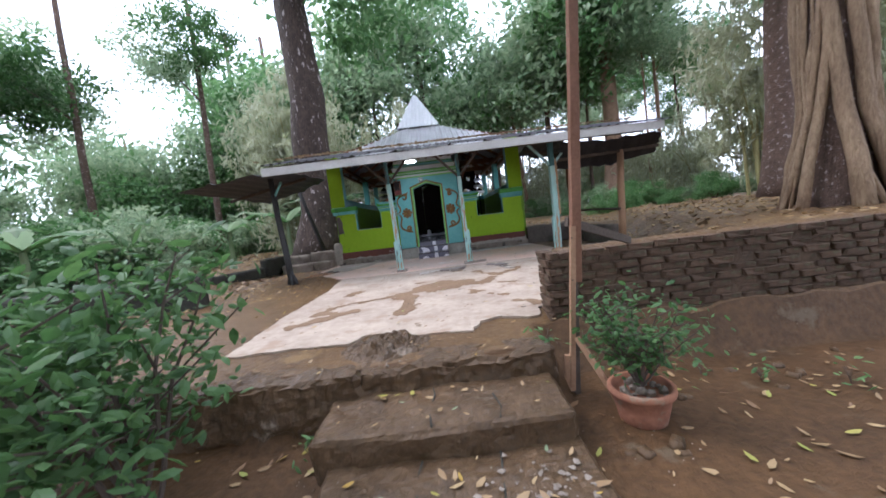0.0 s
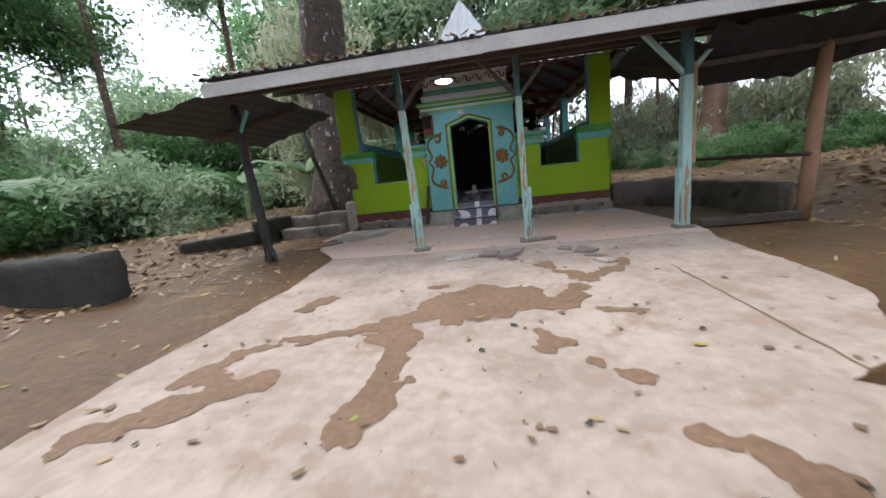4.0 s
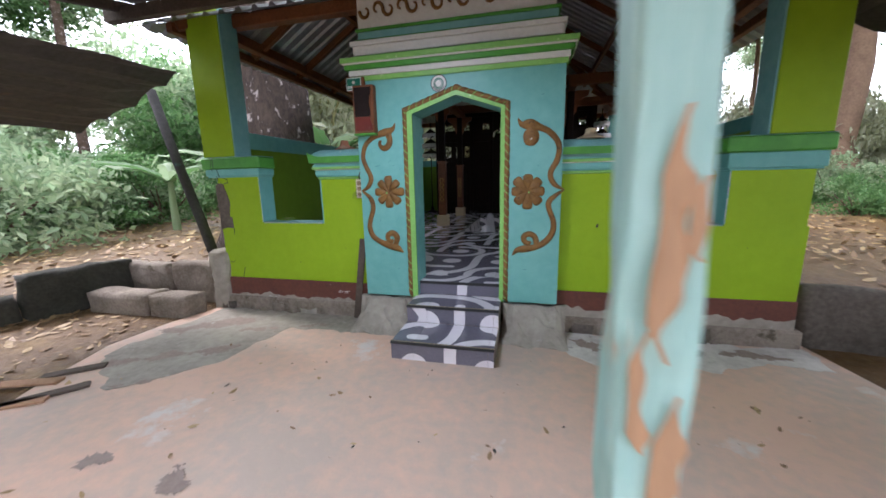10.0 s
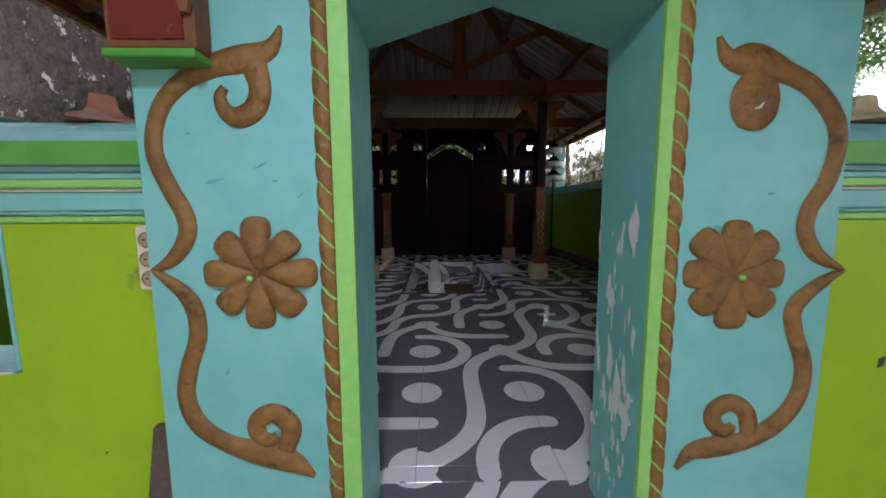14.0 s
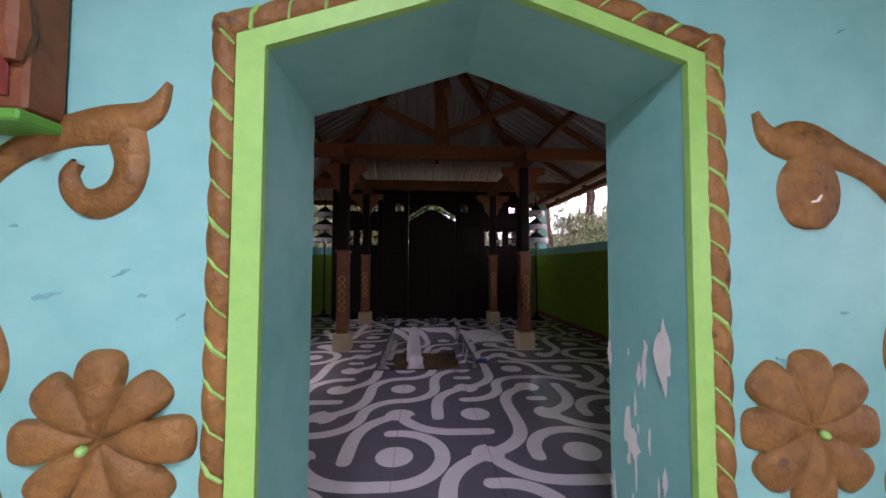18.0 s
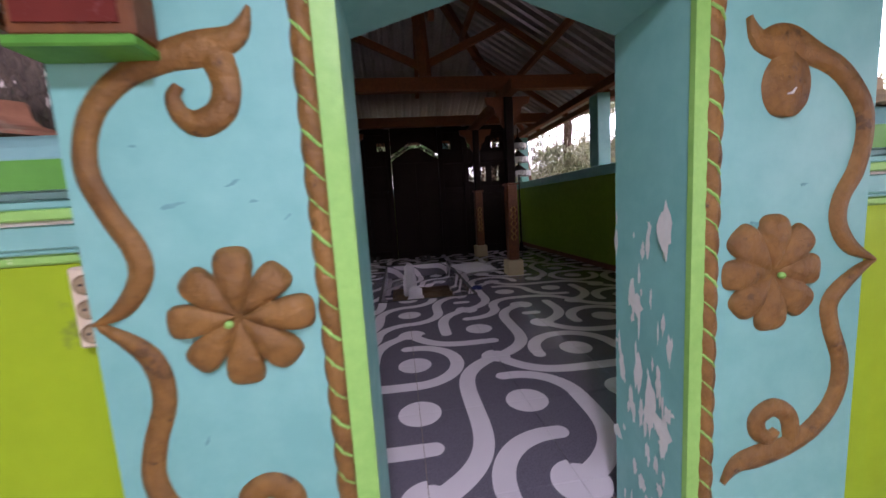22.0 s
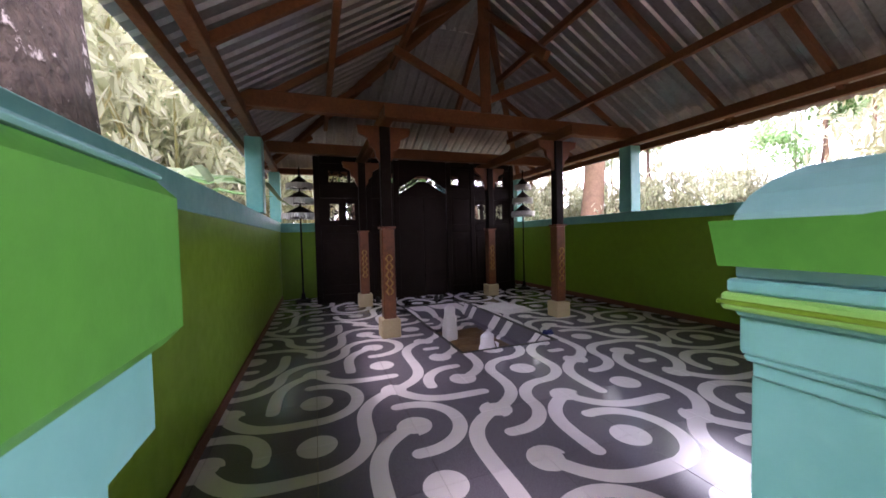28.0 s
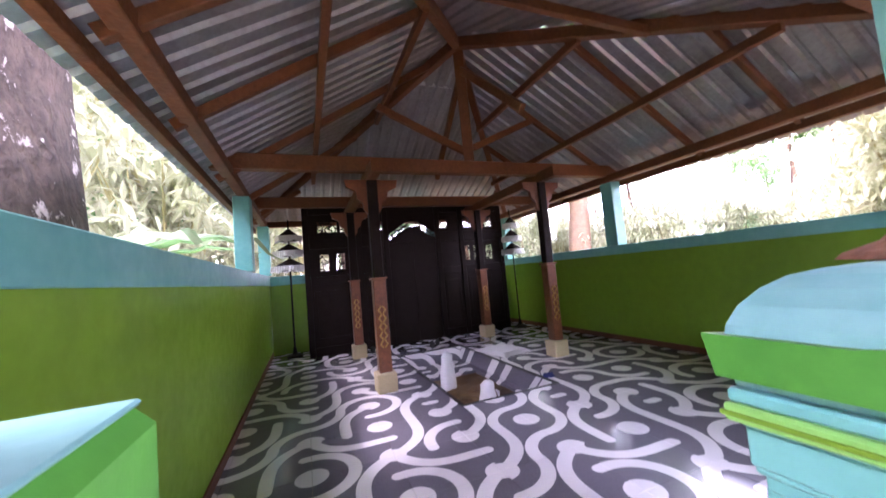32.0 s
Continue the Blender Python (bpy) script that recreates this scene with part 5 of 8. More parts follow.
def carved_post(x, y):
    t = thing("carved_post", "dark carved timber post on a cream stone block", "post", (x, y, FL), 0, "carved posts round the grave")
    boxpart("stone_base", t, CREAM, -0.13, 0.13, -0.13, 0.13, 0.0, 0.25, 0.012, "cream stone base block")
    bm = B()
    box(bm, -0.085, 0.085, -0.085, 0.085, 0.25, 1.46, 0.012)
    part("lower_shaft", bm, POSTWOOD, t, "red-brown lower shaft")
    boxpart("collar", t, POSTWOOD, -0.105, 0.105, -0.105, 0.105, 1.46, 1.49, 0.006)
    boxpart("upper_shaft", t, DARKWOOD, -0.07, 0.07, -0.07, 0.07, 1.49, 2.82, 0.012, "dark upper shaft")
    for k in range(5):
        z = 0.62 + 0.11 * k
        for s in (-1, 1):
            bm = B()
            limb(bm, [(s * 0.01, -0.088, z - 0.05, 0.008), (s * 0.045, -0.092, z, 0.014), (s * 0.02, -0.095, z + 0.04, 0.011), (s * 0.005, -0.09, z + 0.055, 0.005)], 6)
            part("gilt_leaf", bm, GOLD, t, "gilt carved leaf")
    for s in (-1, 1):
        bm = B()
        prism(bm, [(s * 0.07, 2.35), (s * 0.12, 2.42), (s * 0.13, 2.5), (s * 0.2, 2.56), (s * 0.22, 2.66), (s * 0.34, 2.72), (s * 0.36, 2.82), (s * 0.07, 2.82)], -0.03, 0.03)
        part("bracket", bm, POSTWOOD, t, "fretted corner bracket")
    return t


cp = carved_post(-1.265, 15.76)
for x, y in ((1.515, 15.76), (-1.285, 18.1), (1.505, 18.1)):
    copy_thing(cp, pose(x, y, FL))

# carved screen behind the grave
screen = thing("carved_screen", "tall near-black carved wooden screen with pierced panels", "screen", (0.17, 18.8, FL))
SW = 2.29
for x in (-SW, -1.22, -0.62, 0.62, 1.22, SW):
    boxpart("stile", screen, DARKWOOD, x - 0.06, x + 0.06, -0.05, 0.05, 0.0, 3.05, 0.01)
for z0, z1 in ((0.0, 0.18), (1.45, 1.62), (2.2, 2.46), (2.92, 3.08)):
    for xa, xb in ((-SW, -1.22), (-1.22, -0.62), (0.62, 1.22), (1.22, SW)):
        boxpart("rail", screen, DARKWOOD, xa + 0.061, xb - 0.061, -0.04, 0.04, z0, z1, 0.008)
boxpart("crown_rail", screen, DARKWOOD, -SW - 0.1, SW + 0.1, -0.08, 0.08, 3.08, 3.16, 0.012)
boxpart("door_leaf", screen, DARKWOOD, -0.555, 0.0, -0.02, 0.02, 0.0, 2.25, 0.006)
boxpart("door_leaf", screen, DARKWOOD, 0.001, 0.555, -0.02, 0.02, 0.0, 2.25, 0.006)
for xa, xb in ((-SW, -1.22), (-1.22, -0.62), (0.62, 1.22), (1.22, SW)):
    boxpart("panel", screen, DARKWOOD, xa + 0.06, xb - 0.06, -0.015, 0.015, 0.17, 1.46, 0.004)
    bm = B()
    w = (xb - xa) - 0.2
    box(bm, xa + 0.1, xb - 0.1, -0.03, -0.014, 0.3, 0.36, 0.004)
    box(bm, xa + 0.1, xb - 0.1, -0.03, -0.014, 1.26, 1.32, 0.004)
    box(bm, xa + 0.1, xa + 0.16, -0.03, -0.014, 0.36, 1.26, 0.004)
    box(bm, xb - 0.16, xb - 0.1, -0.03, -0.014, 0.36, 1.26, 0.004)
    part("panel_moulding", bm, DARKWOOD, screen)


def fret(xa, xb, z0, z1, seed, name="pierced_panel", thick=0.0075):
    """A pierced fretwork panel: a thick lattice of curling tendrils with gaps."""
    rnd = random.Random(seed)
    bm = B()
    n = max(3, int((xb - xa) * (z1 - z0) / 0.0023))
    for i in range(n):
        x, z = rnd.uniform(xa, xb), rnd.uniform(z0, z1)
        a0, r = rnd.uniform(0, 6.28), rnd.uniform(0.02, 0.05)
        pts = []
        for k in range(6):
            a = a0 + k * 0.8
            pts.append((min(xb, max(xa, x + math.cos(a) * r)), rnd.uniform(-0.006, 0.006), min(z1, max(z0, z + math.sin(a) * r)), thick))
        limb(bm, pts, 4)
    return part(name, bm, DARKWOOD, screen, "pierced tendril fretwork")


def solid(xa, xb, z0, z1):
    boxpart("panel", screen, DARKWOOD, xa, xb, -0.018, 0.018, z0, z1, 0.004)


# upper band of pierced panels, then small arched ones
for xa, xb in ((-2.05, -1.66), (-1.60, -1.28), (1.28, 1.52), (1.88, 2.08)):
    fret(xa, xb, 2.54, 2.76, int(xa * 100) + 900)
for xa, xb in ((-2.235, -2.05), (-1.66, -1.60), (1.52, 1.88), (2.08, 2.235), (-1.16, -0.87), (0.87, 1.16)):
    solid(xa, xb, 2.461, 2.919)
for xa, xb in ((-0.87, -0.68), (0.68, 0.87)):
    fret(xa, xb, 2.55, 2.74, int(xa * 100) + 500)
    solid(xa, xb, 2.461, 2.55)
    solid(xa, xb, 2.74, 2.919)
for xa, xb in ((-2.05, -1.66), (-1.60, -1.28), (1.28, 1.52), (1.88, 2.08)):
    solid(xa, xb, 2.461, 2.54)
    solid(xa, xb, 2.76, 2.919)
cells = [-1.95, -1.62, -1.34, 1.34, 1.62, 1.95]
for c in cells:
    fret(c - 0.09, c + 0.09, 1.74, 2.08, int(c * 50) + 300, thick=0.008)
    solid(c - 0.09, c + 0.09, 1.621, 1.74)
    solid(c - 0.09, c + 0.09, 2.08, 2.199)
for xa, xb in ((-2.235, -2.04), (-1.86, -1.71), (-1.53, -1.43), (-1.25, -1.28), (1.25, 1.28), (1.43, 1.53), (1.71, 1.86), (2.04, 2.235)):
    if xb > xa:
        solid(xa, xb, 1.621, 2.199)
for s in (-1, 1):
    solid(*sorted((s * 1.16, s * 0.68)), 1.621, 2.199)
# the centre field above the doors: solid boards round two slanting pierced strips
for s in (-1, 1):
    bm = B()
    prism(bm, [(s * 0.0, 2.25), (s * 0.555, 2.25), (s * 0.555, 2.31), (s * 0.10, 2.595), (s * 0.0, 2.60)], -0.018, 0.018)
    part("panel", bm, DARKWOOD, screen)
    bm = B()
    prism(bm, [(s * 0.0, 2.72), (s * 0.12, 2.72), (s * 0.30, 2.60), (s * 0.555, 2.44), (s * 0.555, 3.08), (s * 0.0, 3.08)], -0.018, 0.018)
    part("panel", bm, DARKWOOD, screen)
    rnd = random.Random(7 + s)
    bm = B()
    for i in range(34):
        f = i / 33
        x = 0.09 + 0.46 * f
        z = 2.66 - 0.285 * f + rnd.uniform(-0.05, 0.05)
        a0 = rnd.uniform(0, 6.28)
        limb(bm, [(s * (x + math.cos(a0 + k) * 0.03), 0, z + math.sin(a0 + k) * 0.03, 0.009) for k in range(5)], 4)
    part("pierced_panel", bm, DARKWOOD, screen, "slanting pierced tendril strip")
boxpart("lintel", screen, DARKWOOD, -0.555, -0.002, -0.04, 0.04, 3.081, 3.10, 0.004)

# tiered parasols beside the screen
for x, y, g in ((-2.46, 19.2, 1.0), (2.62, 18.5, 0.72)):
    par = thing("tiered_parasol", "three-tiered silver-fringed ceremonial parasol on a stand", "parasol", (x, y, FL), 0, "parasols beside the screen")
    bm = B()
    limb(bm, [(0, 0, 0, 0.02), (0, 0, 2.9, 0.016)], 8)
    part("pole", bm, DARKWOOD, par)
    bm = B()
    lathe(bm, [(0.16, 0), (0.15, 0.04), (0.05, 0.07), (0.03, 0.2)], 14)
    part("foot", bm, DARKWOOD, par)
    for k, (z, r) in enumerate(((1.82, 0.33 * g), (2.14, 0.29 * g), (2.46, 0.23 * g))):
        bm = B()
        lathe(bm, [(r, z), (r * 1.02, z + 0.07), (r * 0.55, z + 0.16), (0.03, z + 0.24)], 20)
        tier = part("canopy_tier", bm, DARKWOOD, par, "dark cloth tier")
        bm = B()
        rnd = random.Random(k)
        for i in range(40):
            a = 2 * math.pi * i / 40
            limb(bm, [(math.cos(a) * r * 1.03, math.sin(a) * r * 1.03, z + 0.08, 0.032), (math.cos(a) * r * 1.10, math.sin(a) * r * 1.10, z - 0.03 + rnd.uniform(-.02, .02), 0.024)], 4)
        part("fringe", bm, SILVER, tier, "silver tinsel fringe")

# grave plot: sunken, tiled round its rim
plot = tagged(new("grave_plot"), "sunken grave plot with tiled sides and earth bed", kind="structure")
for x0, x1, y0, y1 in ((PX0, PX0 + 0.012, PY0, PY1), (PX1 - 0.012, PX1, PY0, PY1), (PX0 + 0.013, PX1 - 0.013, PY0, PY0 + 0.012), (PX0 + 0.013, PX1 - 0.013, PY1 - 0.012, PY1)):
    boxpart("side_tiling", plot, TILE, x0, x1, y0, y1, 0.06, FL - 0.016, 0.001, "wave-pattern tiled side")
for x0, x1, y0, y1 in ((PX0 - 0.02, PX0 + 0.016, PY0 - 0.02, PY1 + 0.02), (PX1 - 0.016, PX1 + 0.02, PY0 - 0.02, PY1 + 0.02), (PX0 + 0.017, PX1 - 0.017, PY0 - 0.02, PY0 + 0.016), (PX0 + 0.017, PX1 - 0.017, PY1 - 0.016, PY1 + 0.02)):
    boxpart("edge_strip", plot, BLACK, x0, x1, y0, y1, FL - 0.012, FL + 0.006, 0.002, "black edge strip")
for x0, x1, y0, y1 in ((PX0 + 0.013, PX0 + 0.13, PY0 + 0.013, PY1 - 0.013), (PX1 - 0.13, PX1 - 0.013, PY0 + 0.013, PY1 - 0.013), (PX0 + 0.131, PX1 - 0.131, PY1 - 0.9, PY1 - 0.013)):
    boxpart("inner_kerb", plot, TILE, x0, x1, y0, y1, 0.05, 0.205, 0.004, "low tiled inner kerb")
bm = B()
rows2 = [[bm.verts.new((PX0 + 0.12 + (PX1 - PX0 - 0.24) * i / 10, PY0 + 0.012 + (PY1 - PY0 - 0.88) * j / 24, 0.155 + 0.03 * noise.noise((i * 0.7, j * 0.5, 0)))) for i in range(11)] for j in range(25)]
for r0, r1 in zip(rows2, rows2[1:]):
    for i in range(10):
        bm.faces.new((r0[i], r0[i + 1], r1[i + 1], r1[i]))
part("earth_bed", bm, EARTH, plot, "bare brown earth", True)


def wrapped_stone(x, y, h, w, seed, label, z):
    """A gravestone wrapped in white cloth, gathered and knotted at the top."""
    t = thing("wrapped_headstone", label, "headstone", (x, y, z), seed * 17, "cloth-wrapped headstones")
    bm = B()
    rnd = random.Random(seed)
    rings = []
    for i in range(10):
        f = i / 9
        r = w * (1 - 0.35 * f ** 1.5) * (0.9 if 0.62 < f < 0.8 else 1.0) * (0.45 if f == 1 else 1)
        ring = []
        for k in range(18):
            a = 2 * math.pi * k / 18
            fold = 1 + 0.05 * math.sin(a * 5 + i * 0.3 + seed) + rnd.uniform(-0.03, 0.03)
            sq = 1 / max(abs(math.cos(a)), abs(math.sin(a))) ** 0.5
            ring.append(bm.verts.new((r * math.cos(a) * fold * sq, r * 0.8 * math.sin(a) * fold * sq, h * f)))
        rings.append(ring)
    for r0, r1 in zip(rings, rings[1:]):
        for k in range(18):
            bm.faces.new((r0[k], r0[(k + 1) % 18], r1[(k + 1) % 18], r1[k]))
    bm.faces.new(rings[-1])
    bm.faces.new(rings[0][::-1])
    part("cloth", bm, CLOTH, t, "folded white cotton cloth", True)
    bm = B()
    limb(bm, [(0.0, -w * 0.9, h * 0.75, 0.012), (0.03, -w, h * 0.68, 0.02), (0.02, -w * 1.05, h * 0.55, 0.008)], 6)
    part("knot", bm, CLOTH, t)
    return t


wrapped_stone(-0.20, 16.25, 0.56, 0.12, 1, "tall white cloth-wrapped headstone on the grave earth", 0.155)
wrapped_stone(-0.16, 15.02, 0.42, 0.13, 2, "short white cloth-wrapped footstone on the grave earth", 0.155)

sheet = thing("folded_sheet", "folded white sheet lying on the tiles", "cloth", (1.0, 16.65, FL + 0.001), 12)
bm = B()
for k, (w, d) in enumerate(((0.30, 0.42), (0.28, 0.40), (0.27, 0.36))):
    box(bm, -w, w - 0.02 * k, -d, d - 0.05 * k, 0.022 * k, 0.022 * k + 0.018, 0.007)
part("folds", bm, CLOTH, sheet)
rag = thing("blue_rag", "crumpled small blue rag on the tiles", "cloth", (0.72, 14.95, FL + 0.001))
bm = B()
bmesh.ops.create_icosphere(bm, subdivisions=3, radius=0.07)
for v in bm.verts:
    v.co = Vector((v.co.x * 1.1, v.co.y * 0.8, max(0, v.co.z * 0.5 + 0.018))) * (1 + 0.5 * noise.noise(v.co * 22))
part("folds", bm, BLUE, rag)
for k, (x, y, r) in enumerate(((0.15, 17.95, 0.05), (0.28, 18.0, 0.045), (-1.0, 18.3, 0.05), (-0.86, 18.35, 0.04))):
    jar = thing("incense_jar", "small dark incense jar on the tiles", "jar", (x, y, FL + 0.001), 0, "incense jars by the screen")
    bm = B()
    lathe(bm, [(r * 0.6, 0), (r, 0.04), (r * 1.05, 0.08), (r * 0.7, 0.115), (r * 0.75, 0.125), (r * 0.6, 0.12)], 14)
    part("pot", bm, BLACK, jar, "", True)

# ---- yard: steps, mud, broken slabs, low walls, canopies, props ----


def rough_block(name, parent, material, x0, x1, y0, y1, z0, z1, amp=0.012, label="", seed=0, cut=0.22, soft=False):
    """A worn block: subdivided box, edges knocked about."""
    bm = B()
    nx, ny, nz = (max(1, int((b - a) / cut)) for a, b in ((x0, x1), (y0, y1), (z0, z1)))
    grid = {}

    def v(i, j, k):
        if (i, j, k) not in grid:
            p = Vector((x0 + (x1 - x0) * i / nx, y0 + (y1 - y0) * j / ny, z0 + (z1 - z0) * k / nz))
            ex = (i in (0, nx)) + (j in (0, ny)) + (k in (0, nz))
            c = Vector(((x0 + x1) / 2, (y0 + y1) / 2, (z0 + z1) / 2))
            d = noise.noise_vector(p * 4 + Vector((seed, 0, 0))) * amp + noise.noise_vector(p * 17 + Vector((seed, 3, 0))) * amp * 0.45
            if ex >= 2:
                d -= (p - c).normalized() * amp * 1.1
            grid[(i, j, k)] = bm.verts.new(p + d)
        return grid[(i, j, k)]

    for i in range(nx):
        for j in range(ny):
            bm.faces.new((v(i, j, 0), v(i, j + 1, 0), v(i + 1, j + 1, 0), v(i + 1, j, 0)))
            bm.faces.new((v(i, j, nz), v(i + 1, j, nz), v(i + 1, j + 1, nz), v(i, j + 1, nz)))
    for i in range(nx):
        for k in range(nz):
            bm.faces.new((v(i, 0, k), v(i + 1, 0, k), v(i + 1, 0, k + 1), v(i, 0, k + 1)))
            bm.faces.new((v(i, ny, k), v(i, ny, k + 1), v(i + 1, ny, k + 1), v(i + 1, ny, k)))
    for j in range(ny):
        for k in range(nz):
            bm.faces.new((v(0, j, k), v(0, j, k + 1), v(0, j + 1, k + 1), v(0, j + 1, k)))
            bm.faces.new((v(nx, j, k), v(nx, j + 1, k), v(nx, j + 1, k + 1), v(nx, j, k + 1)))
    return part(name, bm, material, parent, label, soft)


STEPSTONE = mat("wet_worn_stone", (0.13, 0.078, 0.038), (0.055, 0.034, 0.018), 0.42, 16, 2.6, 1.0, spec=0.25, dirt=(0.22, 0.17, 0.12), dirt_at=0.61, dirt_scale=2.6)
MUD = mat("damp_mud", (0.25, 0.155, 0.085), (0.165, 0.10, 0.053), 0.8, 22, 1.6, 0.5)
steps = tagged(new("approach_steps"), "worn brown stone steps up to the yard, strewn with leaves", kind="structure")
rough_block("step_stone", steps, STEPSTONE, -0.74, 1.0, 1.72, 2.40, -0.6, -0.215, 0.026, "worn upper step", 1, 0.035)
rough_block("step_stone", steps, STEPSTONE, -0.66, 1.02, 0.9, 1.78, -0.8, -0.405, 0.026, "worn lower step with pale patches", 5, 0.035)
rough_block("step_stone", steps, STEPSTONE, -0.5, 1.15, 0.2, 0.98, -0.9, -0.53, 0.026, "lowest worn step sunk in mud", 8, 0.035)
# cracks across the treads, pale flaking on the lower step
for pts in (((0.05, 1.75), (0.03, 1.95), (0.07, 2.15), (0.05, 2.32)), ((0.50, 1.76), (0.53, 1.9), (0.50, 2.08)), ((-0.05, 0.95), (-0.02, 1.2), (-0.06, 1.5), (-0.03, 1.7)), ((0.46, 1.0), (0.43, 1.3), (0.47, 1.7)), ((-0.3, 0.3), (-0.26, 0.6), (-0.3, 0.9))):
    bm = B()
    z = -0.214 if pts[0][1] > 1.7 else -0.404 if pts[0][1] > 0.9 else -0.529
    limb(bm, [(x, y, z, 0.007) for x, y in pts], 5)
    part("crack", bm, DARKSTONE, steps, "muddy crack across the tread")
rnd = random.Random(66)
bm = B()
for k in range(120):
    x, y = rnd.gauss(0.62, 0.17), rnd.gauss(1.28, 0.22)
    if not (0.1 < x < 0.95 and 0.98 < y < 1.66):
        continue
    r = rnd.uniform(0.006, 0.028)
    o = [bm.verts.new((x + math.cos(a) * r * rnd.uniform(0.4, 1.3), y + math.sin(a) * r * rnd.uniform(0.4, 1.3), -0.392 + rnd.uniform(0, 0.004))) for a in (0, 0.8, 1.6, 2.4, 3.2, 4.0, 4.8, 5.6)]
    bm.faces.new(o)
part("pale_flakes", bm, CEMENT, steps, "pale flaking patches on the stone")
rough_block("yard_edge", steps, STEPSTONE, -2.8, -0.50, 2.24, 2.62, -0.5, -0.035, 0.05, "crumbling yard edge", 9, 0.035)
rough_block("yard_edge", steps, STEPSTONE, -0.56, 1.06, 2.30, 2.66, -0.5, -0.032, 0.045, "crumbling yard edge", 12, 0.035)
# broken rubble and clods where the slab has washed out
bm = B()
grid = []
for j in range(46):
    row = []
    for i in range(60):
        x, y = -0.86 + 1.0 * i / 59, 2.42 + 0.84 * j / 45
        u = ((x + 0.36) / (0.46 + 0.08 * noise.noise((y * 5, 1, 1)))) ** 2 + ((y - 2.84) / (0.38 + 0.1 * noise.noise((x * 5, 2, 1)))) ** 2
        h_ = max(0.0, 1 - u) ** 0.6
        row.append(bm.verts.new((x, y, -0.045 + h_ * (0.07 + 0.05 * noise.noise((x * 6, y * 6, 0)) + 0.055 * noise.noise((x * 17, y * 17, 3)) + 0.03 * noise.noise((x * 38, y * 38, 3))))))
    grid.append(row)
for r0, r1 in zip(grid, grid[1:]):
    for i in range(59):
        bm.faces.new((r0[i], r0[i + 1], r1[i + 1], r1[i]))
setting("rubble_mound", bm, STEPSTONE, "low mound of broken stones and earth before the slab")

# mud lying in the worn hollows of the slab
MUDDY = [(-1.45, 4.72, -0.57, 5.04, 0.07), (-0.45, 5.05, -0.1, 5.35, 0.16), (-0.1, 5.45, 0.25, 5.75, 0.2), (0.25, 5.7, 0.6, 5.6, 0.2), (0.3, 5.4, 0.9, 5.35, 0.14), (0.0, 5.2, 0.4, 5.3, 0.18),
         (-0.40, 4.95, -0.27, 4.55, 0.13), (-0.28, 4.5, -0.35, 3.9, 0.12), (0.62, 4.86, 0.72, 4.68, 0.09), (1.12, 5.19, 1.40, 5.12, 0.02), (0.92, 6.62, 0.99, 6.27, 0.05), (0.99, 6.27, 1.2, 5.9, 0.085), (1.2, 5.9, 1.66, 6.33, 0.06),
         (1.66, 6.33, 1.74, 6.62, 0.045), (1.74, 6.62, 1.52, 6.85, 0.035), (1.1, 5.75, 0.95, 5.4, 0.09), (0.88, 4.45, 1.0, 4.25, 0.06), (1.15, 3.9, 1.35, 3.6, 0.07), (-1.5, 4.37, -1.15, 4.3, 0.12), (-1.25, 4.2, -1.7, 3.9, 0.12),
         (-1.45, 5.5, -1.3, 5.75, 0.07), (-0.2, 5.95, 0.0, 6.0, 0.035), (0.45, 6.88, 0.6, 6.84, 0.05)]
bm = B()
cell = 0.016
vid = {}


def mud_depth(x, y):
    best = -1
    for x0, y0, x1, y1, r in MUDDY:
        dx, dy = x1 - x0, y1 - y0
        t = min(1, max(0, ((x - x0) * dx + (y - y0) * dy) / (dx * dx + dy * dy)))
        d = math.hypot(x - x0 - t * dx, y - y0 - t * dy)
        best = max(best, r - d)
    return best + 0.12 * noise.noise((x * 3.6, y * 3.6, 4)) + 0.07 * noise.noise((x * 8, y * 8, 1)) + 0.035 * noise.noise((x * 19, y * 19, 1))


def mv(i, j):
    if (i, j) not in vid:
        x, y = i * cell, j * cell
        d = mud_depth(x, y)
        if abs(d) < 1.5 * cell:
            gx_, gy_ = (mud_depth(x + 0.004, y) - d) / 0.004, (mud_depth(x, y + 0.004) - d) / 0.004
            g2 = max(0.15, gx_ * gx_ + gy_ * gy_)
            x, y = x - d * gx_ / g2 * 0.85, y - d * gy_ / g2 * 0.85
        vid[(i, j)] = bm.verts.new((x, y, 0.004 + min(0.004, max(0.0, d) * 0.05)))
    return vid[(i, j)]


for i in range(int(-2.0 / cell), int(2.9 / cell)):
    for j in range(int(3.25 / cell), int(7.3 / cell)):
        if mud_depth((i + 0.5) * cell, (j + 0.5) * cell) > 0:
            bm.faces.new((mv(i, j), mv(i + 1, j), mv(i + 1, j + 1), mv(i, j + 1)))
mud = setting("mud_patch", bm, MUD, "brown mud lying on the worn slab")

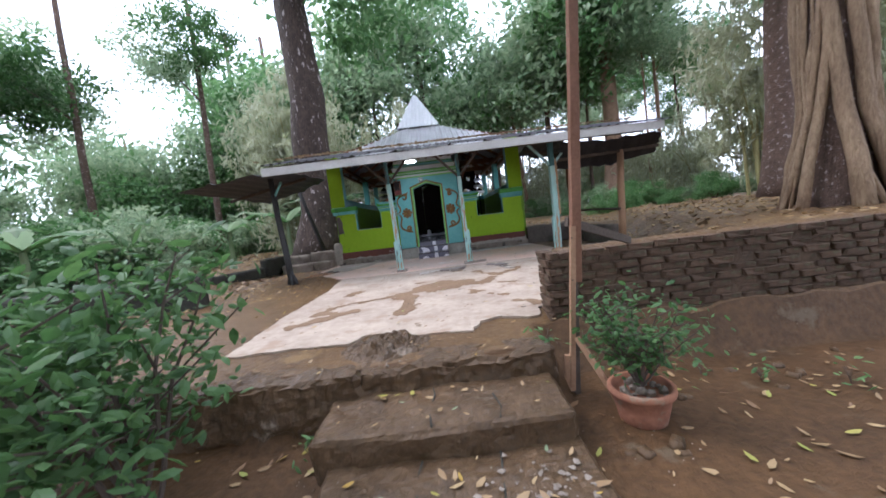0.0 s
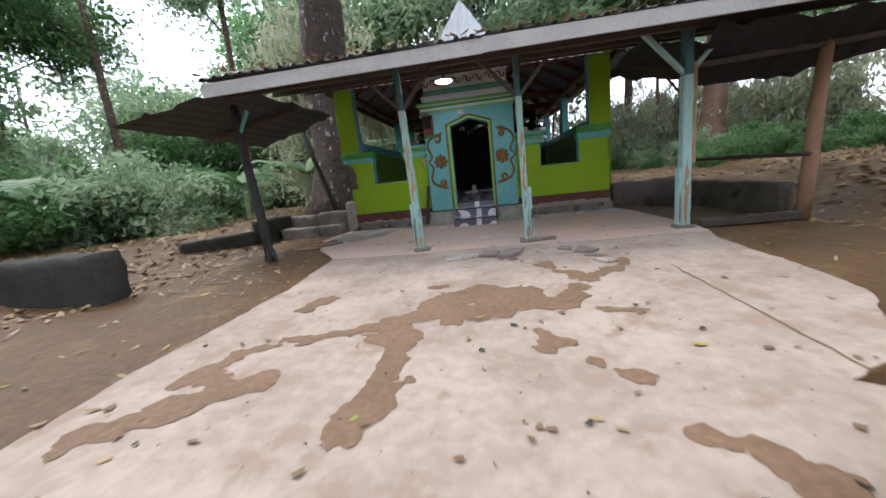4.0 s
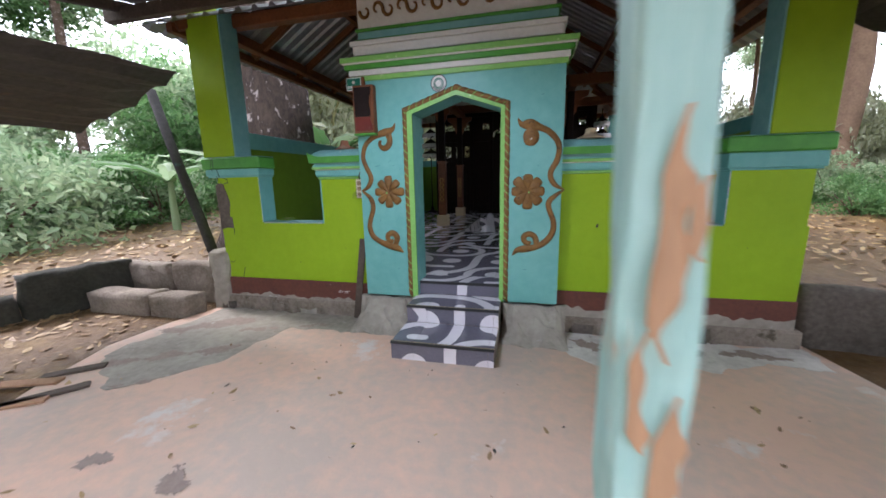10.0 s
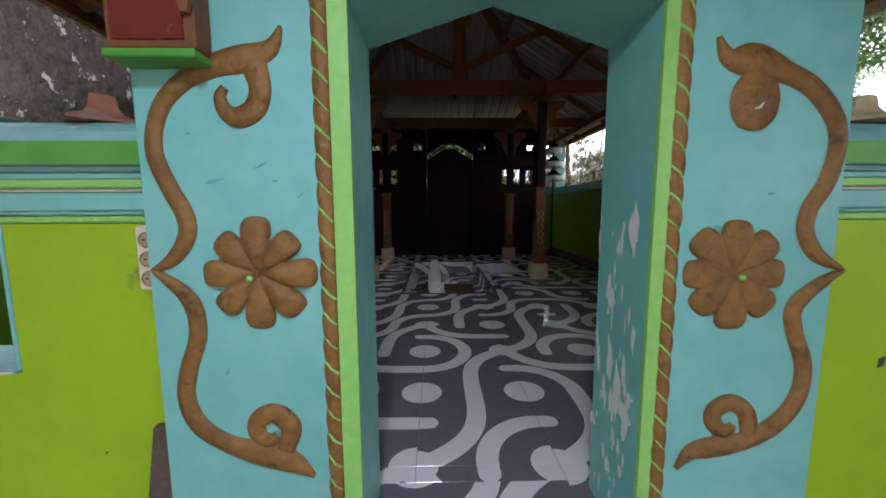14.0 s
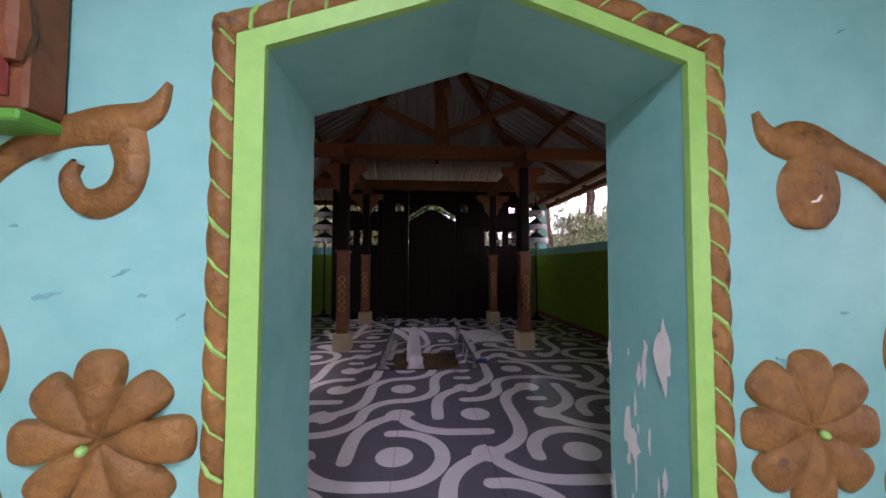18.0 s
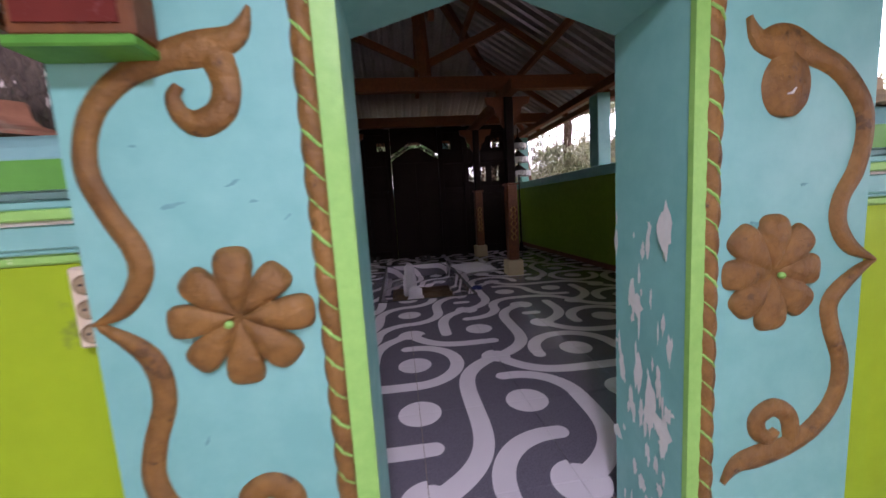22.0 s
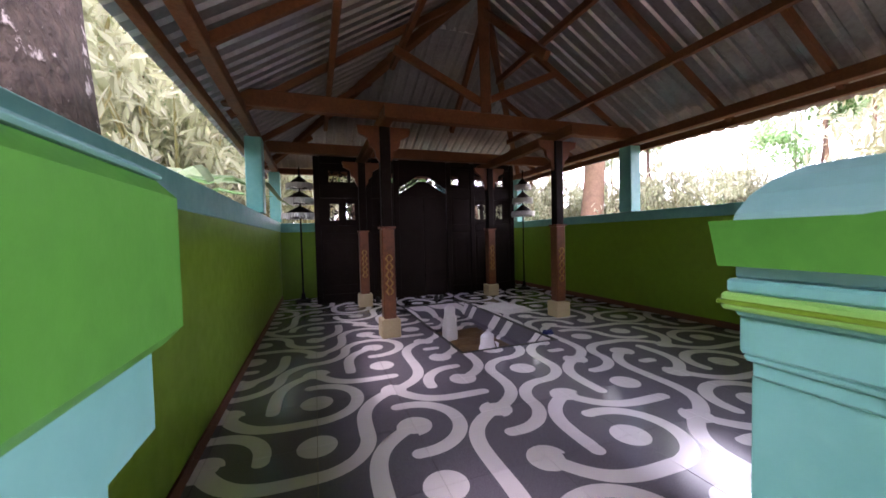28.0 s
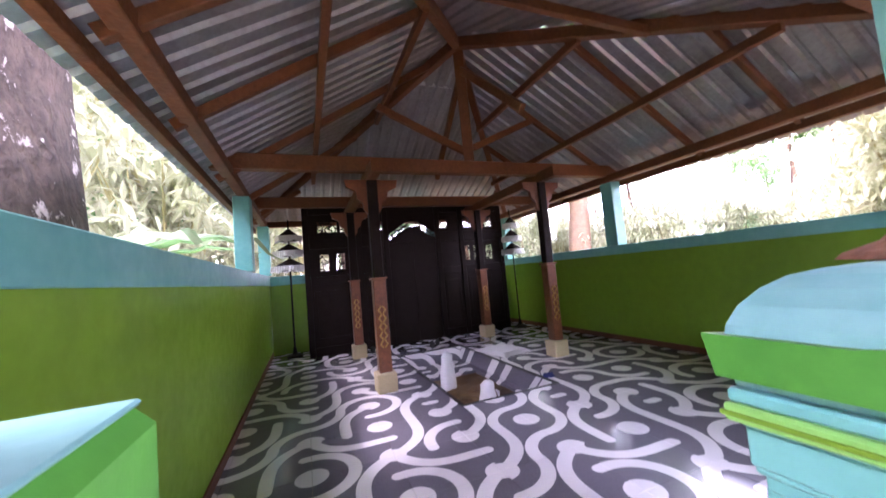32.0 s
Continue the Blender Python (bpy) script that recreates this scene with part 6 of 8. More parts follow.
# damp stains and a broken crack on the porch floor
STAIN = mat("damp_floor_stain", (0.33, 0.255, 0.215), (0.24, 0.18, 0.15), 0.7, 20, 2.0, 0.2)
MUDDY = [(-1.42, 8.82, -1.18, 8.80, 0.02), (-1.7, 8.70, -1.6, 8.76, 0.035), (-1.12, 8.72, -1.05, 8.70, 0.04), (-1.2, 8.90, -1.15, 8.88, 0.03), (-1.62, 8.92, -1.5, 8.94, 0.02), (-0.55, 8.36, -0.60, 8.12, 0.012), (-0.52, 8.64, -0.55, 8.36, 0.006), (-0.62, 8.10, -0.95, 8.0, 0.015),
                   (-2.6, 9.2, -2.2, 9.5, 0.05), (-2.9, 9.6, -2.0, 10.1, 0.08), (-2.2, 10.5, -1.4, 10.75, 0.06), (-3.0, 10.3, -2.4, 10.7, 0.12), (1.1, 10.8, 2.9, 10.85, 0.05), (-0.2, 7.95, 0.3, 7.8, 0.02), (2.2, 8.3, 2.5, 8.35, 0.015)]
bm = B()
vid = {}
for i in range(int(-3.2 / cell), int(3.0 / cell)):
    for j in range(int(7.75 / cell), int(10.95 / cell)):
        if mud_depth((i + 0.5) * cell, (j + 0.5) * cell) > 0.03:
            bm.faces.new((mv(i, j), mv(i + 1, j), mv(i + 1, j + 1), mv(i, j + 1)))
for v in bm.verts:
    v.co.z = 0.0085
setting("floor_stain", bm, STAIN, "damp dark stains on the porch floor")

# dark specks: mud splashes, leaf rot and crumbs over the slab and the porch floor
rnd = random.Random(314)
for nm, mt, n, lab in (("slab_specks", MUD, 330, "small mud splashes on the slab"), ("slab_specks", DARKSTONE, 130, "dark rotted leaf specks on the slab")):
    bm = B()
    for k in range(n):
        x, y = rnd.uniform(-1.9, 2.6), 3.1 + 7.4 * rnd.random() ** 1.3
        if y > 7.7 and mt is MUD and rnd.random() < 0.6:
            continue
        if x > 1.3 + 0.9 * (y - 3.4) or (abs(x) < 0.6 and y > 10.1):
            continue
        r = 0.006 + 0.03 * rnd.random() ** 3
        m = rnd.uniform(0.35, 1.0)
        w = rnd.uniform(0, 6.28)
        o = []
        for i in range(9):
            a = 0.698 * i
            q = r * rnd.uniform(0.55, 1.25)
            u, v = q * math.cos(a), m * q * math.sin(a)
            o.append(bm.verts.new((x + u * math.cos(w) - v * math.sin(w), y + u * math.sin(w) + v * math.cos(w), 0.0125 + 0.001 * rnd.random())))
        bm.faces.new(o)
    tagged(part(nm, bm, mt, None, lab), lab, "dirt", "", "stuff")

# long joint in the slab
bm = B()
prev = None
for k in range(40):
    f = k / 39
    x, y = 2.06 - 0.06 * f + 0.02 * noise.noise((k * 0.4, 0, 0)), 6.2 - 2.3 * f
    w = 0.008 + 0.006 * noise.noise((k * 0.9, 3, 0))
    row = (bm.verts.new((x - w, y, 0.004)), bm.verts.new((x + w, y, 0.004)))
    if prev:
        bm.faces.new((prev[0], prev[1], row[1], row[0]))
    prev = row
setting("slab_crack", bm, MUD, "long open joint along the slab")


SHARD = mat("grey_cement_shard", (0.28, 0.235, 0.20), (0.19, 0.155, 0.13), 0.9, 30, 3, 0.4)
PLASTER = mat("pale_crumbled_plaster", (0.47, 0.41, 0.35), (0.36, 0.30, 0.245), 0.9, 30, 8, 0.6, mix=0.8, dirt=(0.30, 0.22, 0.155), dirt_at=0.56, dirt_scale=9)


def broken_slab(outline, h, tilt, mat_, label, seed):
    """A flat angular piece lying on the yard; its edges ragged, one side lifted."""
    cx = sum(p[0] for p in outline) / len(outline)
    cy = sum(p[1] for p in outline) / len(outline)
    t = thing("slab_shard", label, "rubble", (cx, cy, 0.003), 0, "broken slab pieces in the yard")
    o = []
    for (x0, y0), (x1, y1) in zip(outline, outline[1:] + outline[:1]):
        for k in range(4):
            f = k / 4
            j = 0.07 if mat_ is PLASTER else 0.0 if k == 0 else 0.016
            o.append((x0 + (x1 - x0) * f - cx + j * noise.noise((x0 * 9, k * 3.3, seed)), y0 + (y1 - y0) * f - cy + j * noise.noise((y0 * 9, k * 3.3, seed + 4))))
    bm = B()
    plate(bm, o, 0.0, h)
    for v in bm.verts:
        if v.co.z > h / 2:
            v.co.z += tilt * (v.co.x * 0.6 - v.co.y) + 0.003 * noise.noise(v.co * 14)
    part("slab", bm, mat_, t)


broken_slab([(-0.26, 6.96), (-0.02, 7.04), (0.16, 7.14), (0.17, 7.30), (-0.02, 7.36), (-0.19, 7.42), (-0.24, 7.2)], 0.010, 0.0, PLASTER, "pale crumbled plaster patch on the yard", 1)
broken_slab([(0.17, 7.13), (0.38, 7.05), (0.45, 7.32), (0.22, 7.39)], 0.030, 0.02, SHARD, "broken grey cement slab piece on the yard", 2)
broken_slab([(0.40, 6.97), (0.56, 6.92), (0.70, 7.10), (0.76, 7.35), (0.53, 7.37)], 0.045, 0.04, SHARD, "tilted dark grey cement slab piece on the yard", 3)
broken_slab([(1.33, 7.00), (1.50, 6.90), (1.63, 7.03), (1.50, 7.32), (1.40, 7.2)], 0.022, 0.02, SHARD, "broken grey cement slab piece on the yard", 4)
broken_slab([(1.18, 7.25), (1.34, 7.12), (1.38, 7.3), (1.25, 7.42)], 0.015, 0.0, SHARD, "small broken cement piece on the yard", 5)
broken_slab([(1.44, 6.58), (1.52, 6.42), (1.67, 6.47), (1.55, 6.64)], 0.018, 0.02, PLASTER, "small pale cement piece lying in mud", 6)
broken_slab([(1.40, 6.82), (1.52, 6.72), (1.60, 6.76), (1.48, 6.88)], 0.012, 0.0, SHARD, "small broken cement piece on the yard", 7)
# pebbles and crumbs of earth on the steps and the yard's edge
rnd = random.Random(44)
bm = B()
for k in range(360):
    x = rnd.uniform(-2.2, 1.9)
    y = rnd.uniform(0.6, 2.9)
    z = -0.215 if 1.75 < y < 2.3 and -0.7 < x < 0.98 else -0.405 if 0.95 < y < 1.7 and -0.62 < x < 1.0 else max(ground_height(x, y), -0.03 if y > 2.36 and x < 1.0 else -9)
    r = rnd.uniform(0.002, 0.008) * (1 + (rnd.random() < 0.05) * 1.2)
    if k < 110:
        x, y, z = rnd.gauss(-0.32, 0.16), rnd.uniform(2.36, 2.72), -0.03
    bmesh.ops.create_icosphere(bm, subdivisions=1, radius=r, matrix=Matrix.Translation((x, y, z + r * 0.3)) @ Matrix.Rotation(rnd.uniform(0, 6), 4, "Z") @ Matrix.Diagonal((1, rnd.uniform(0.6, 1), rnd.uniform(0.4, 0.8), 1)))
tagged(part("pebbles", bm, CEMENT, None, "small pebbles and crumbs on the steps"), "small pebbles and crumbs on the steps", "pebbles", "", "stuff")
for k, (x, y, a) in enumerate(((-2.95, 8.95, 35), (-2.78, 9.15, 50), (-3.1, 9.25, 20), (-2.95, 9.5, 40), (-3.2, 9.0, 60))):
    pl = thing("broken_plank", "short weathered broken plank on the ground", "plank", (x, y, 0.005), a, "broken planks")
    bm = B()
    box(bm, -0.28, 0.28 - 0.05 * k, -0.045, 0.045, 0.0, 0.022, 0.004)
    part("board", bm, GREYWOOD if k % 2 else RAWWOOD, pl)
brick = thing("loose_block", "loose muddy cement block beside the porch post", "block", (1.13, 7.94, 0.004), 6)
rough_block("block", brick, CEMENT, -0.14, 0.16, -0.05, 0.05, 0.0, 0.05, 0.006, "", 3, 0.06)

# rough stones showing along the foot of the front wall
rnd = random.Random(23)
for s_, wl in ((-1, wall_w), (1, wall_e)):
    x = 1.12
    k = 0
    while x < 3.02:
        L = rnd.uniform(0.07, 0.36)
        a, b = sorted((s_ * x, s_ * min(3.06, x + L)))
        rough_block("footing_stone", wl, (CEMENT, CEMENT, APRON, CEMENT, RETAIN)[rnd.randrange(5)], a, b, 11.035 + rnd.uniform(-0.035, 0.02), 11.10, -0.06, rnd.uniform(0.05, 0.18), 0.03, "", k + 50, 0.10, True)
        x += L - 0.012
        k += 1

# low walls
lw = tagged(new("retaining_wall_east"), "low smooth cement retaining wall beside the porch", kind="structure")


def wall_run(parent, material, a, b, h, th, seed, name="wall_panel", z0=-0.2):
    d = Vector((b[0] - a[0], b[1] - a[1], 0))
    ob = rough_block(name, parent, material, 0, d.length, -th / 2, th / 2, z0, h, 0.034, "", seed, 0.09, True)
    ob.matrix_basis = pose(a[0], a[1], 0, 0, 0, math.degrees(math.atan2(d.y, d.x)))
    return ob


wall_run(lw, RETAIN, (3.10, 11.28), (4.62, 11.05), 0.56, 0.18, 1)
wall_run(lw, RETAIN, (4.58, 11.02), (4.72, 8.48), 0.48, 0.18, 2)
ww = tagged(new("block_wall_west"), "rough cement block wall with a lower bench row", kind="structure")
for xa, xb, h, k in ((-3.12, -4.05, 0.53, 0), (-4.04, -5.15, 0.50, 1)):
    rough_block("wall_panel", ww, CEMENT, xb, xa, 11.22, 11.42, -0.1, h, 0.03, "", k, 0.07, True)
for xa, xb, k in ((-3.22, -3.78, 20), (-3.79, -4.75, 21)):
    rough_block("bench_block", ww, CEMENT, xb, xa, 10.66 - 0.02 * (k - 20), 10.98, -0.1, 0.235, 0.022, "", k, 0.06, True)
mw = tagged(new("mossy_wall"), "low dark moss-covered stone wall", kind="structure")
wall_run(mw, DARKSTONE, (-4.85, 11.3), (-5.1, 10.2), 0.55, 0.24, 31)
wall_run(mw, DARKSTONE, (-5.1, 10.2), (-5.9, 8.9), 0.32, 0.28, 32)
mw2 = tagged(new("mossy_yard_wall"), "thick black mossy wall at the yard's edge", kind="structure")
wall_run(mw2, DARKSTONE, (-4.35, 6.35), (-9.5, 5.9), 0.60, 0.42, 33)

# lying timber and rails beside the porch
lt = thing("lying_beam", "grey timber beam lying on the ground", "beam", (3.30, 8.06, 0.0), 1)
bm = B()
bar(bm, (0, 0, 0.045), (1.30, 0, 0.055), 0.10, 0.11)
part("beam", bm, GREYWOOD, lt)


def forked_post(x, y, z0, h, material, label, lean=(0, 0), r=0.075, fork=True):
    t = thing("rough_post", label, "post", (x, y, z0), 0, "rough porch posts")
    bm = B()
    limb(bm, [(0, 0, 0, r * 1.1), (lean[0] * .3 + 0.01, lean[1] * .3, h * .3, r), (lean[0] * .65 - 0.01, lean[1] * .65, h * .65, r * .95), (lean[0], lean[1], h, r * .9)], 10, 0.06, int(x * 10))
    part("shaft", bm, material, t, "", True)
    if fork:
        for s in (-1, 1):
            bm = B()
            limb(bm, [(lean[0] * .75, lean[1] * .75, h * .78, 0.03), (lean[0] + s * 0.4, lean[1], h + 0.02, 0.028)], 6)
            part("brace", bm, material, t)
    return t


DARKPOLE = mat("blackened_timber", (0.055, 0.05, 0.046), (0.028, 0.027, 0.026), 0.85, 24, 2, 0.6, dirt=(0.05, 0.10, 0.10), dirt_at=0.62, dirt_scale=2)
forked_post(4.78, 11.55, 0.45, 2.25, WOOD, "brown timber post with forked braces")
forked_post(4.70, 8.22, -0.1, 2.36, RAWWOOD, "raw tan round timber post", (0.12, 0), 0.085, False)
forked_post(-3.42, 8.12, -0.08, 2.62, DARKPOLE, "dark leaning split timber post", (-0.18, 0.1), 0.07, False)
for ob in [o for o in bpy.data.objects if o.name.startswith("rough_post") and abs(o.location.x + 3.42) < 0.01]:
    for k, (dx, dy) in enumerate(((0.16, -0.05), (0.05, -0.13), (-0.12, 0.04))):
        bm = B()
        limb(bm, [(0.0, 0.0, 0.42 - 0.06 * k, 0.035), (dx * 0.7, dy * 0.7, 0.14, 0.04), (dx, dy, -0.03, 0.018)], 6, 0.1, k)
        part("split_foot", bm, DARKPOLE, ob, "split splayed foot")
    bm = B()
    bar(bm, (-0.12, 0.06, 2.2), (0.10, 0.0, 2.50), 0.035, 0.05)
    part("brace", bm, TURQ_DIM, ob, "short turquoise brace")
forked_post(-3.62, 11.62, 0.25, 2.55, DARKPOLE, "dark leaning timber pole behind the block wall", (-0.62, -0.1), 0.065, False)
rail = thing("rail_pole", "thin grey pole rail between the posts", "rail", (4.78, 11.52, 0.0))
bm = B()
limb(bm, [(0, 0, 0.88, 0.035), (-0.06, -1.6, 0.88, 0.033), (-0.14, -3.42, 0.86, 0.03)], 8, 0.05)
part("pole", bm, GREYWOOD, rail)

# sheet canopies on both sides


def sagging(name, label, p, material, nu=14, nv=10, sag=0.12, curl=0.0, seed=0):
    """A sheet between four corners, ribbed, sagging, its edges torn."""
    t = thing(name, label, "canopy")
    bm = B()
    p = [Vector(q) for q in p]
    rows_ = []
    for j in range(nv + 1):
        row = []
        for i in range(nu + 1):
            u, v = i / nu, j / nv
            q = (p[0] * (1 - u) + p[1] * u) * (1 - v) + (p[3] * (1 - u) + p[2] * u) * v
            q = q + Vector((0, 0, -sag * 4 * u * (1 - u) * (0.4 + 0.6 * v) - curl * v * v + 0.02 * (i % 2)))
            if i in (0, nu) or j in (0, nv):
                q += noise.noise_vector(q * 3 + Vector((seed, 0, 0))) * 0.09
            row.append(bm.verts.new(q))
        rows_.append(row)
    for r0, r1 in zip(rows_, rows_[1:]):
        for i in range(nu):
            bm.faces.new((r0[i], r0[i + 1], r1[i + 1], r1[i]))
    part("sheet", bm, material, t)
    bm = B()
    a, b = (p[0] + p[3]) / 2, (p[1] + p[2]) / 2
    bar(bm, a - Vector((0, 0, 0.06 + sag * .3)), b - Vector((0, 0, 0.06 + sag * .3)), 0.05, 0.07)
    part("batten", bm, GREYWOOD, t)
    return t


# dark sheet colours of the side canopies, grey and near black
OLDSHEET = mat("dull_grey_sheet", (0.085, 0.088, 0.10), (0.05, 0.052, 0.06), 0.65, 16, 1.2, 0.2, metal=0.15, dirt=(0.10, 0.08, 0.07), dirt_at=0.62)
BLACKSHEET = mat("dull_black_sheet", (0.035, 0.034, 0.038), (0.022, 0.021, 0.024), 0.8, 16, 1.2, 0.3)
sagging("sheet_canopy", "sagging dark grey sheet canopy beside the porch", ((-5.75, 8.05, 2.44), (-3.2, 7.55, 2.60), (-3.05, 10.93, 2.79), (-5.0, 11.1, 2.27)), OLDSHEET, sag=0.07)
sagging("sheet_canopy", "curled black sheet canopy under the porch eave", ((3.15, 7.55, 2.47), (5.45, 7.6, 2.47), (5.95, 8.7, 2.22), (3.40, 8.9, 2.08)), BLACKSHEET, sag=0.10, curl=0.05, seed=4)
sagging("sheet_canopy", "brown plank and sheet canopy beside the shrine", ((3.12, 9.6, 2.95), (4.9, 9.8, 2.72), (4.95, 11.9, 2.66), (3.15, 11.9, 2.98)), DARKPOLE, sag=0.03, seed=8)

# plaster broken off the west corner, cracks above it, a crumbled cement stub below
bm = B()
prism(bm, ragged([(-2.975, 1.00), (-2.87, 1.02), (-2.785, 1.02), (-2.785, 1.16), (-2.82, 1.165), (-2.815, 1.26), (-2.80, 1.34), (-2.83, 1.42), (-2.855, 1.50), (-2.86, 1.55), (-2.93, 1.56), (-2.965, 1.53), (-2.97, 1.2)], 0.012, 0.03), 11.092, 11.318)
setting("broken_corner", bm, RETAIN, "broken plaster corner showing grey-brown cement")
for pts in (((-2.86, 1.55), (-2.79, 1.565), (-2.80, 1.60), (-2.815, 1.62)), ((-2.93, 1.856), (-2.925, 1.78), (-2.93, 1.725)), ((-2.90, 1.72), (-2.87, 1.63)), ((-2.785, 1.02), (-2.79, 0.94)), ((-2.90, 0.60), (-2.86, 0.585), (-2.835, 0.61)), ((-2.74, 0.40), (-2.72, 0.46), (-2.70, 0.53))):
    bm = B()
    limb(bm, [(x, 11.099 if z < 1.62 else 11.071 if z < 1.723 else 11.054, z, 0.004) for x, z in pts], 5)
    part("crack", bm, BLACK, wall_w, "dark crack in the plaster")
rough_block("corner_stub", wall_w, APRON, -3.17, -2.935, 11.02, 11.30, -0.1, 0.74, 0.03, "crumbled cement stub at the corner", 77, 0.05)
for s_, x, z, r in ((1, 1.36, 1.09, 0.024), (1, 2.16, 0.74, 0.009), (1, 2.04, 0.47, 0.013), (1, 1.40, 1.23, 0.005), (1, 2.6, 0.9, 0.006), (-1, -1.30, 0.8, 0.006), (-1, -1.9, 0.62, 0.006)):
    bm = B()
    rnd = random.Random(int(x * 100))
    prism(bm, [(x + 0.45 * r * math.cos(a * 0.7) * rnd.uniform(0.5, 1.3) + 0.3 * r * math.sin(a * 0.7), z + r * math.sin(a * 0.7) * rnd.uniform(0.6, 1.2)) for a in range(9)], 11.0965, 11.102)
    part("chip", bm, DARKSTONE, wall_e if s_ > 0 else wall_w, "small dark chip in the paint")

# gate pole and prop near the steps
POLEWOOD = mat("red_brown_sawn_pole", (0.24, 0.115, 0.065), (0.16, 0.075, 0.042), 0.75, 40, 4, 0.4)
pole = thing("timber_pole", "tall squared red-brown timber pole with a nailed splice", "pole", (1.20, 2.45, -0.5))
bm = B()
bar(bm, (0.125, 0.0, 0.96), (0.47, 0.02, 5.6), 0.075, 0.07, (0, 1, 0))
part("shaft", bm, POLEWOOD, pole, "red-brown squared shaft")
bm = B()
bar(bm, (0.0, -0.045, 0.06), (0.115, -0.055, 1.42), 0.042, 0.035, (0, 1, 0))
part("splice", bm, RAWWOOD, pole, "nailed paler splice board")
bm = B()
bar(bm, (-0.045, -0.03, 0.02), (-0.012, -0.03, 0.36), 0.045, 0.04, (0, 1, 0))
part("splice", bm, RAWWOOD, pole, "short pale foot board")
bm = B()
bar(bm, (0.055, 0.01, 0.0), (0.115, 0.01, 0.97), 0.045, 0.05, (0, 1, 0))
part("splice", bm, GREYWOOD, pole, "dark damp foot post")
bm = B()
bar(bm, (0.06, -0.08, 0.52), (0.27, -0.33, 0.03), 0.035, 0.04)
part("prop", bm, RAWWOOD, pole, "slanting tan prop stick")
bm = B()
bar(bm, (0.11, 0.06, 1.46), (0.95, 0.66, 1.17), 0.03, 0.075)
part("cross_stick", bm, GREYWOOD, pole, "slanting weathered board resting on the wall")
for z in (0.55, 0.99, 1.33):
    bm = B()
    bmesh.ops.create_cone(bm, cap_ends=True, segments=8, radius1=0.006, radius2=0.006, depth=0.006, matrix=Matrix.Translation((0.0 + 0.085 * (z - 0.06) / 1.36 + 0.012, -0.068 - 0.006 * z, z)) @ Matrix.Rotation(math.pi / 2, 4, "X"))
    part("nail", bm, BLACK, pole, "rusty nail head")

pot = thing("flower_pot", "terracotta flower pot with a straggly shrub", "plant pot", (1.545, 1.98, -0.53))
bm = B()
lathe(bm, [(0.13, 0.0), (0.145, 0.01), (0.175, 0.14), (0.195, 0.25), (0.215, 0.252), (0.222, 0.27), (0.218, 0.30), (0.205, 0.306), (0.19, 0.30), (0.185, 0.25), (0.05, 0.245)], 32)
part("pot", bm, TERRACOTTA, pot, "stained terracotta pot", True)
rnd = random.Random(3)
for k in range(26):
    a, r = rnd.uniform(0, 6.28), rnd.uniform(0, 0.16)
    bm = B()
    bmesh.ops.create_icosphere(bm, subdivisions=1, radius=rnd.uniform(0.015, 0.035), matrix=Matrix.Translation((math.cos(a) * r, math.sin(a) * r, 0.265)))
    part("pebble", bm, CEMENT, pot)


def shrub(parent, seed, stems, height, spread, leaf, n, material, leaf_label, thick=0.012):
    """Forking stems with single leaves along them."""
    rnd = random.Random(seed)
    tips = []
    for k in range(stems):
        a = rnd.uniform(0, 6.28)
        lean = rnd.uniform(0.2, 1.0) * spread
        h = height * rnd.uniform(0.55, 1.0)
        pts = []
        for i in range(6):
            f = i / 5
            pts.append((math.cos(a) * lean * f ** 1.3 + rnd.uniform(-.02, .02) * height, math.sin(a) * lean * f ** 1.3 + rnd.uniform(-.02, .02) * height, h * f, thick * (1.05 - 0.8 * f)))
        bm = B()
        limb(bm, pts, 6)
        for j in range(4):
            b0 = pts[2 + j % 3]
            b = rnd.uniform(0, 6.28)
            L = height * rnd.uniform(0.15, 0.35)
            q = (b0[0] + math.cos(b) * L, b0[1] + math.sin(b) * L, b0[2] + L * rnd.uniform(0.2, 0.9), thick * 0.25)
            limb(bm, [(*b0[:3], thick * 0.45), q], 5)
            tips.append((b0, q))
        part("stem", bm, GREYWOOD, parent)
        tips.append((pts[2], pts[5]))
        tips.append((pts[3], pts[5]))
    vs, fs = [], []
    for i in range(n):
        p, q = tips[rnd.randrange(len(tips))]
        f = rnd.uniform(0.2, 1.08)
        c = Vector(p[:3]).lerp(Vector(q[:3]), f) + Vector((rnd.gauss(0, 1), rnd.gauss(0, 1), rnd.gauss(0, 1))) * leaf * 0.9
        e = Euler((rnd.gauss(0.2, 0.55), rnd.gauss(0, 0.55), rnd.uniform(0, 6.28))).to_matrix()
        s = leaf * rnd.uniform(0.55, 1.3)
        b = len(vs)
        for x, y, z in ((0, 0, 0), (0.3, -0.2, -0.03), (0.65, -0.19, -0.05), (1.0, 0, -0.14), (0.65, 0.19, -0.05), (0.3, 0.2, -0.03), (0.45, 0, 0.035)):
            vs.append(c + e @ (Vector((x, y, z)) * s))
        fs += [(b, b + 1, b + 6), (b + 1, b + 2, b + 6), (b + 2, b + 3, b + 6), (b + 3, b + 4, b + 6), (b + 4, b + 5, b + 6), (b + 5, b, b + 6)]
    me = bpy.data.meshes.new("leaves")
    me.from_pydata(vs, [], fs)
    me.materials.append(material)
    ob = new("leaves", me)
    ob.parent = parent
    return tagged(ob, leaf_label)


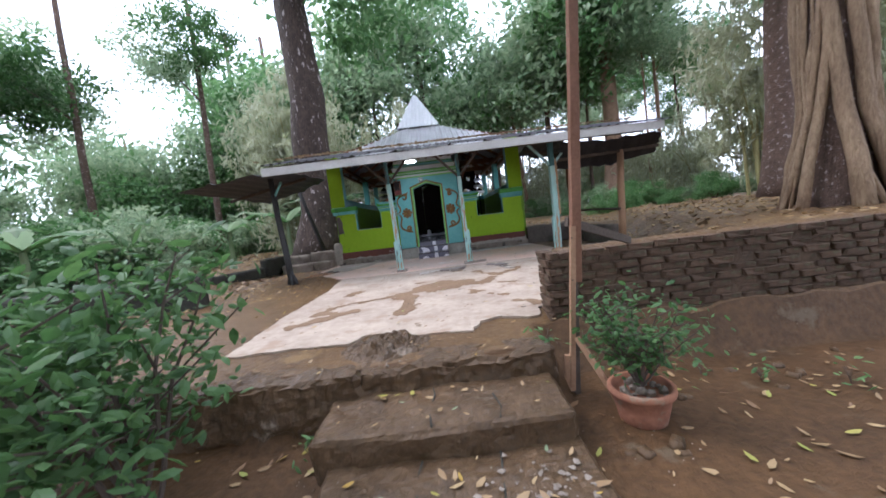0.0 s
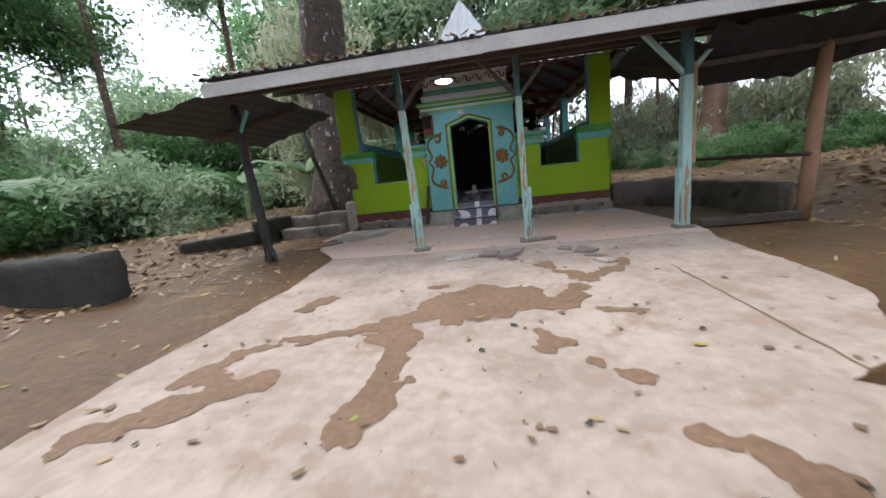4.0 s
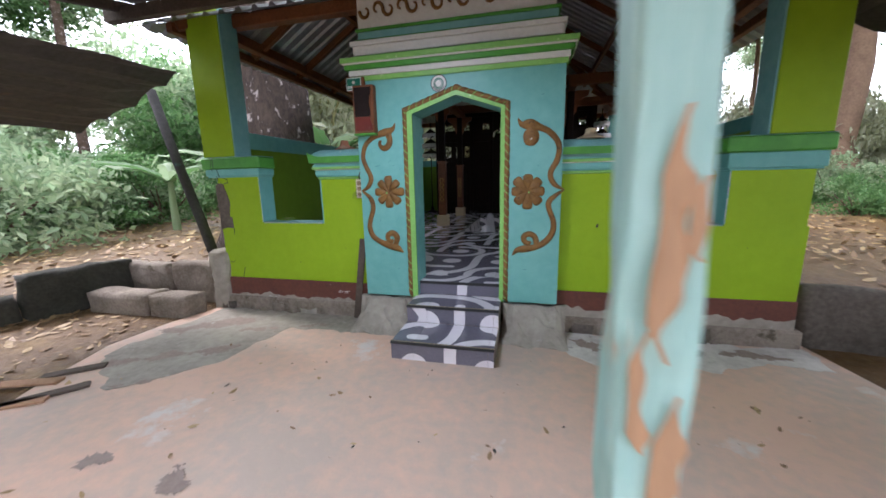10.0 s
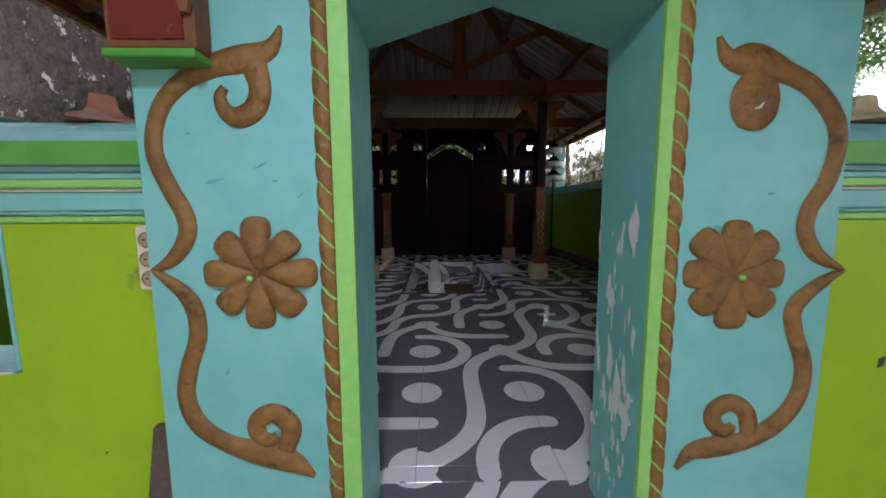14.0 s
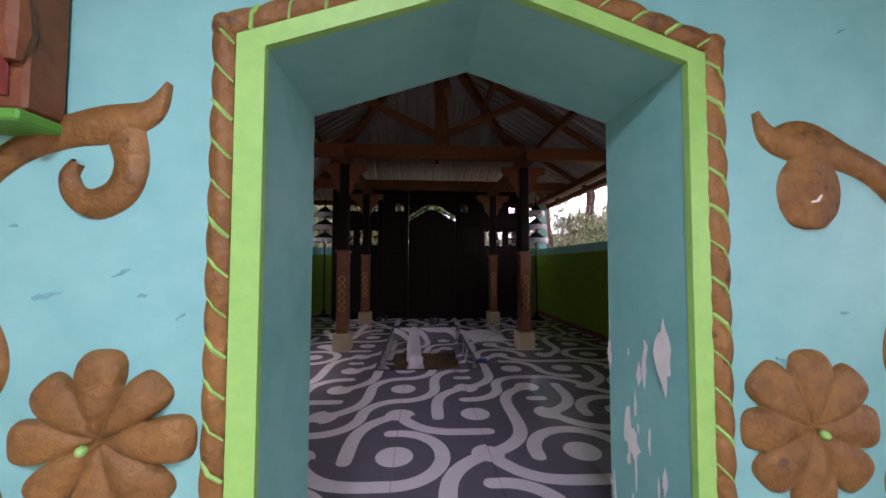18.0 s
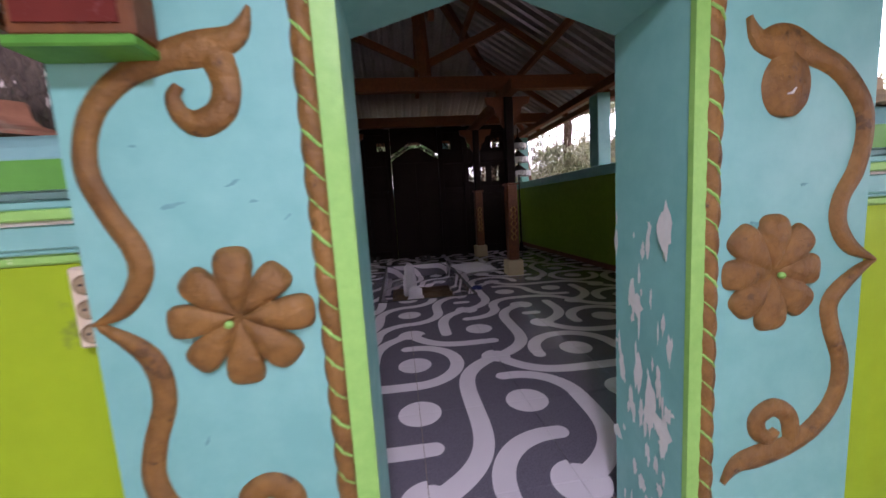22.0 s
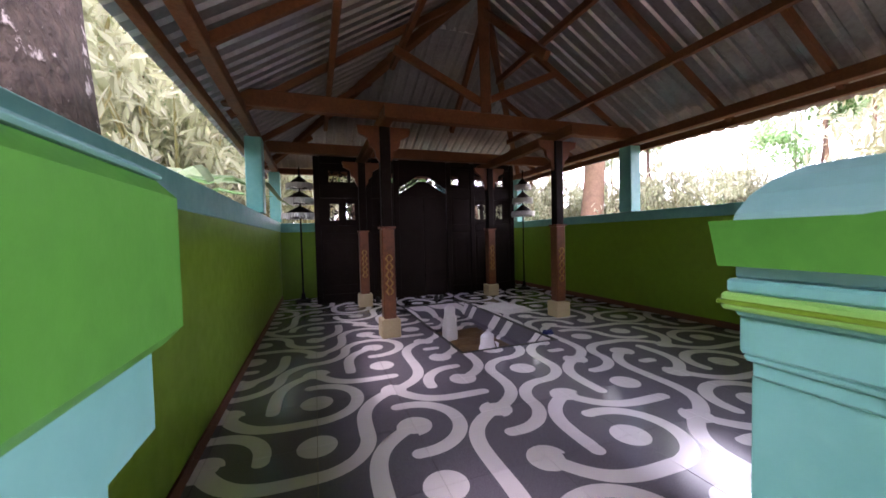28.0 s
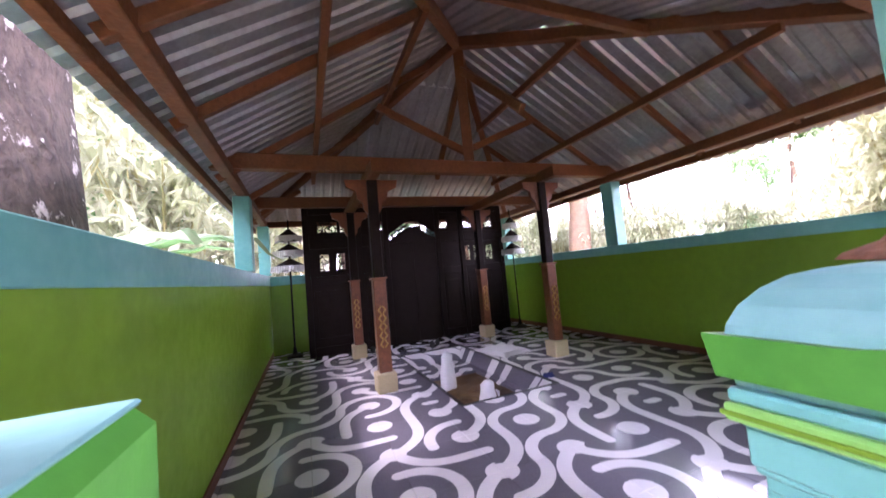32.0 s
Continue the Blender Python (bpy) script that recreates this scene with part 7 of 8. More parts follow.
holder = shrub(pot, 11, 17, 0.74, 0.44, 0.064, 900, LEAFDARK, "small dark green leaves", 0.009)
holder.matrix_basis = pose(0, 0, 0.26)
for ob in list(pot.children):
    if ob.name.startswith("stem"):
        ob.matrix_basis = pose(0, 0, 0.26)
bush = thing("garden_bush", "tall leafy bush with thin bare stems beside the steps", "bush", (-1.55, 1.42, -0.52))
shrub(bush, 21, 8, 1.75, 0.72, 0.105, 1500, LEAFDARK, "broad green leaves", 0.018)
bush2 = thing("garden_bush", "dense leafy bush at the yard's edge", "bush", (-2.7, 1.9, -0.5))
shrub(bush2, 22, 9, 1.65, 0.85, 0.11, 2400, LEAFDARK, "broad green leaves", 0.02)
bush3 = thing("garden_bush", "low leafy bush by the path", "bush", (-2.3, 1.0, -0.55))
shrub(bush3, 23, 7, 1.35, 0.6, 0.11, 800, LEAFDARK, "broad dark green leaves", 0.02)
for k, (x, y) in enumerate(((2.75, 2.35), (3.2, 2.1), (1.02, 2.42), (2.35, 2.5), (-0.85, 2.0))):
    w = thing("weed", "small green weed growing by the wall", "weed", (x, y, ground_height(x, y)), 0, "weeds by the wall")
    shrub(w, 60 + k, 3, 0.16, 0.10, 0.07, 16, LEAF, "fresh green leaves", 0.004)

rnd = random.Random(88)
for k in range(22):
    x, y = (rnd.uniform(1.6, 4.6), rnd.uniform(2.1, 2.75)) if k < 16 else (rnd.uniform(1.2, 1.7), rnd.uniform(1.45, 1.75))
    if math.hypot(x - 1.545, y - 1.98) < 0.3:
        continue
    st = thing("stone", "small rough muddy stone sunk in wet earth", "stone", (x, y, ground_height(x, y)), rnd.uniform(0, 360), "stones by the brick wall")
    r = rnd.uniform(0.03, 0.065)
    rough_block("rock", st, STEPSTONE, -r, r, -r * 0.7, r * 0.7, -0.04, r * rnd.uniform(0.45, 0.9), r * 0.3, "", k, r * 0.5, True)
for k in range(18):
    x, y = rnd.uniform(1.2, 4.2), rnd.uniform(0.4, 2.3)
    vs, fs = [], []
    me = bpy.data.meshes.new("fallen_leaf")
    e = Euler((rnd.gauss(0, 0.2), rnd.gauss(0, 0.2), rnd.uniform(0, 6.28))).to_matrix()
    vs = [e @ (Vector(q) * rnd.uniform(0.06, 0.10)) for q in ((-0.5, 0, 0.05), (-0.15, -0.2, 0.0), (0.3, -0.16, 0.02), (0.55, 0, 0.08), (0.3, 0.16, 0.02), (-0.15, 0.2, 0.0))]
    me.from_pydata(vs, [], [(0, 1, 2, 3, 4, 5)])
    me.materials.append((DRYLEAF, LEAFDARK, YELLOWLEAF)[k % 3])
    lf = tagged(new("fallen_leaf", me), ("single brown fallen leaf on wet earth", "single dark green fallen leaf on wet earth", "single yellow fallen leaf on wet earth")[k % 3], "leaf", "fallen leaves by the pot")
    lf.location = (x, y, ground_height(x, y) + 0.02)

# fallen leaves: some by themselves on the steps, the rest as litter


def leaf_quads(vs, fs, c, s, yaw, rnd):
    e = Euler((rnd.gauss(0, 0.2), rnd.gauss(0, 0.2), yaw)).to_matrix()
    b = len(vs)
    for x, y, z in ((-0.5, 0, 0.05), (-0.15, -0.2, 0.0), (0.3, -0.16, 0.02), (0.55, 0, 0.08), (0.3, 0.16, 0.02), (-0.15, 0.2, 0.0)):
        vs.append(c + e @ (Vector((x, y, z)) * s))
    fs.append((b, b + 1, b + 2, b + 3, b + 4, b + 5))


rnd = random.Random(77)
for k in range(16):
    x, y = rnd.uniform(-0.55, 0.95), rnd.choice((rnd.uniform(1.0, 1.65), rnd.uniform(1.8, 2.25)))
    z = -0.185 if y > 1.75 else -0.375
    vs, fs = [], []
    leaf_quads(vs, fs, Vector((0, 0, 0)), rnd.uniform(0.045, 0.085), rnd.uniform(0, 6.28), rnd)
    me = bpy.data.meshes.new("fallen_leaf")
    me.from_pydata(vs, [], fs)
    me.materials.append((YELLOWLEAF, DRYLEAF, LEAFPALE)[k % 3])
    lf = tagged(new("fallen_leaf", me), "single yellow fallen leaf" if k % 3 == 0 else "single curled brown fallen leaf" if k % 3 == 1 else "single pale green fallen leaf", "leaf", "fallen leaves on the steps")
    lf.location = (x, y, z)


def litter(name, label, n, material, region, size, seed):
    rnd = random.Random(seed)
    vs, fs = [], []
    while len(fs) < n:
        x, y = rnd.uniform(region[0], region[1]), rnd.uniform(region[2], region[3])
        if abs(x) < 3.2 and 10.2 < y < 20:
            continue
        z = ground_height(x, y)
        if -2.1 < x < 3.3 and 3.2 < y < 11:
            z = max(z, 0.0)
            if rnd.random() < 0.8:
                continue
        if -0.7 < x < 1.0 and 0.95 < y < 2.36:
            z = max(z, -0.21 if y > 1.72 else -0.40)
        if -2.6 < x < 1.0 and 2.3 < y < 2.6:
            z = max(z, -0.02)
        leaf_quads(vs, fs, Vector((x, y, z + 0.012)), size * rnd.uniform(0.5, 1.4), rnd.uniform(0, 6.28), rnd)
    me = bpy.data.meshes.new(name)
    me.from_pydata(vs, [], fs)
    me.materials.append(material)
    return tagged(new(name, me), label, "leaf litter", "", "stuff")


litter("leaf_litter", "scattered dry brown leaves on the yard", 1000, DRYLEAF, (-5.5, 6, -1, 10.5), 0.06, 1)
litter("leaf_litter", "large curled dead leaves beside the steps", 150, DRYLEAF, (-3.2, 4.2, -0.8, 2.6), 0.085, 12)
litter("leaf_litter", "scattered yellow and green fallen leaves", 60, YELLOWLEAF, (-3, 4, 0, 9), 0.07, 2)
litter("leaf_litter", "dry leaves strewn beside the porch", 700, DRYLEAF, (-6.5, -2.4, 6.2, 11.2), 0.10, 21)
litter("leaf_litter", "thick dry leaf litter on the forest floor", 5200, DRYLEAF, (-13, -4.3, 4, 22), 0.15, 3)
litter("leaf_litter", "thick dry leaf litter on the forest floor", 6500, DRYLEAF, (4.6, 15, 4, 24), 0.15, 4)
vs, fs = [], []
rnd = random.Random(9)
for i in range(900):
    x, y = rnd.uniform(-3.5, 5.2), 7.3 + 3.6 * rnd.random() ** 0.8
    leaf_quads(vs, fs, Vector((x, y, 2.76 + (y - 7.26) * 0.2247)), rnd.uniform(0.08, 0.2), rnd.uniform(0, 6.28), rnd)
me = bpy.data.meshes.new("leaf_litter")
me.from_pydata(vs, [], fs)
me.materials.append(DRYLEAF)
tagged(new("leaf_litter", me), "dry leaves lying on the porch roof", "leaf litter", "", "stuff")

# ---- trees and undergrowth ----


def leaf_cloud(name, seed, n, material, rx, ry, rz, size, flat=0.7, clumps=14, long=1.0, droop=0.0):
    """Many small leaves gathered in clumps within an uneven crown."""
    rnd = random.Random(seed)
    cen = []
    for i in range(clumps):
        a, b, r = rnd.uniform(0, 2 * math.pi), rnd.uniform(-1, 1), rnd.uniform(0.3, 1.0)
        q = math.sqrt(1 - b * b)
        cen.append((rx * r * q * math.cos(a), ry * r * q * math.sin(a), rz * r * b, rnd.uniform(0.16, 0.36)))
    vs, fs = [], []
    for i in range(n):
        cx, cy, cz, cr = cen[rnd.randrange(clumps)]
        p = Vector((cx + rnd.gauss(0, cr * rx * 0.6), cy + rnd.gauss(0, cr * ry * 0.6), cz + rnd.gauss(0, cr * rz * 0.5)))
        s = size * rnd.uniform(0.6, 1.4)
        e = Euler((rnd.gauss(0, flat), droop + rnd.gauss(0, flat), rnd.uniform(0, 6.28)), "XYZ").to_matrix()
        k = len(vs)
        for q in ((-0.5 * long, 0, 0), (0, -0.24, 0.06), (0.55 * long, 0, -0.08), (0, 0.24, 0.06)):
            vs.append(p + e @ (Vector(q) * s))
        fs.append((k, k + 1, k + 2, k + 3))
    me = bpy.data.meshes.new(name)
    me.from_pydata(vs, [], fs)
    me.materials.append(material)
    return me


CROWNS = [leaf_cloud("crown", 40 + i, 3500, (LEAF, LEAFPALE, LEAFPALE, LEAF, LEAFDARK, LEAFPALE)[i], 3.2, 3.2, 2.6, 0.27, 0.7, 34) for i in range(6)]
BUSHES = [leaf_cloud("foliage", 70 + i, 4600, (LEAF, LEAFPALE, LEAFPALE, LEAF)[i], 1.4, 1.4, 1.0, 0.125, 0.7, 26) for i in range(4)]
BAMBOOS = [leaf_cloud("bamboo_leaves", 90 + i, 1900, BAMBOOLEAF if i < 2 else LEAFPALE, 2.2, 2.2, 2.8, 0.26, 0.5, 30, 1.7, 0.7) for i in range(3)]
TR = random.Random(5)


def tree(x, y, h, r, crown_z, scale, bark, label, lean=(0, 0), crowns=3, seed=0, base=None, spread=1.0):
    z0 = ground_height(x, y) - 0.15 if base is None else base
    t = thing("tree", label, "tree", (x, y, z0))
    rnd = random.Random(seed)
    bm = B()
    pts = []
    for i in range(13):
        f = (i / 12) ** 1.3
        flare = 1 + 0.8 * max(0, 0.10 - f) / 0.10
        pts.append((lean[0] * f + rnd.uniform(-.5, .5) * r * 0.35, lean[1] * f + rnd.uniform(-.5, .5) * r * 0.35, h * f, r * flare * (1 - 0.55 * f)))
    limb(bm, pts, 18, 0.08, seed)
    part("trunk", bm, bark, t, "", True)
    for k in range(crowns):
        a = rnd.uniform(0, 6.28)
        d = scale * spread * rnd.uniform(0.6, 2.0)
        cz = crown_z + rnd.uniform(-0.5, 1.0) * scale * 1.8
        f = min(0.95, cz / h * 0.8)
        bm = B()
        limb(bm, [(lean[0] * f, lean[1] * f, h * f, r * 0.35), (lean[0] * f + math.cos(a) * d * .5, lean[1] * f + math.sin(a) * d * .5, (h * f + cz) / 2, r * 0.2), (lean[0] * f + math.cos(a) * d, lean[1] * f + math.sin(a) * d, cz, r * 0.07)], 6)
        part("limb", bm, bark, t)
        ob = new("crown", CROWNS[rnd.randrange(6)])
        ob.parent = t
        ob.matrix_basis = pose(lean[0] * f + math.cos(a) * d, lean[1] * f + math.sin(a) * d, cz, 0, 0, rnd.uniform(0, 360)) @ Matrix.Scale(scale, 4)
    return t


def bamboo(x, y, seed, leaf_kind, h=9.0, n=16):
    """A clump of thin arching culms with drooping leaves."""
    t = thing("bamboo_clump", "clump of thin pale bamboo culms with drooping leaves", "bamboo", (x, y, ground_height(x, y) - 0.1), 0, "bamboo grove")
    rnd = random.Random(seed)
    for k in range(n):
        a, r0 = rnd.uniform(0, 6.28), rnd.uniform(0, 0.9)
        hh = h * rnd.uniform(0.6, 1.1)
        ln = rnd.uniform(0.2, 2.2)
        bm = B()
        limb(bm, [(math.cos(a) * r0, math.sin(a) * r0, 0, 0.045), (math.cos(a) * (r0 + ln * .15), math.sin(a) * (r0 + ln * .15), hh * .5, 0.038), (math.cos(a) * (r0 + ln), math.sin(a) * (r0 + ln), hh, 0.01)], 5)
        part("culm", bm, CULM, t)
    for k in range(3):
        ob = new("leaves", BAMBOOS[leaf_kind if k else (leaf_kind + 1) % 3])
        ob.parent = t
        ob.matrix_basis = pose(rnd.uniform(-1.5, 1.5), rnd.uniform(-1.5, 1.5), h * (0.24 + 0.24 * k), 0, 0, rnd.uniform(0, 360))
    return t


CULM = mat("pale_bamboo_culm", (0.40, 0.36, 0.16), (0.28, 0.25, 0.11), 0.6, 20, 3, 0.2)

# the great trunk beside the shrine, and the straight tan one behind
tree(-4.28, 14.1, 20, 0.79, 14, 1.5, BARKGREAT, "huge mottled brown trunk beside the shrine", (-0.5, 0.5), 5, 3, 0.1, 1.6)
tree(16.0, 30.7, 26, 0.75, 15, 2.0, BARKPALE, "tall straight tan tree trunk with green crown", (0.2, 0), 5, 4)
tree(12.8, 12.4, 20, 0.42, 13, 1.5, BARK, "broad grey-brown forest trunk with high crown", (0.3, 0), 5, 6)

# strangler fig with aerial roots
fig = thing("strangler_fig", "massive tan strangler fig wrapped in twisted aerial roots", "tree", (7.15, 5.65, ground_height(7.15, 5.65) - 0.1))
fig.scale = (0.36, 0.36, 0.62)
bm = B()
limb(bm, [(0, 0, 0, 1.6), (0, 0, 0.6, 1.25), (0.1, 0, 2, 1.0), (0, 0, 5, 0.9), (0.1, 0, 10, 0.8), (0.3, 0, 20, 0.6)], 22, 0.1, 3)
part("trunk", bm, BARK, fig, "", True)
rnd = random.Random(31)
for k in range(44):
    a = rnd.uniform(0, 6.28)
    pts = []
    r = rnd.choice((rnd.uniform(0.05, 0.12), rnd.uniform(0.14, 0.30)))
    twist = rnd.uniform(-0.22, 0.22)
    for i in range(9):
        f = i / 8
        rr = 1.1 + 0.95 * max(0, 0.25 - f) / 0.25 + rnd.uniform(-0.08, 0.12)
        a += twist + rnd.uniform(-0.2, 0.2)
        pts.append((math.cos(a) * rr, math.sin(a) * rr, 11 * f, r * (1.3 - 0.5 * f)))
    bm = B()
    limb(bm, pts, 8, 0.08, k)
    part("aerial_root", bm, FICUS, fig, "", True)
for k in range(5):
    ob = new("crown", CROWNS[k])
    ob.parent = fig
    ob.matrix_basis = pose(rnd.uniform(-5, 5), rnd.uniform(-5, 5), rnd.uniform(11, 15), 0, 0, 70 * k) @ Matrix.Scale(1.8, 4)

def far_enough(x, y):
    return not ((abs(x) < 7 and 0 < y < 22.5) or math.hypot(x - 12.8, y - 12.4) < 3)


# west: broad crowns over dense undergrowth; north and east: thin trunks with high crowns, sky between
for i in range(20):
    a, d = TR.uniform(95, 215), TR.uniform(20, 42)
    x, y = d * math.cos(radians(a)), 9 + d * math.sin(radians(a))
    if far_enough(x, y):
        tree(x, y, TR.uniform(9, 13), TR.uniform(0.13, 0.28), TR.uniform(3.5, 7.5), TR.uniform(1.1, 1.7), BARK if i % 3 else BARKPALE, "forest tree with dense green crown", (TR.uniform(-1, 1), TR.uniform(-1, 1)), 4, 100 + i)
for i in range(56):
    a, d = TR.uniform(-25, 92), TR.uniform(26, 56)
    x, y = d * math.cos(radians(a)), 9 + d * math.sin(radians(a))
    if far_enough(x, y):
        tree(x, y, TR.uniform(13, 20), TR.uniform(0.07, 0.2), TR.uniform(11.0, 16.0), TR.uniform(0.8, 1.3), BARKPALE if i % 3 else BARK, "slender pale forest tree with a high crown", (TR.uniform(-1.2, 1.2), TR.uniform(-1, 1)), 2, 200 + i)
for i in range(7):
    x, y = -20 + 5.2 * i + TR.uniform(-1.5, 1.5), TR.uniform(31, 44)
    tree(x, y, TR.uniform(16, 22), TR.uniform(0.2, 0.35), TR.uniform(9.0, 16.0), TR.uniform(1.7, 2.3), BARK, "tall forest tree behind the shrine", (TR.uniform(-1, 1), TR.uniform(-1, 1)), 2, 400 + i)
# added trees, out of view to the south: crowns shade approach and facade
for i in range(8):
    x, y = -17 + 4.8 * i + TR.uniform(-1.5, 1.5), TR.uniform(-15, -6)
    tree(x, y, TR.uniform(12, 16), TR.uniform(0.2, 0.35), TR.uniform(6.5, 10.0), TR.uniform(1.6, 2.1), BARK, "unseen broad tree added behind the approach for shade", (TR.uniform(-1, 1), TR.uniform(0, 1.5)), 4, 500 + i)
for i in range(24):
    a, d = -8 + 3.7 * i + TR.uniform(-2, 2), TR.uniform(27, 37)
    x, y = d * math.cos(radians(a)), 9 + d * math.sin(radians(a))
    if far_enough(x, y):
        bamboo(x, y, 300 + i, 0 if i % 2 else 1, TR.uniform(4, 6.5), 10)
for i, (x, y, h, cz, sc) in enumerate(((-19, 20, 17, 11.5, 1.0), (-14.5, 24, 18, 13.5, 0.9), (-24.5, 19, 16, 10.5, 1.0))):
    tree(x, y, h, 0.22, cz, sc, BARK, "tall forest tree with an airy pale green crown", (0.6, -0.4), 2, 820 + i, None, 1.6)
for i, (x, y) in enumerate(((16.8, 14.8), (19.0, 16.4), (15.0, 15.5))):
    bamboo(x, y, 880 + i, i % 2, 8.0, 14)
for i in range(2):
    x, y = -9 - 9 * i + TR.uniform(-1, 1), TR.uniform(24, 36)
    tree(x, y, TR.uniform(14, 18), TR.uniform(0.12, 0.2), TR.uniform(8.0, 13.0), TR.uniform(1.2, 1.7), BARKPALE, "airy tall tree with thin pale crown", (TR.uniform(-1, 1), TR.uniform(-1, 1)), 2, 700 + i)
for x, y in ((-6.9, 19.5), (-5.8, 23.0), (-9.0, 22.5), (-2.5, 25.5)):
    bamboo(x, y, int(x * 10 + 500), 0, 8.5)
bm = B()
rnd = random.Random(8)
for k in range(9):
    a, r = rnd.uniform(0, 6.28), rnd.uniform(0.4, 1.0)
    limb(bm, [(0.05 * math.cos(a), 0.05 * math.sin(a), -0.05, 0.03), (0.5 * r * math.cos(a), 0.5 * r * math.sin(a), 0.45, 0.02), (r * math.cos(a), r * math.sin(a), rnd.uniform(0.7, 1.3), 0.008)], 5)
BUSH_STEMS = mesh_of(bm, "stems", BARK)
for i in range(125):
    if i < 75:
        x, y = TR.uniform(-21, -9.6), TR.uniform(4, 26)
        s = TR.uniform(0.8, 1.7)
    else:
        x, y = TR.uniform(9.5, 30), TR.uniform(17, 36)
        s = TR.uniform(0.5, 1.1)
    bs = tagged(new("bush"), "leafy green undergrowth bush", "bush", "forest undergrowth")
    bs.matrix_basis = pose(x, y, ground_height(x, y), 0, 0, TR.uniform(0, 360)) @ Matrix.Scale(s, 4)
    for nm, me, dz in (("foliage", BUSHES[TR.randrange(4)], 0.62), ("stems", BUSH_STEMS, 0.0)):
        ob = new(nm, me)
        ob.parent = bs
        ob.matrix_basis = pose(0, 0, dz)


def banana(x, y, seed, h=2.6):
    """A banana plant: a soft stem and long arching split leaves."""
    t = thing("banana_plant", "banana plant with long arching pale green leaves", "banana plant", (x, y, ground_height(x, y) - 0.05), 0, "banana plants")
    rnd = random.Random(seed)
    bm = B()
    limb(bm, [(0, 0, 0, 0.11), (0, 0, h * 0.3, 0.09), (0.02, 0, h * 0.6, 0.06)], 10)
    part("stem", bm, LEAFPALE, t)
    for k in range(8):
        a = 2 * math.pi * k / 8 + rnd.uniform(-.3, .3)
        L = h * rnd.uniform(0.6, 0.9)
        bm = B()
        prev = None
        for i in range(13):
            f = i / 12
            r = L * f
            z = h * 0.55 + L * (0.85 * f - 0.75 * f * f * rnd.uniform(0.9, 1.05))
            w = 0.26 * math.sin(math.pi * min(1, 0.12 + 0.86 * f)) * (0.8 + 0.2 * (i % 2))
            row = [bm.verts.new((math.cos(a) * r - math.sin(a) * w * g, math.sin(a) * r + math.cos(a) * w * g, z - abs(g) * w * 0.35)) for g in (-1, 0, 1)]
            if prev:
                for j in range(2):
                    bm.faces.new((prev[j], prev[j + 1], row[j + 1], row[j]))
            prev = row
        part("leaf", bm, LEAFPALE if k % 2 else LEAF, t)


for k, (x, y) in enumerate(((-9.5, 8.0), (-10.5, 6.2), (-6.6, 16.0), (-6.0, 18.2), (-11.5, 10.5), (-9.0, 15.5), (-13, 8.0), (-5.1, 17.4), (-6.4, 20.6))):
    banana(x, y, 900 + k, 3.7 if k > 6 else 2.3 + 0.25 * (k % 4))

# ---- floor tiles ----
# quarter turns of the motif, row by row from the doorway inwards
TURNS = {-1: "0221122021", 0: "1232101312", 1: "2100012101", 2: "0101200213", 3: "3012202321", 4: "1200200130"}
whole_tiles = {}
for j in range(-2, 12):
    for i in range(-5, 6):
        if j in TURNS and -5 <= i <= 4:
            quarter = int(TURNS[j][i + 5])
        else:
            quarter = (i * 7 + j * 5 + i * j * 3 + (i * i + j) // 2) % 4
        xc, yc = TILE_X + TILE_SIZE * (i + 0.5), TILE_Y + TILE_SIZE * (j + 0.5)
        h = TILE_SIZE / 2
        x0, x1, y0, y1 = max(-2.918, xc - h), min(3.018, xc + h), max(11.336, yc - h), min(19.71, yc + h)
        if x1 - x0 < 0.01 or y1 - y0 < 0.01:
            continue
        cuts = [(x0, x1, y0, y1)]
        if PX0 - 0.02 < x1 and x0 < PX1 + 0.02 and PY0 - 0.02 < y1 and y0 < PY1 + 0.02:
            cuts = [(x0, min(x1, PX0 - 0.02), y0, y1), (max(x0, PX1 + 0.02), x1, y0, y1), (max(x0, PX0 - 0.02), min(x1, PX1 + 0.02), y0, min(y1, PY0 - 0.02)), (max(x0, PX0 - 0.02), min(x1, PX1 + 0.02), max(y0, PY1 + 0.02), y1)]
        for a, b, c, d in cuts:
            if b - a < 0.01 or d - c < 0.01:
                continue
            # the piece in the tile's own, turned axes
            corners = []
            for x, y in ((a, c), (b, d)):
                x, y = x - xc, y - yc
                for _ in range(quarter):
                    x, y = y, -x
                corners.append((x, y))
            (xa, ya), (xb, yb) = corners
            key = tuple(round(v, 4) for v in (min(xa, xb), max(xa, xb), min(ya, yb), max(ya, yb)))
            if key not in whole_tiles:
                bm = B()
                box(bm, key[0] + 0.0014, key[1] - 0.0014, key[2] + 0.0014, key[3] - 0.0014, -0.011, 0.0, 0.0014)
                whole_tiles[key] = mesh_of(bm, "tile", FLOORTILE)
            ob = new("tile", whole_tiles[key])
            ob.parent = floor
            ob.matrix_basis = pose(xc, yc, FL, 0, 0, 90 * quarter)

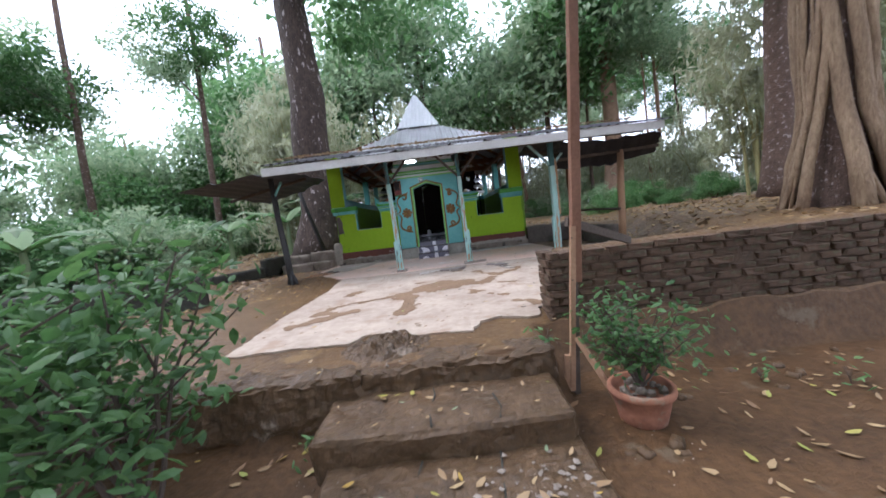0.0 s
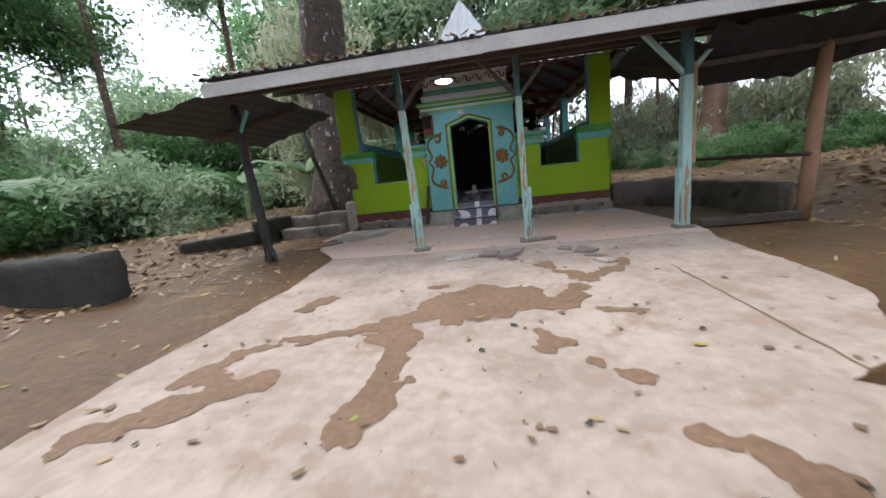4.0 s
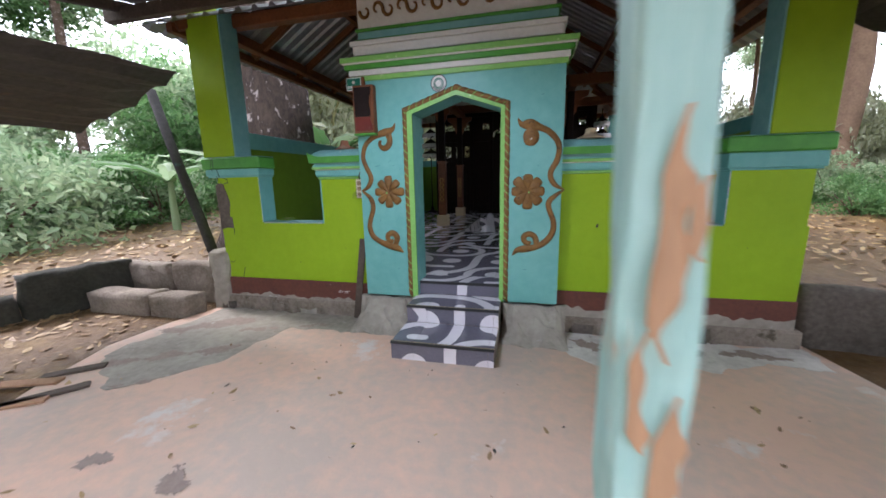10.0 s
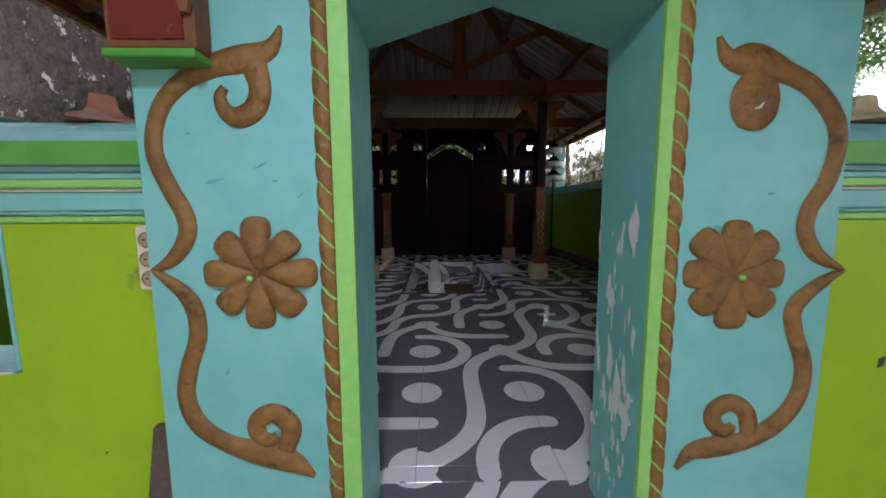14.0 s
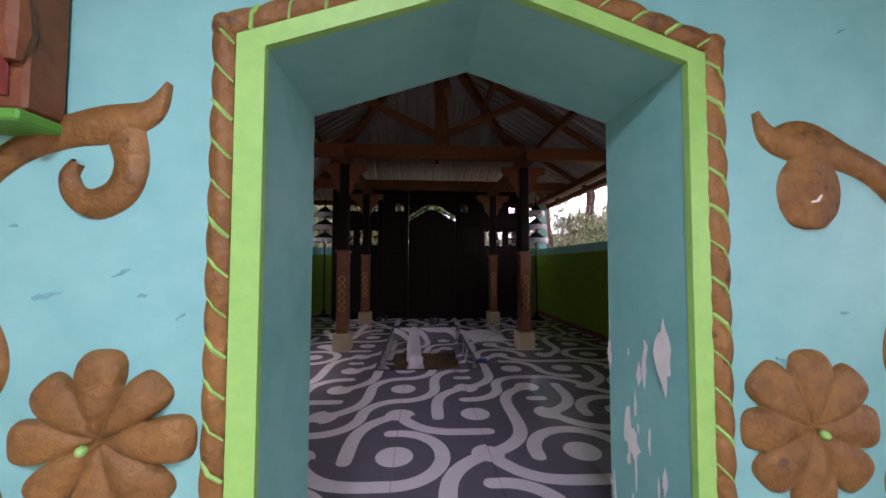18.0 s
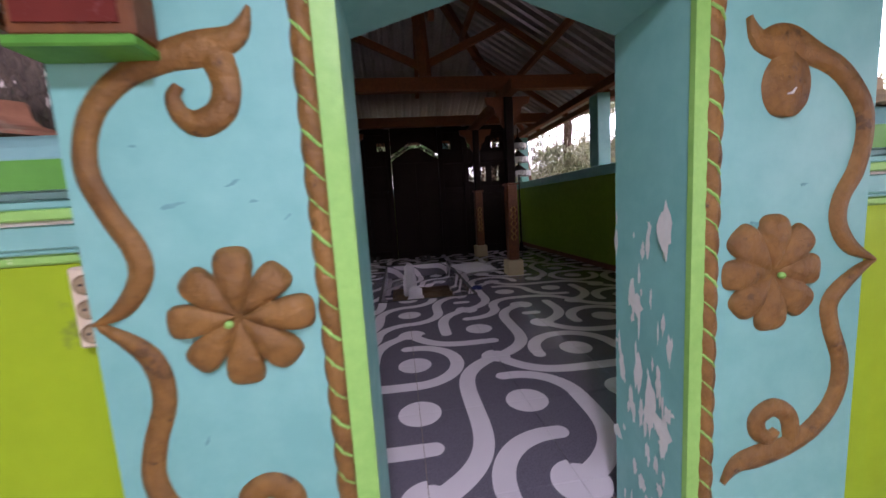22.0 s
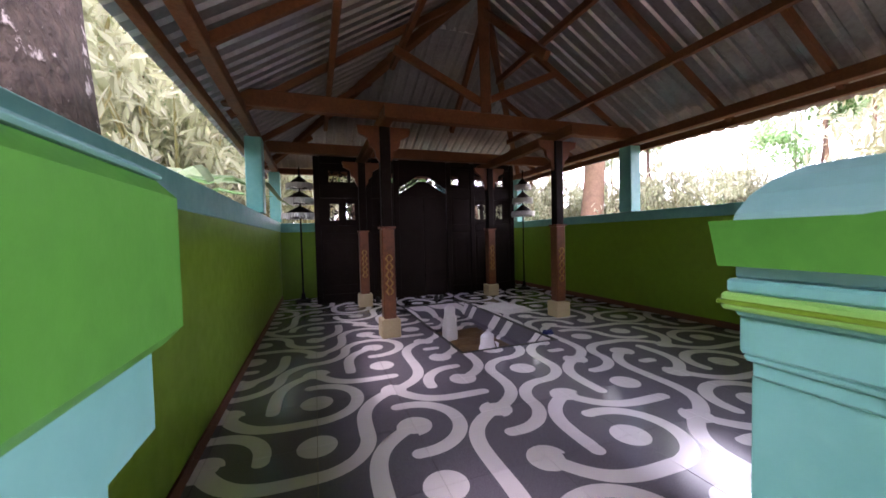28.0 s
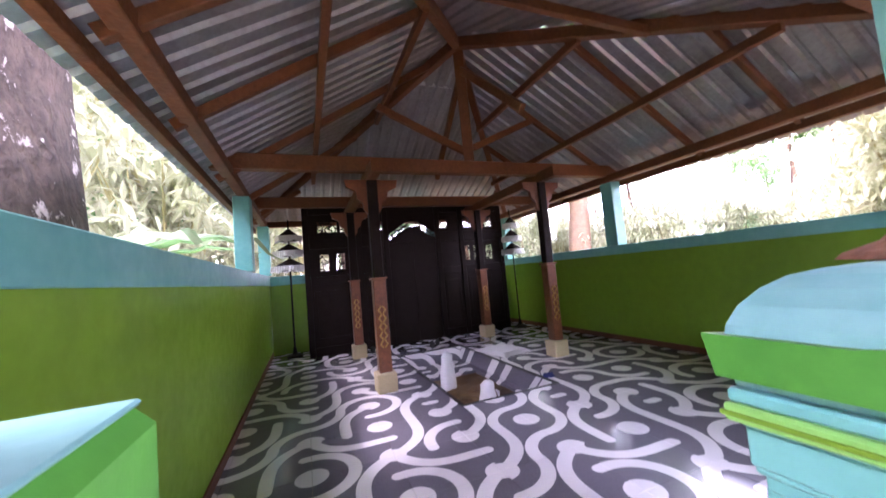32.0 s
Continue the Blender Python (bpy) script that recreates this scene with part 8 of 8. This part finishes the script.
# ---- brick wall at the yard's corner ----
bw = tagged(new("brick_wall"), "rough retaining wall of weathered brown brick", kind="structure")
BX0, BX1, BY = 1.28, 8.4, 3.05
bm = B()
rows3 = []
for j in range(19):
    row = []
    for i in range(121):
        x, z = BX0 + 0.04 + (BX1 - BX0 - 0.04) * i / 120, -0.7 + 1.30 * j / 18
        row.append(bm.verts.new((x, BY + 0.012 + 0.022 * noise.noise((x * 3, z * 3, 1)) + 0.012 * noise.noise((x * 11, z * 14, 1)), z)))
    rows3.append(row)
for r0, r1 in zip(rows3, rows3[1:]):
    for i in range(120):
        bm.faces.new((r0[i], r0[i + 1], r1[i + 1], r1[i]))
box(bm, BX0 + 0.05, BX1, BY + 0.06, BY + 0.36, -0.7, 0.575, 0.01)
part("core", bm, MORTAR, bw, "crumbling mortar", True)
rnd = random.Random(12)
variants = []
for k in range(8):
    bm = B()
    box(bm, -0.5, 0.5, -0.5, 0.5, -0.5, 0.5, 0.09)
    for v in bm.verts:
        v.co += noise.noise_vector(v.co * 3 + Vector((k * 7, 0, 0))) * 0.16
    variants.append(mesh_of(bm, "brick", BRICK))
courses = 16
ch = 0.078
nb = 0
vs, fs = [], []
for c in reversed(range(courses)):
    z = -0.60 + ch * (c + 0.5)
    x = BX0 - (0.12 if c % 2 else 0.0)
    while x < BX1:
        L = rnd.uniform(0.20, 0.27)
        a, b = max(BX0 + rnd.uniform(-0.03, 0.03), x), min(BX1, x + L)
        if b - a > 0.05 and rnd.random() > 0.02:
            m = pose((a + b) / 2, BY + 0.056 + rnd.uniform(-0.016, 0.014), z + rnd.uniform(-0.004, 0.004), rnd.uniform(-3, 3), rnd.uniform(-1.8, 1.8), rnd.uniform(-2.5, 2.5)) @ Matrix.Diagonal((b - a - 0.010, 0.13, ch - 0.012, 1))
            me = variants[rnd.randrange(8)]
            if nb < 250 and (a + b) / 2 < 5.8:
                ob = new("brick", me)
                ob.parent = bw
                ob.matrix_basis = m
                nb += 1
            else:
                k = len(vs)
                vs += [m @ v.co for v in me.vertices]
                fs += [[k + i for i in p.vertices] for p in me.polygons]
        x += L + 0.004
me = bpy.data.meshes.new("bricks_far")
me.from_pydata(vs, [], fs)
me.materials.append(BRICK)
ob = tagged(new("bricks_far", me), kind="stuff")
ob.parent = bw
for c in range(courses):
    z = -0.60 + ch * (c + 0.5)
    if z < -0.1:
        continue
    for y0, y1 in ((BY + 0.13, BY + 0.37),) if c % 2 else ((BY + 0.0, BY + 0.18), (BY + 0.19, BY + 0.37)):
        ob = new("brick", variants[rnd.randrange(8)])
        ob.parent = bw
        ob.matrix_basis = pose(BX0 + 0.05 + rnd.uniform(-0.022, 0.022), (y0 + y1) / 2, z, rnd.uniform(-3, 3), 0, rnd.uniform(-5, 5)) @ Matrix.Diagonal((0.12, y1 - y0 - 0.012, ch - 0.010, 1))
# earth and moss lying along the top
bm = B()
prev = None
for k in range(420):
    x = BX0 + 0.06 + (BX1 - BX0 - 0.06) * k / 419
    row = []
    for y, z in ((BY + 0.02, 0.60), (BY + 0.07, 0.645), (BY + 0.2, 0.655), (BY + 0.42, 0.63), (BY + 0.6, 0.40)):
        row.append(bm.verts.new((x, y + 0.035 * noise.noise((x * 7, y, 0)) + 0.015 * noise.noise((x * 25, y, 4)), z - (0.004 * max(0, 9 - k) ** 1.4 if z > 0.6 else 0) + 0.035 * noise.noise((x * 5, y * 4, 3)) + 0.03 * noise.noise((x * 21, y * 15, 3)) + 0.02 * noise.noise((x * 45, y * 31, 3)))))
    if prev:
        for j in range(4):
            bm.faces.new((prev[j], prev[j + 1], row[j + 1], row[j]))
    else:
        bm.faces.new(row)
    prev = row
part("earth_top", bm, EARTH, bw, "brown earth and moss along the top", True)
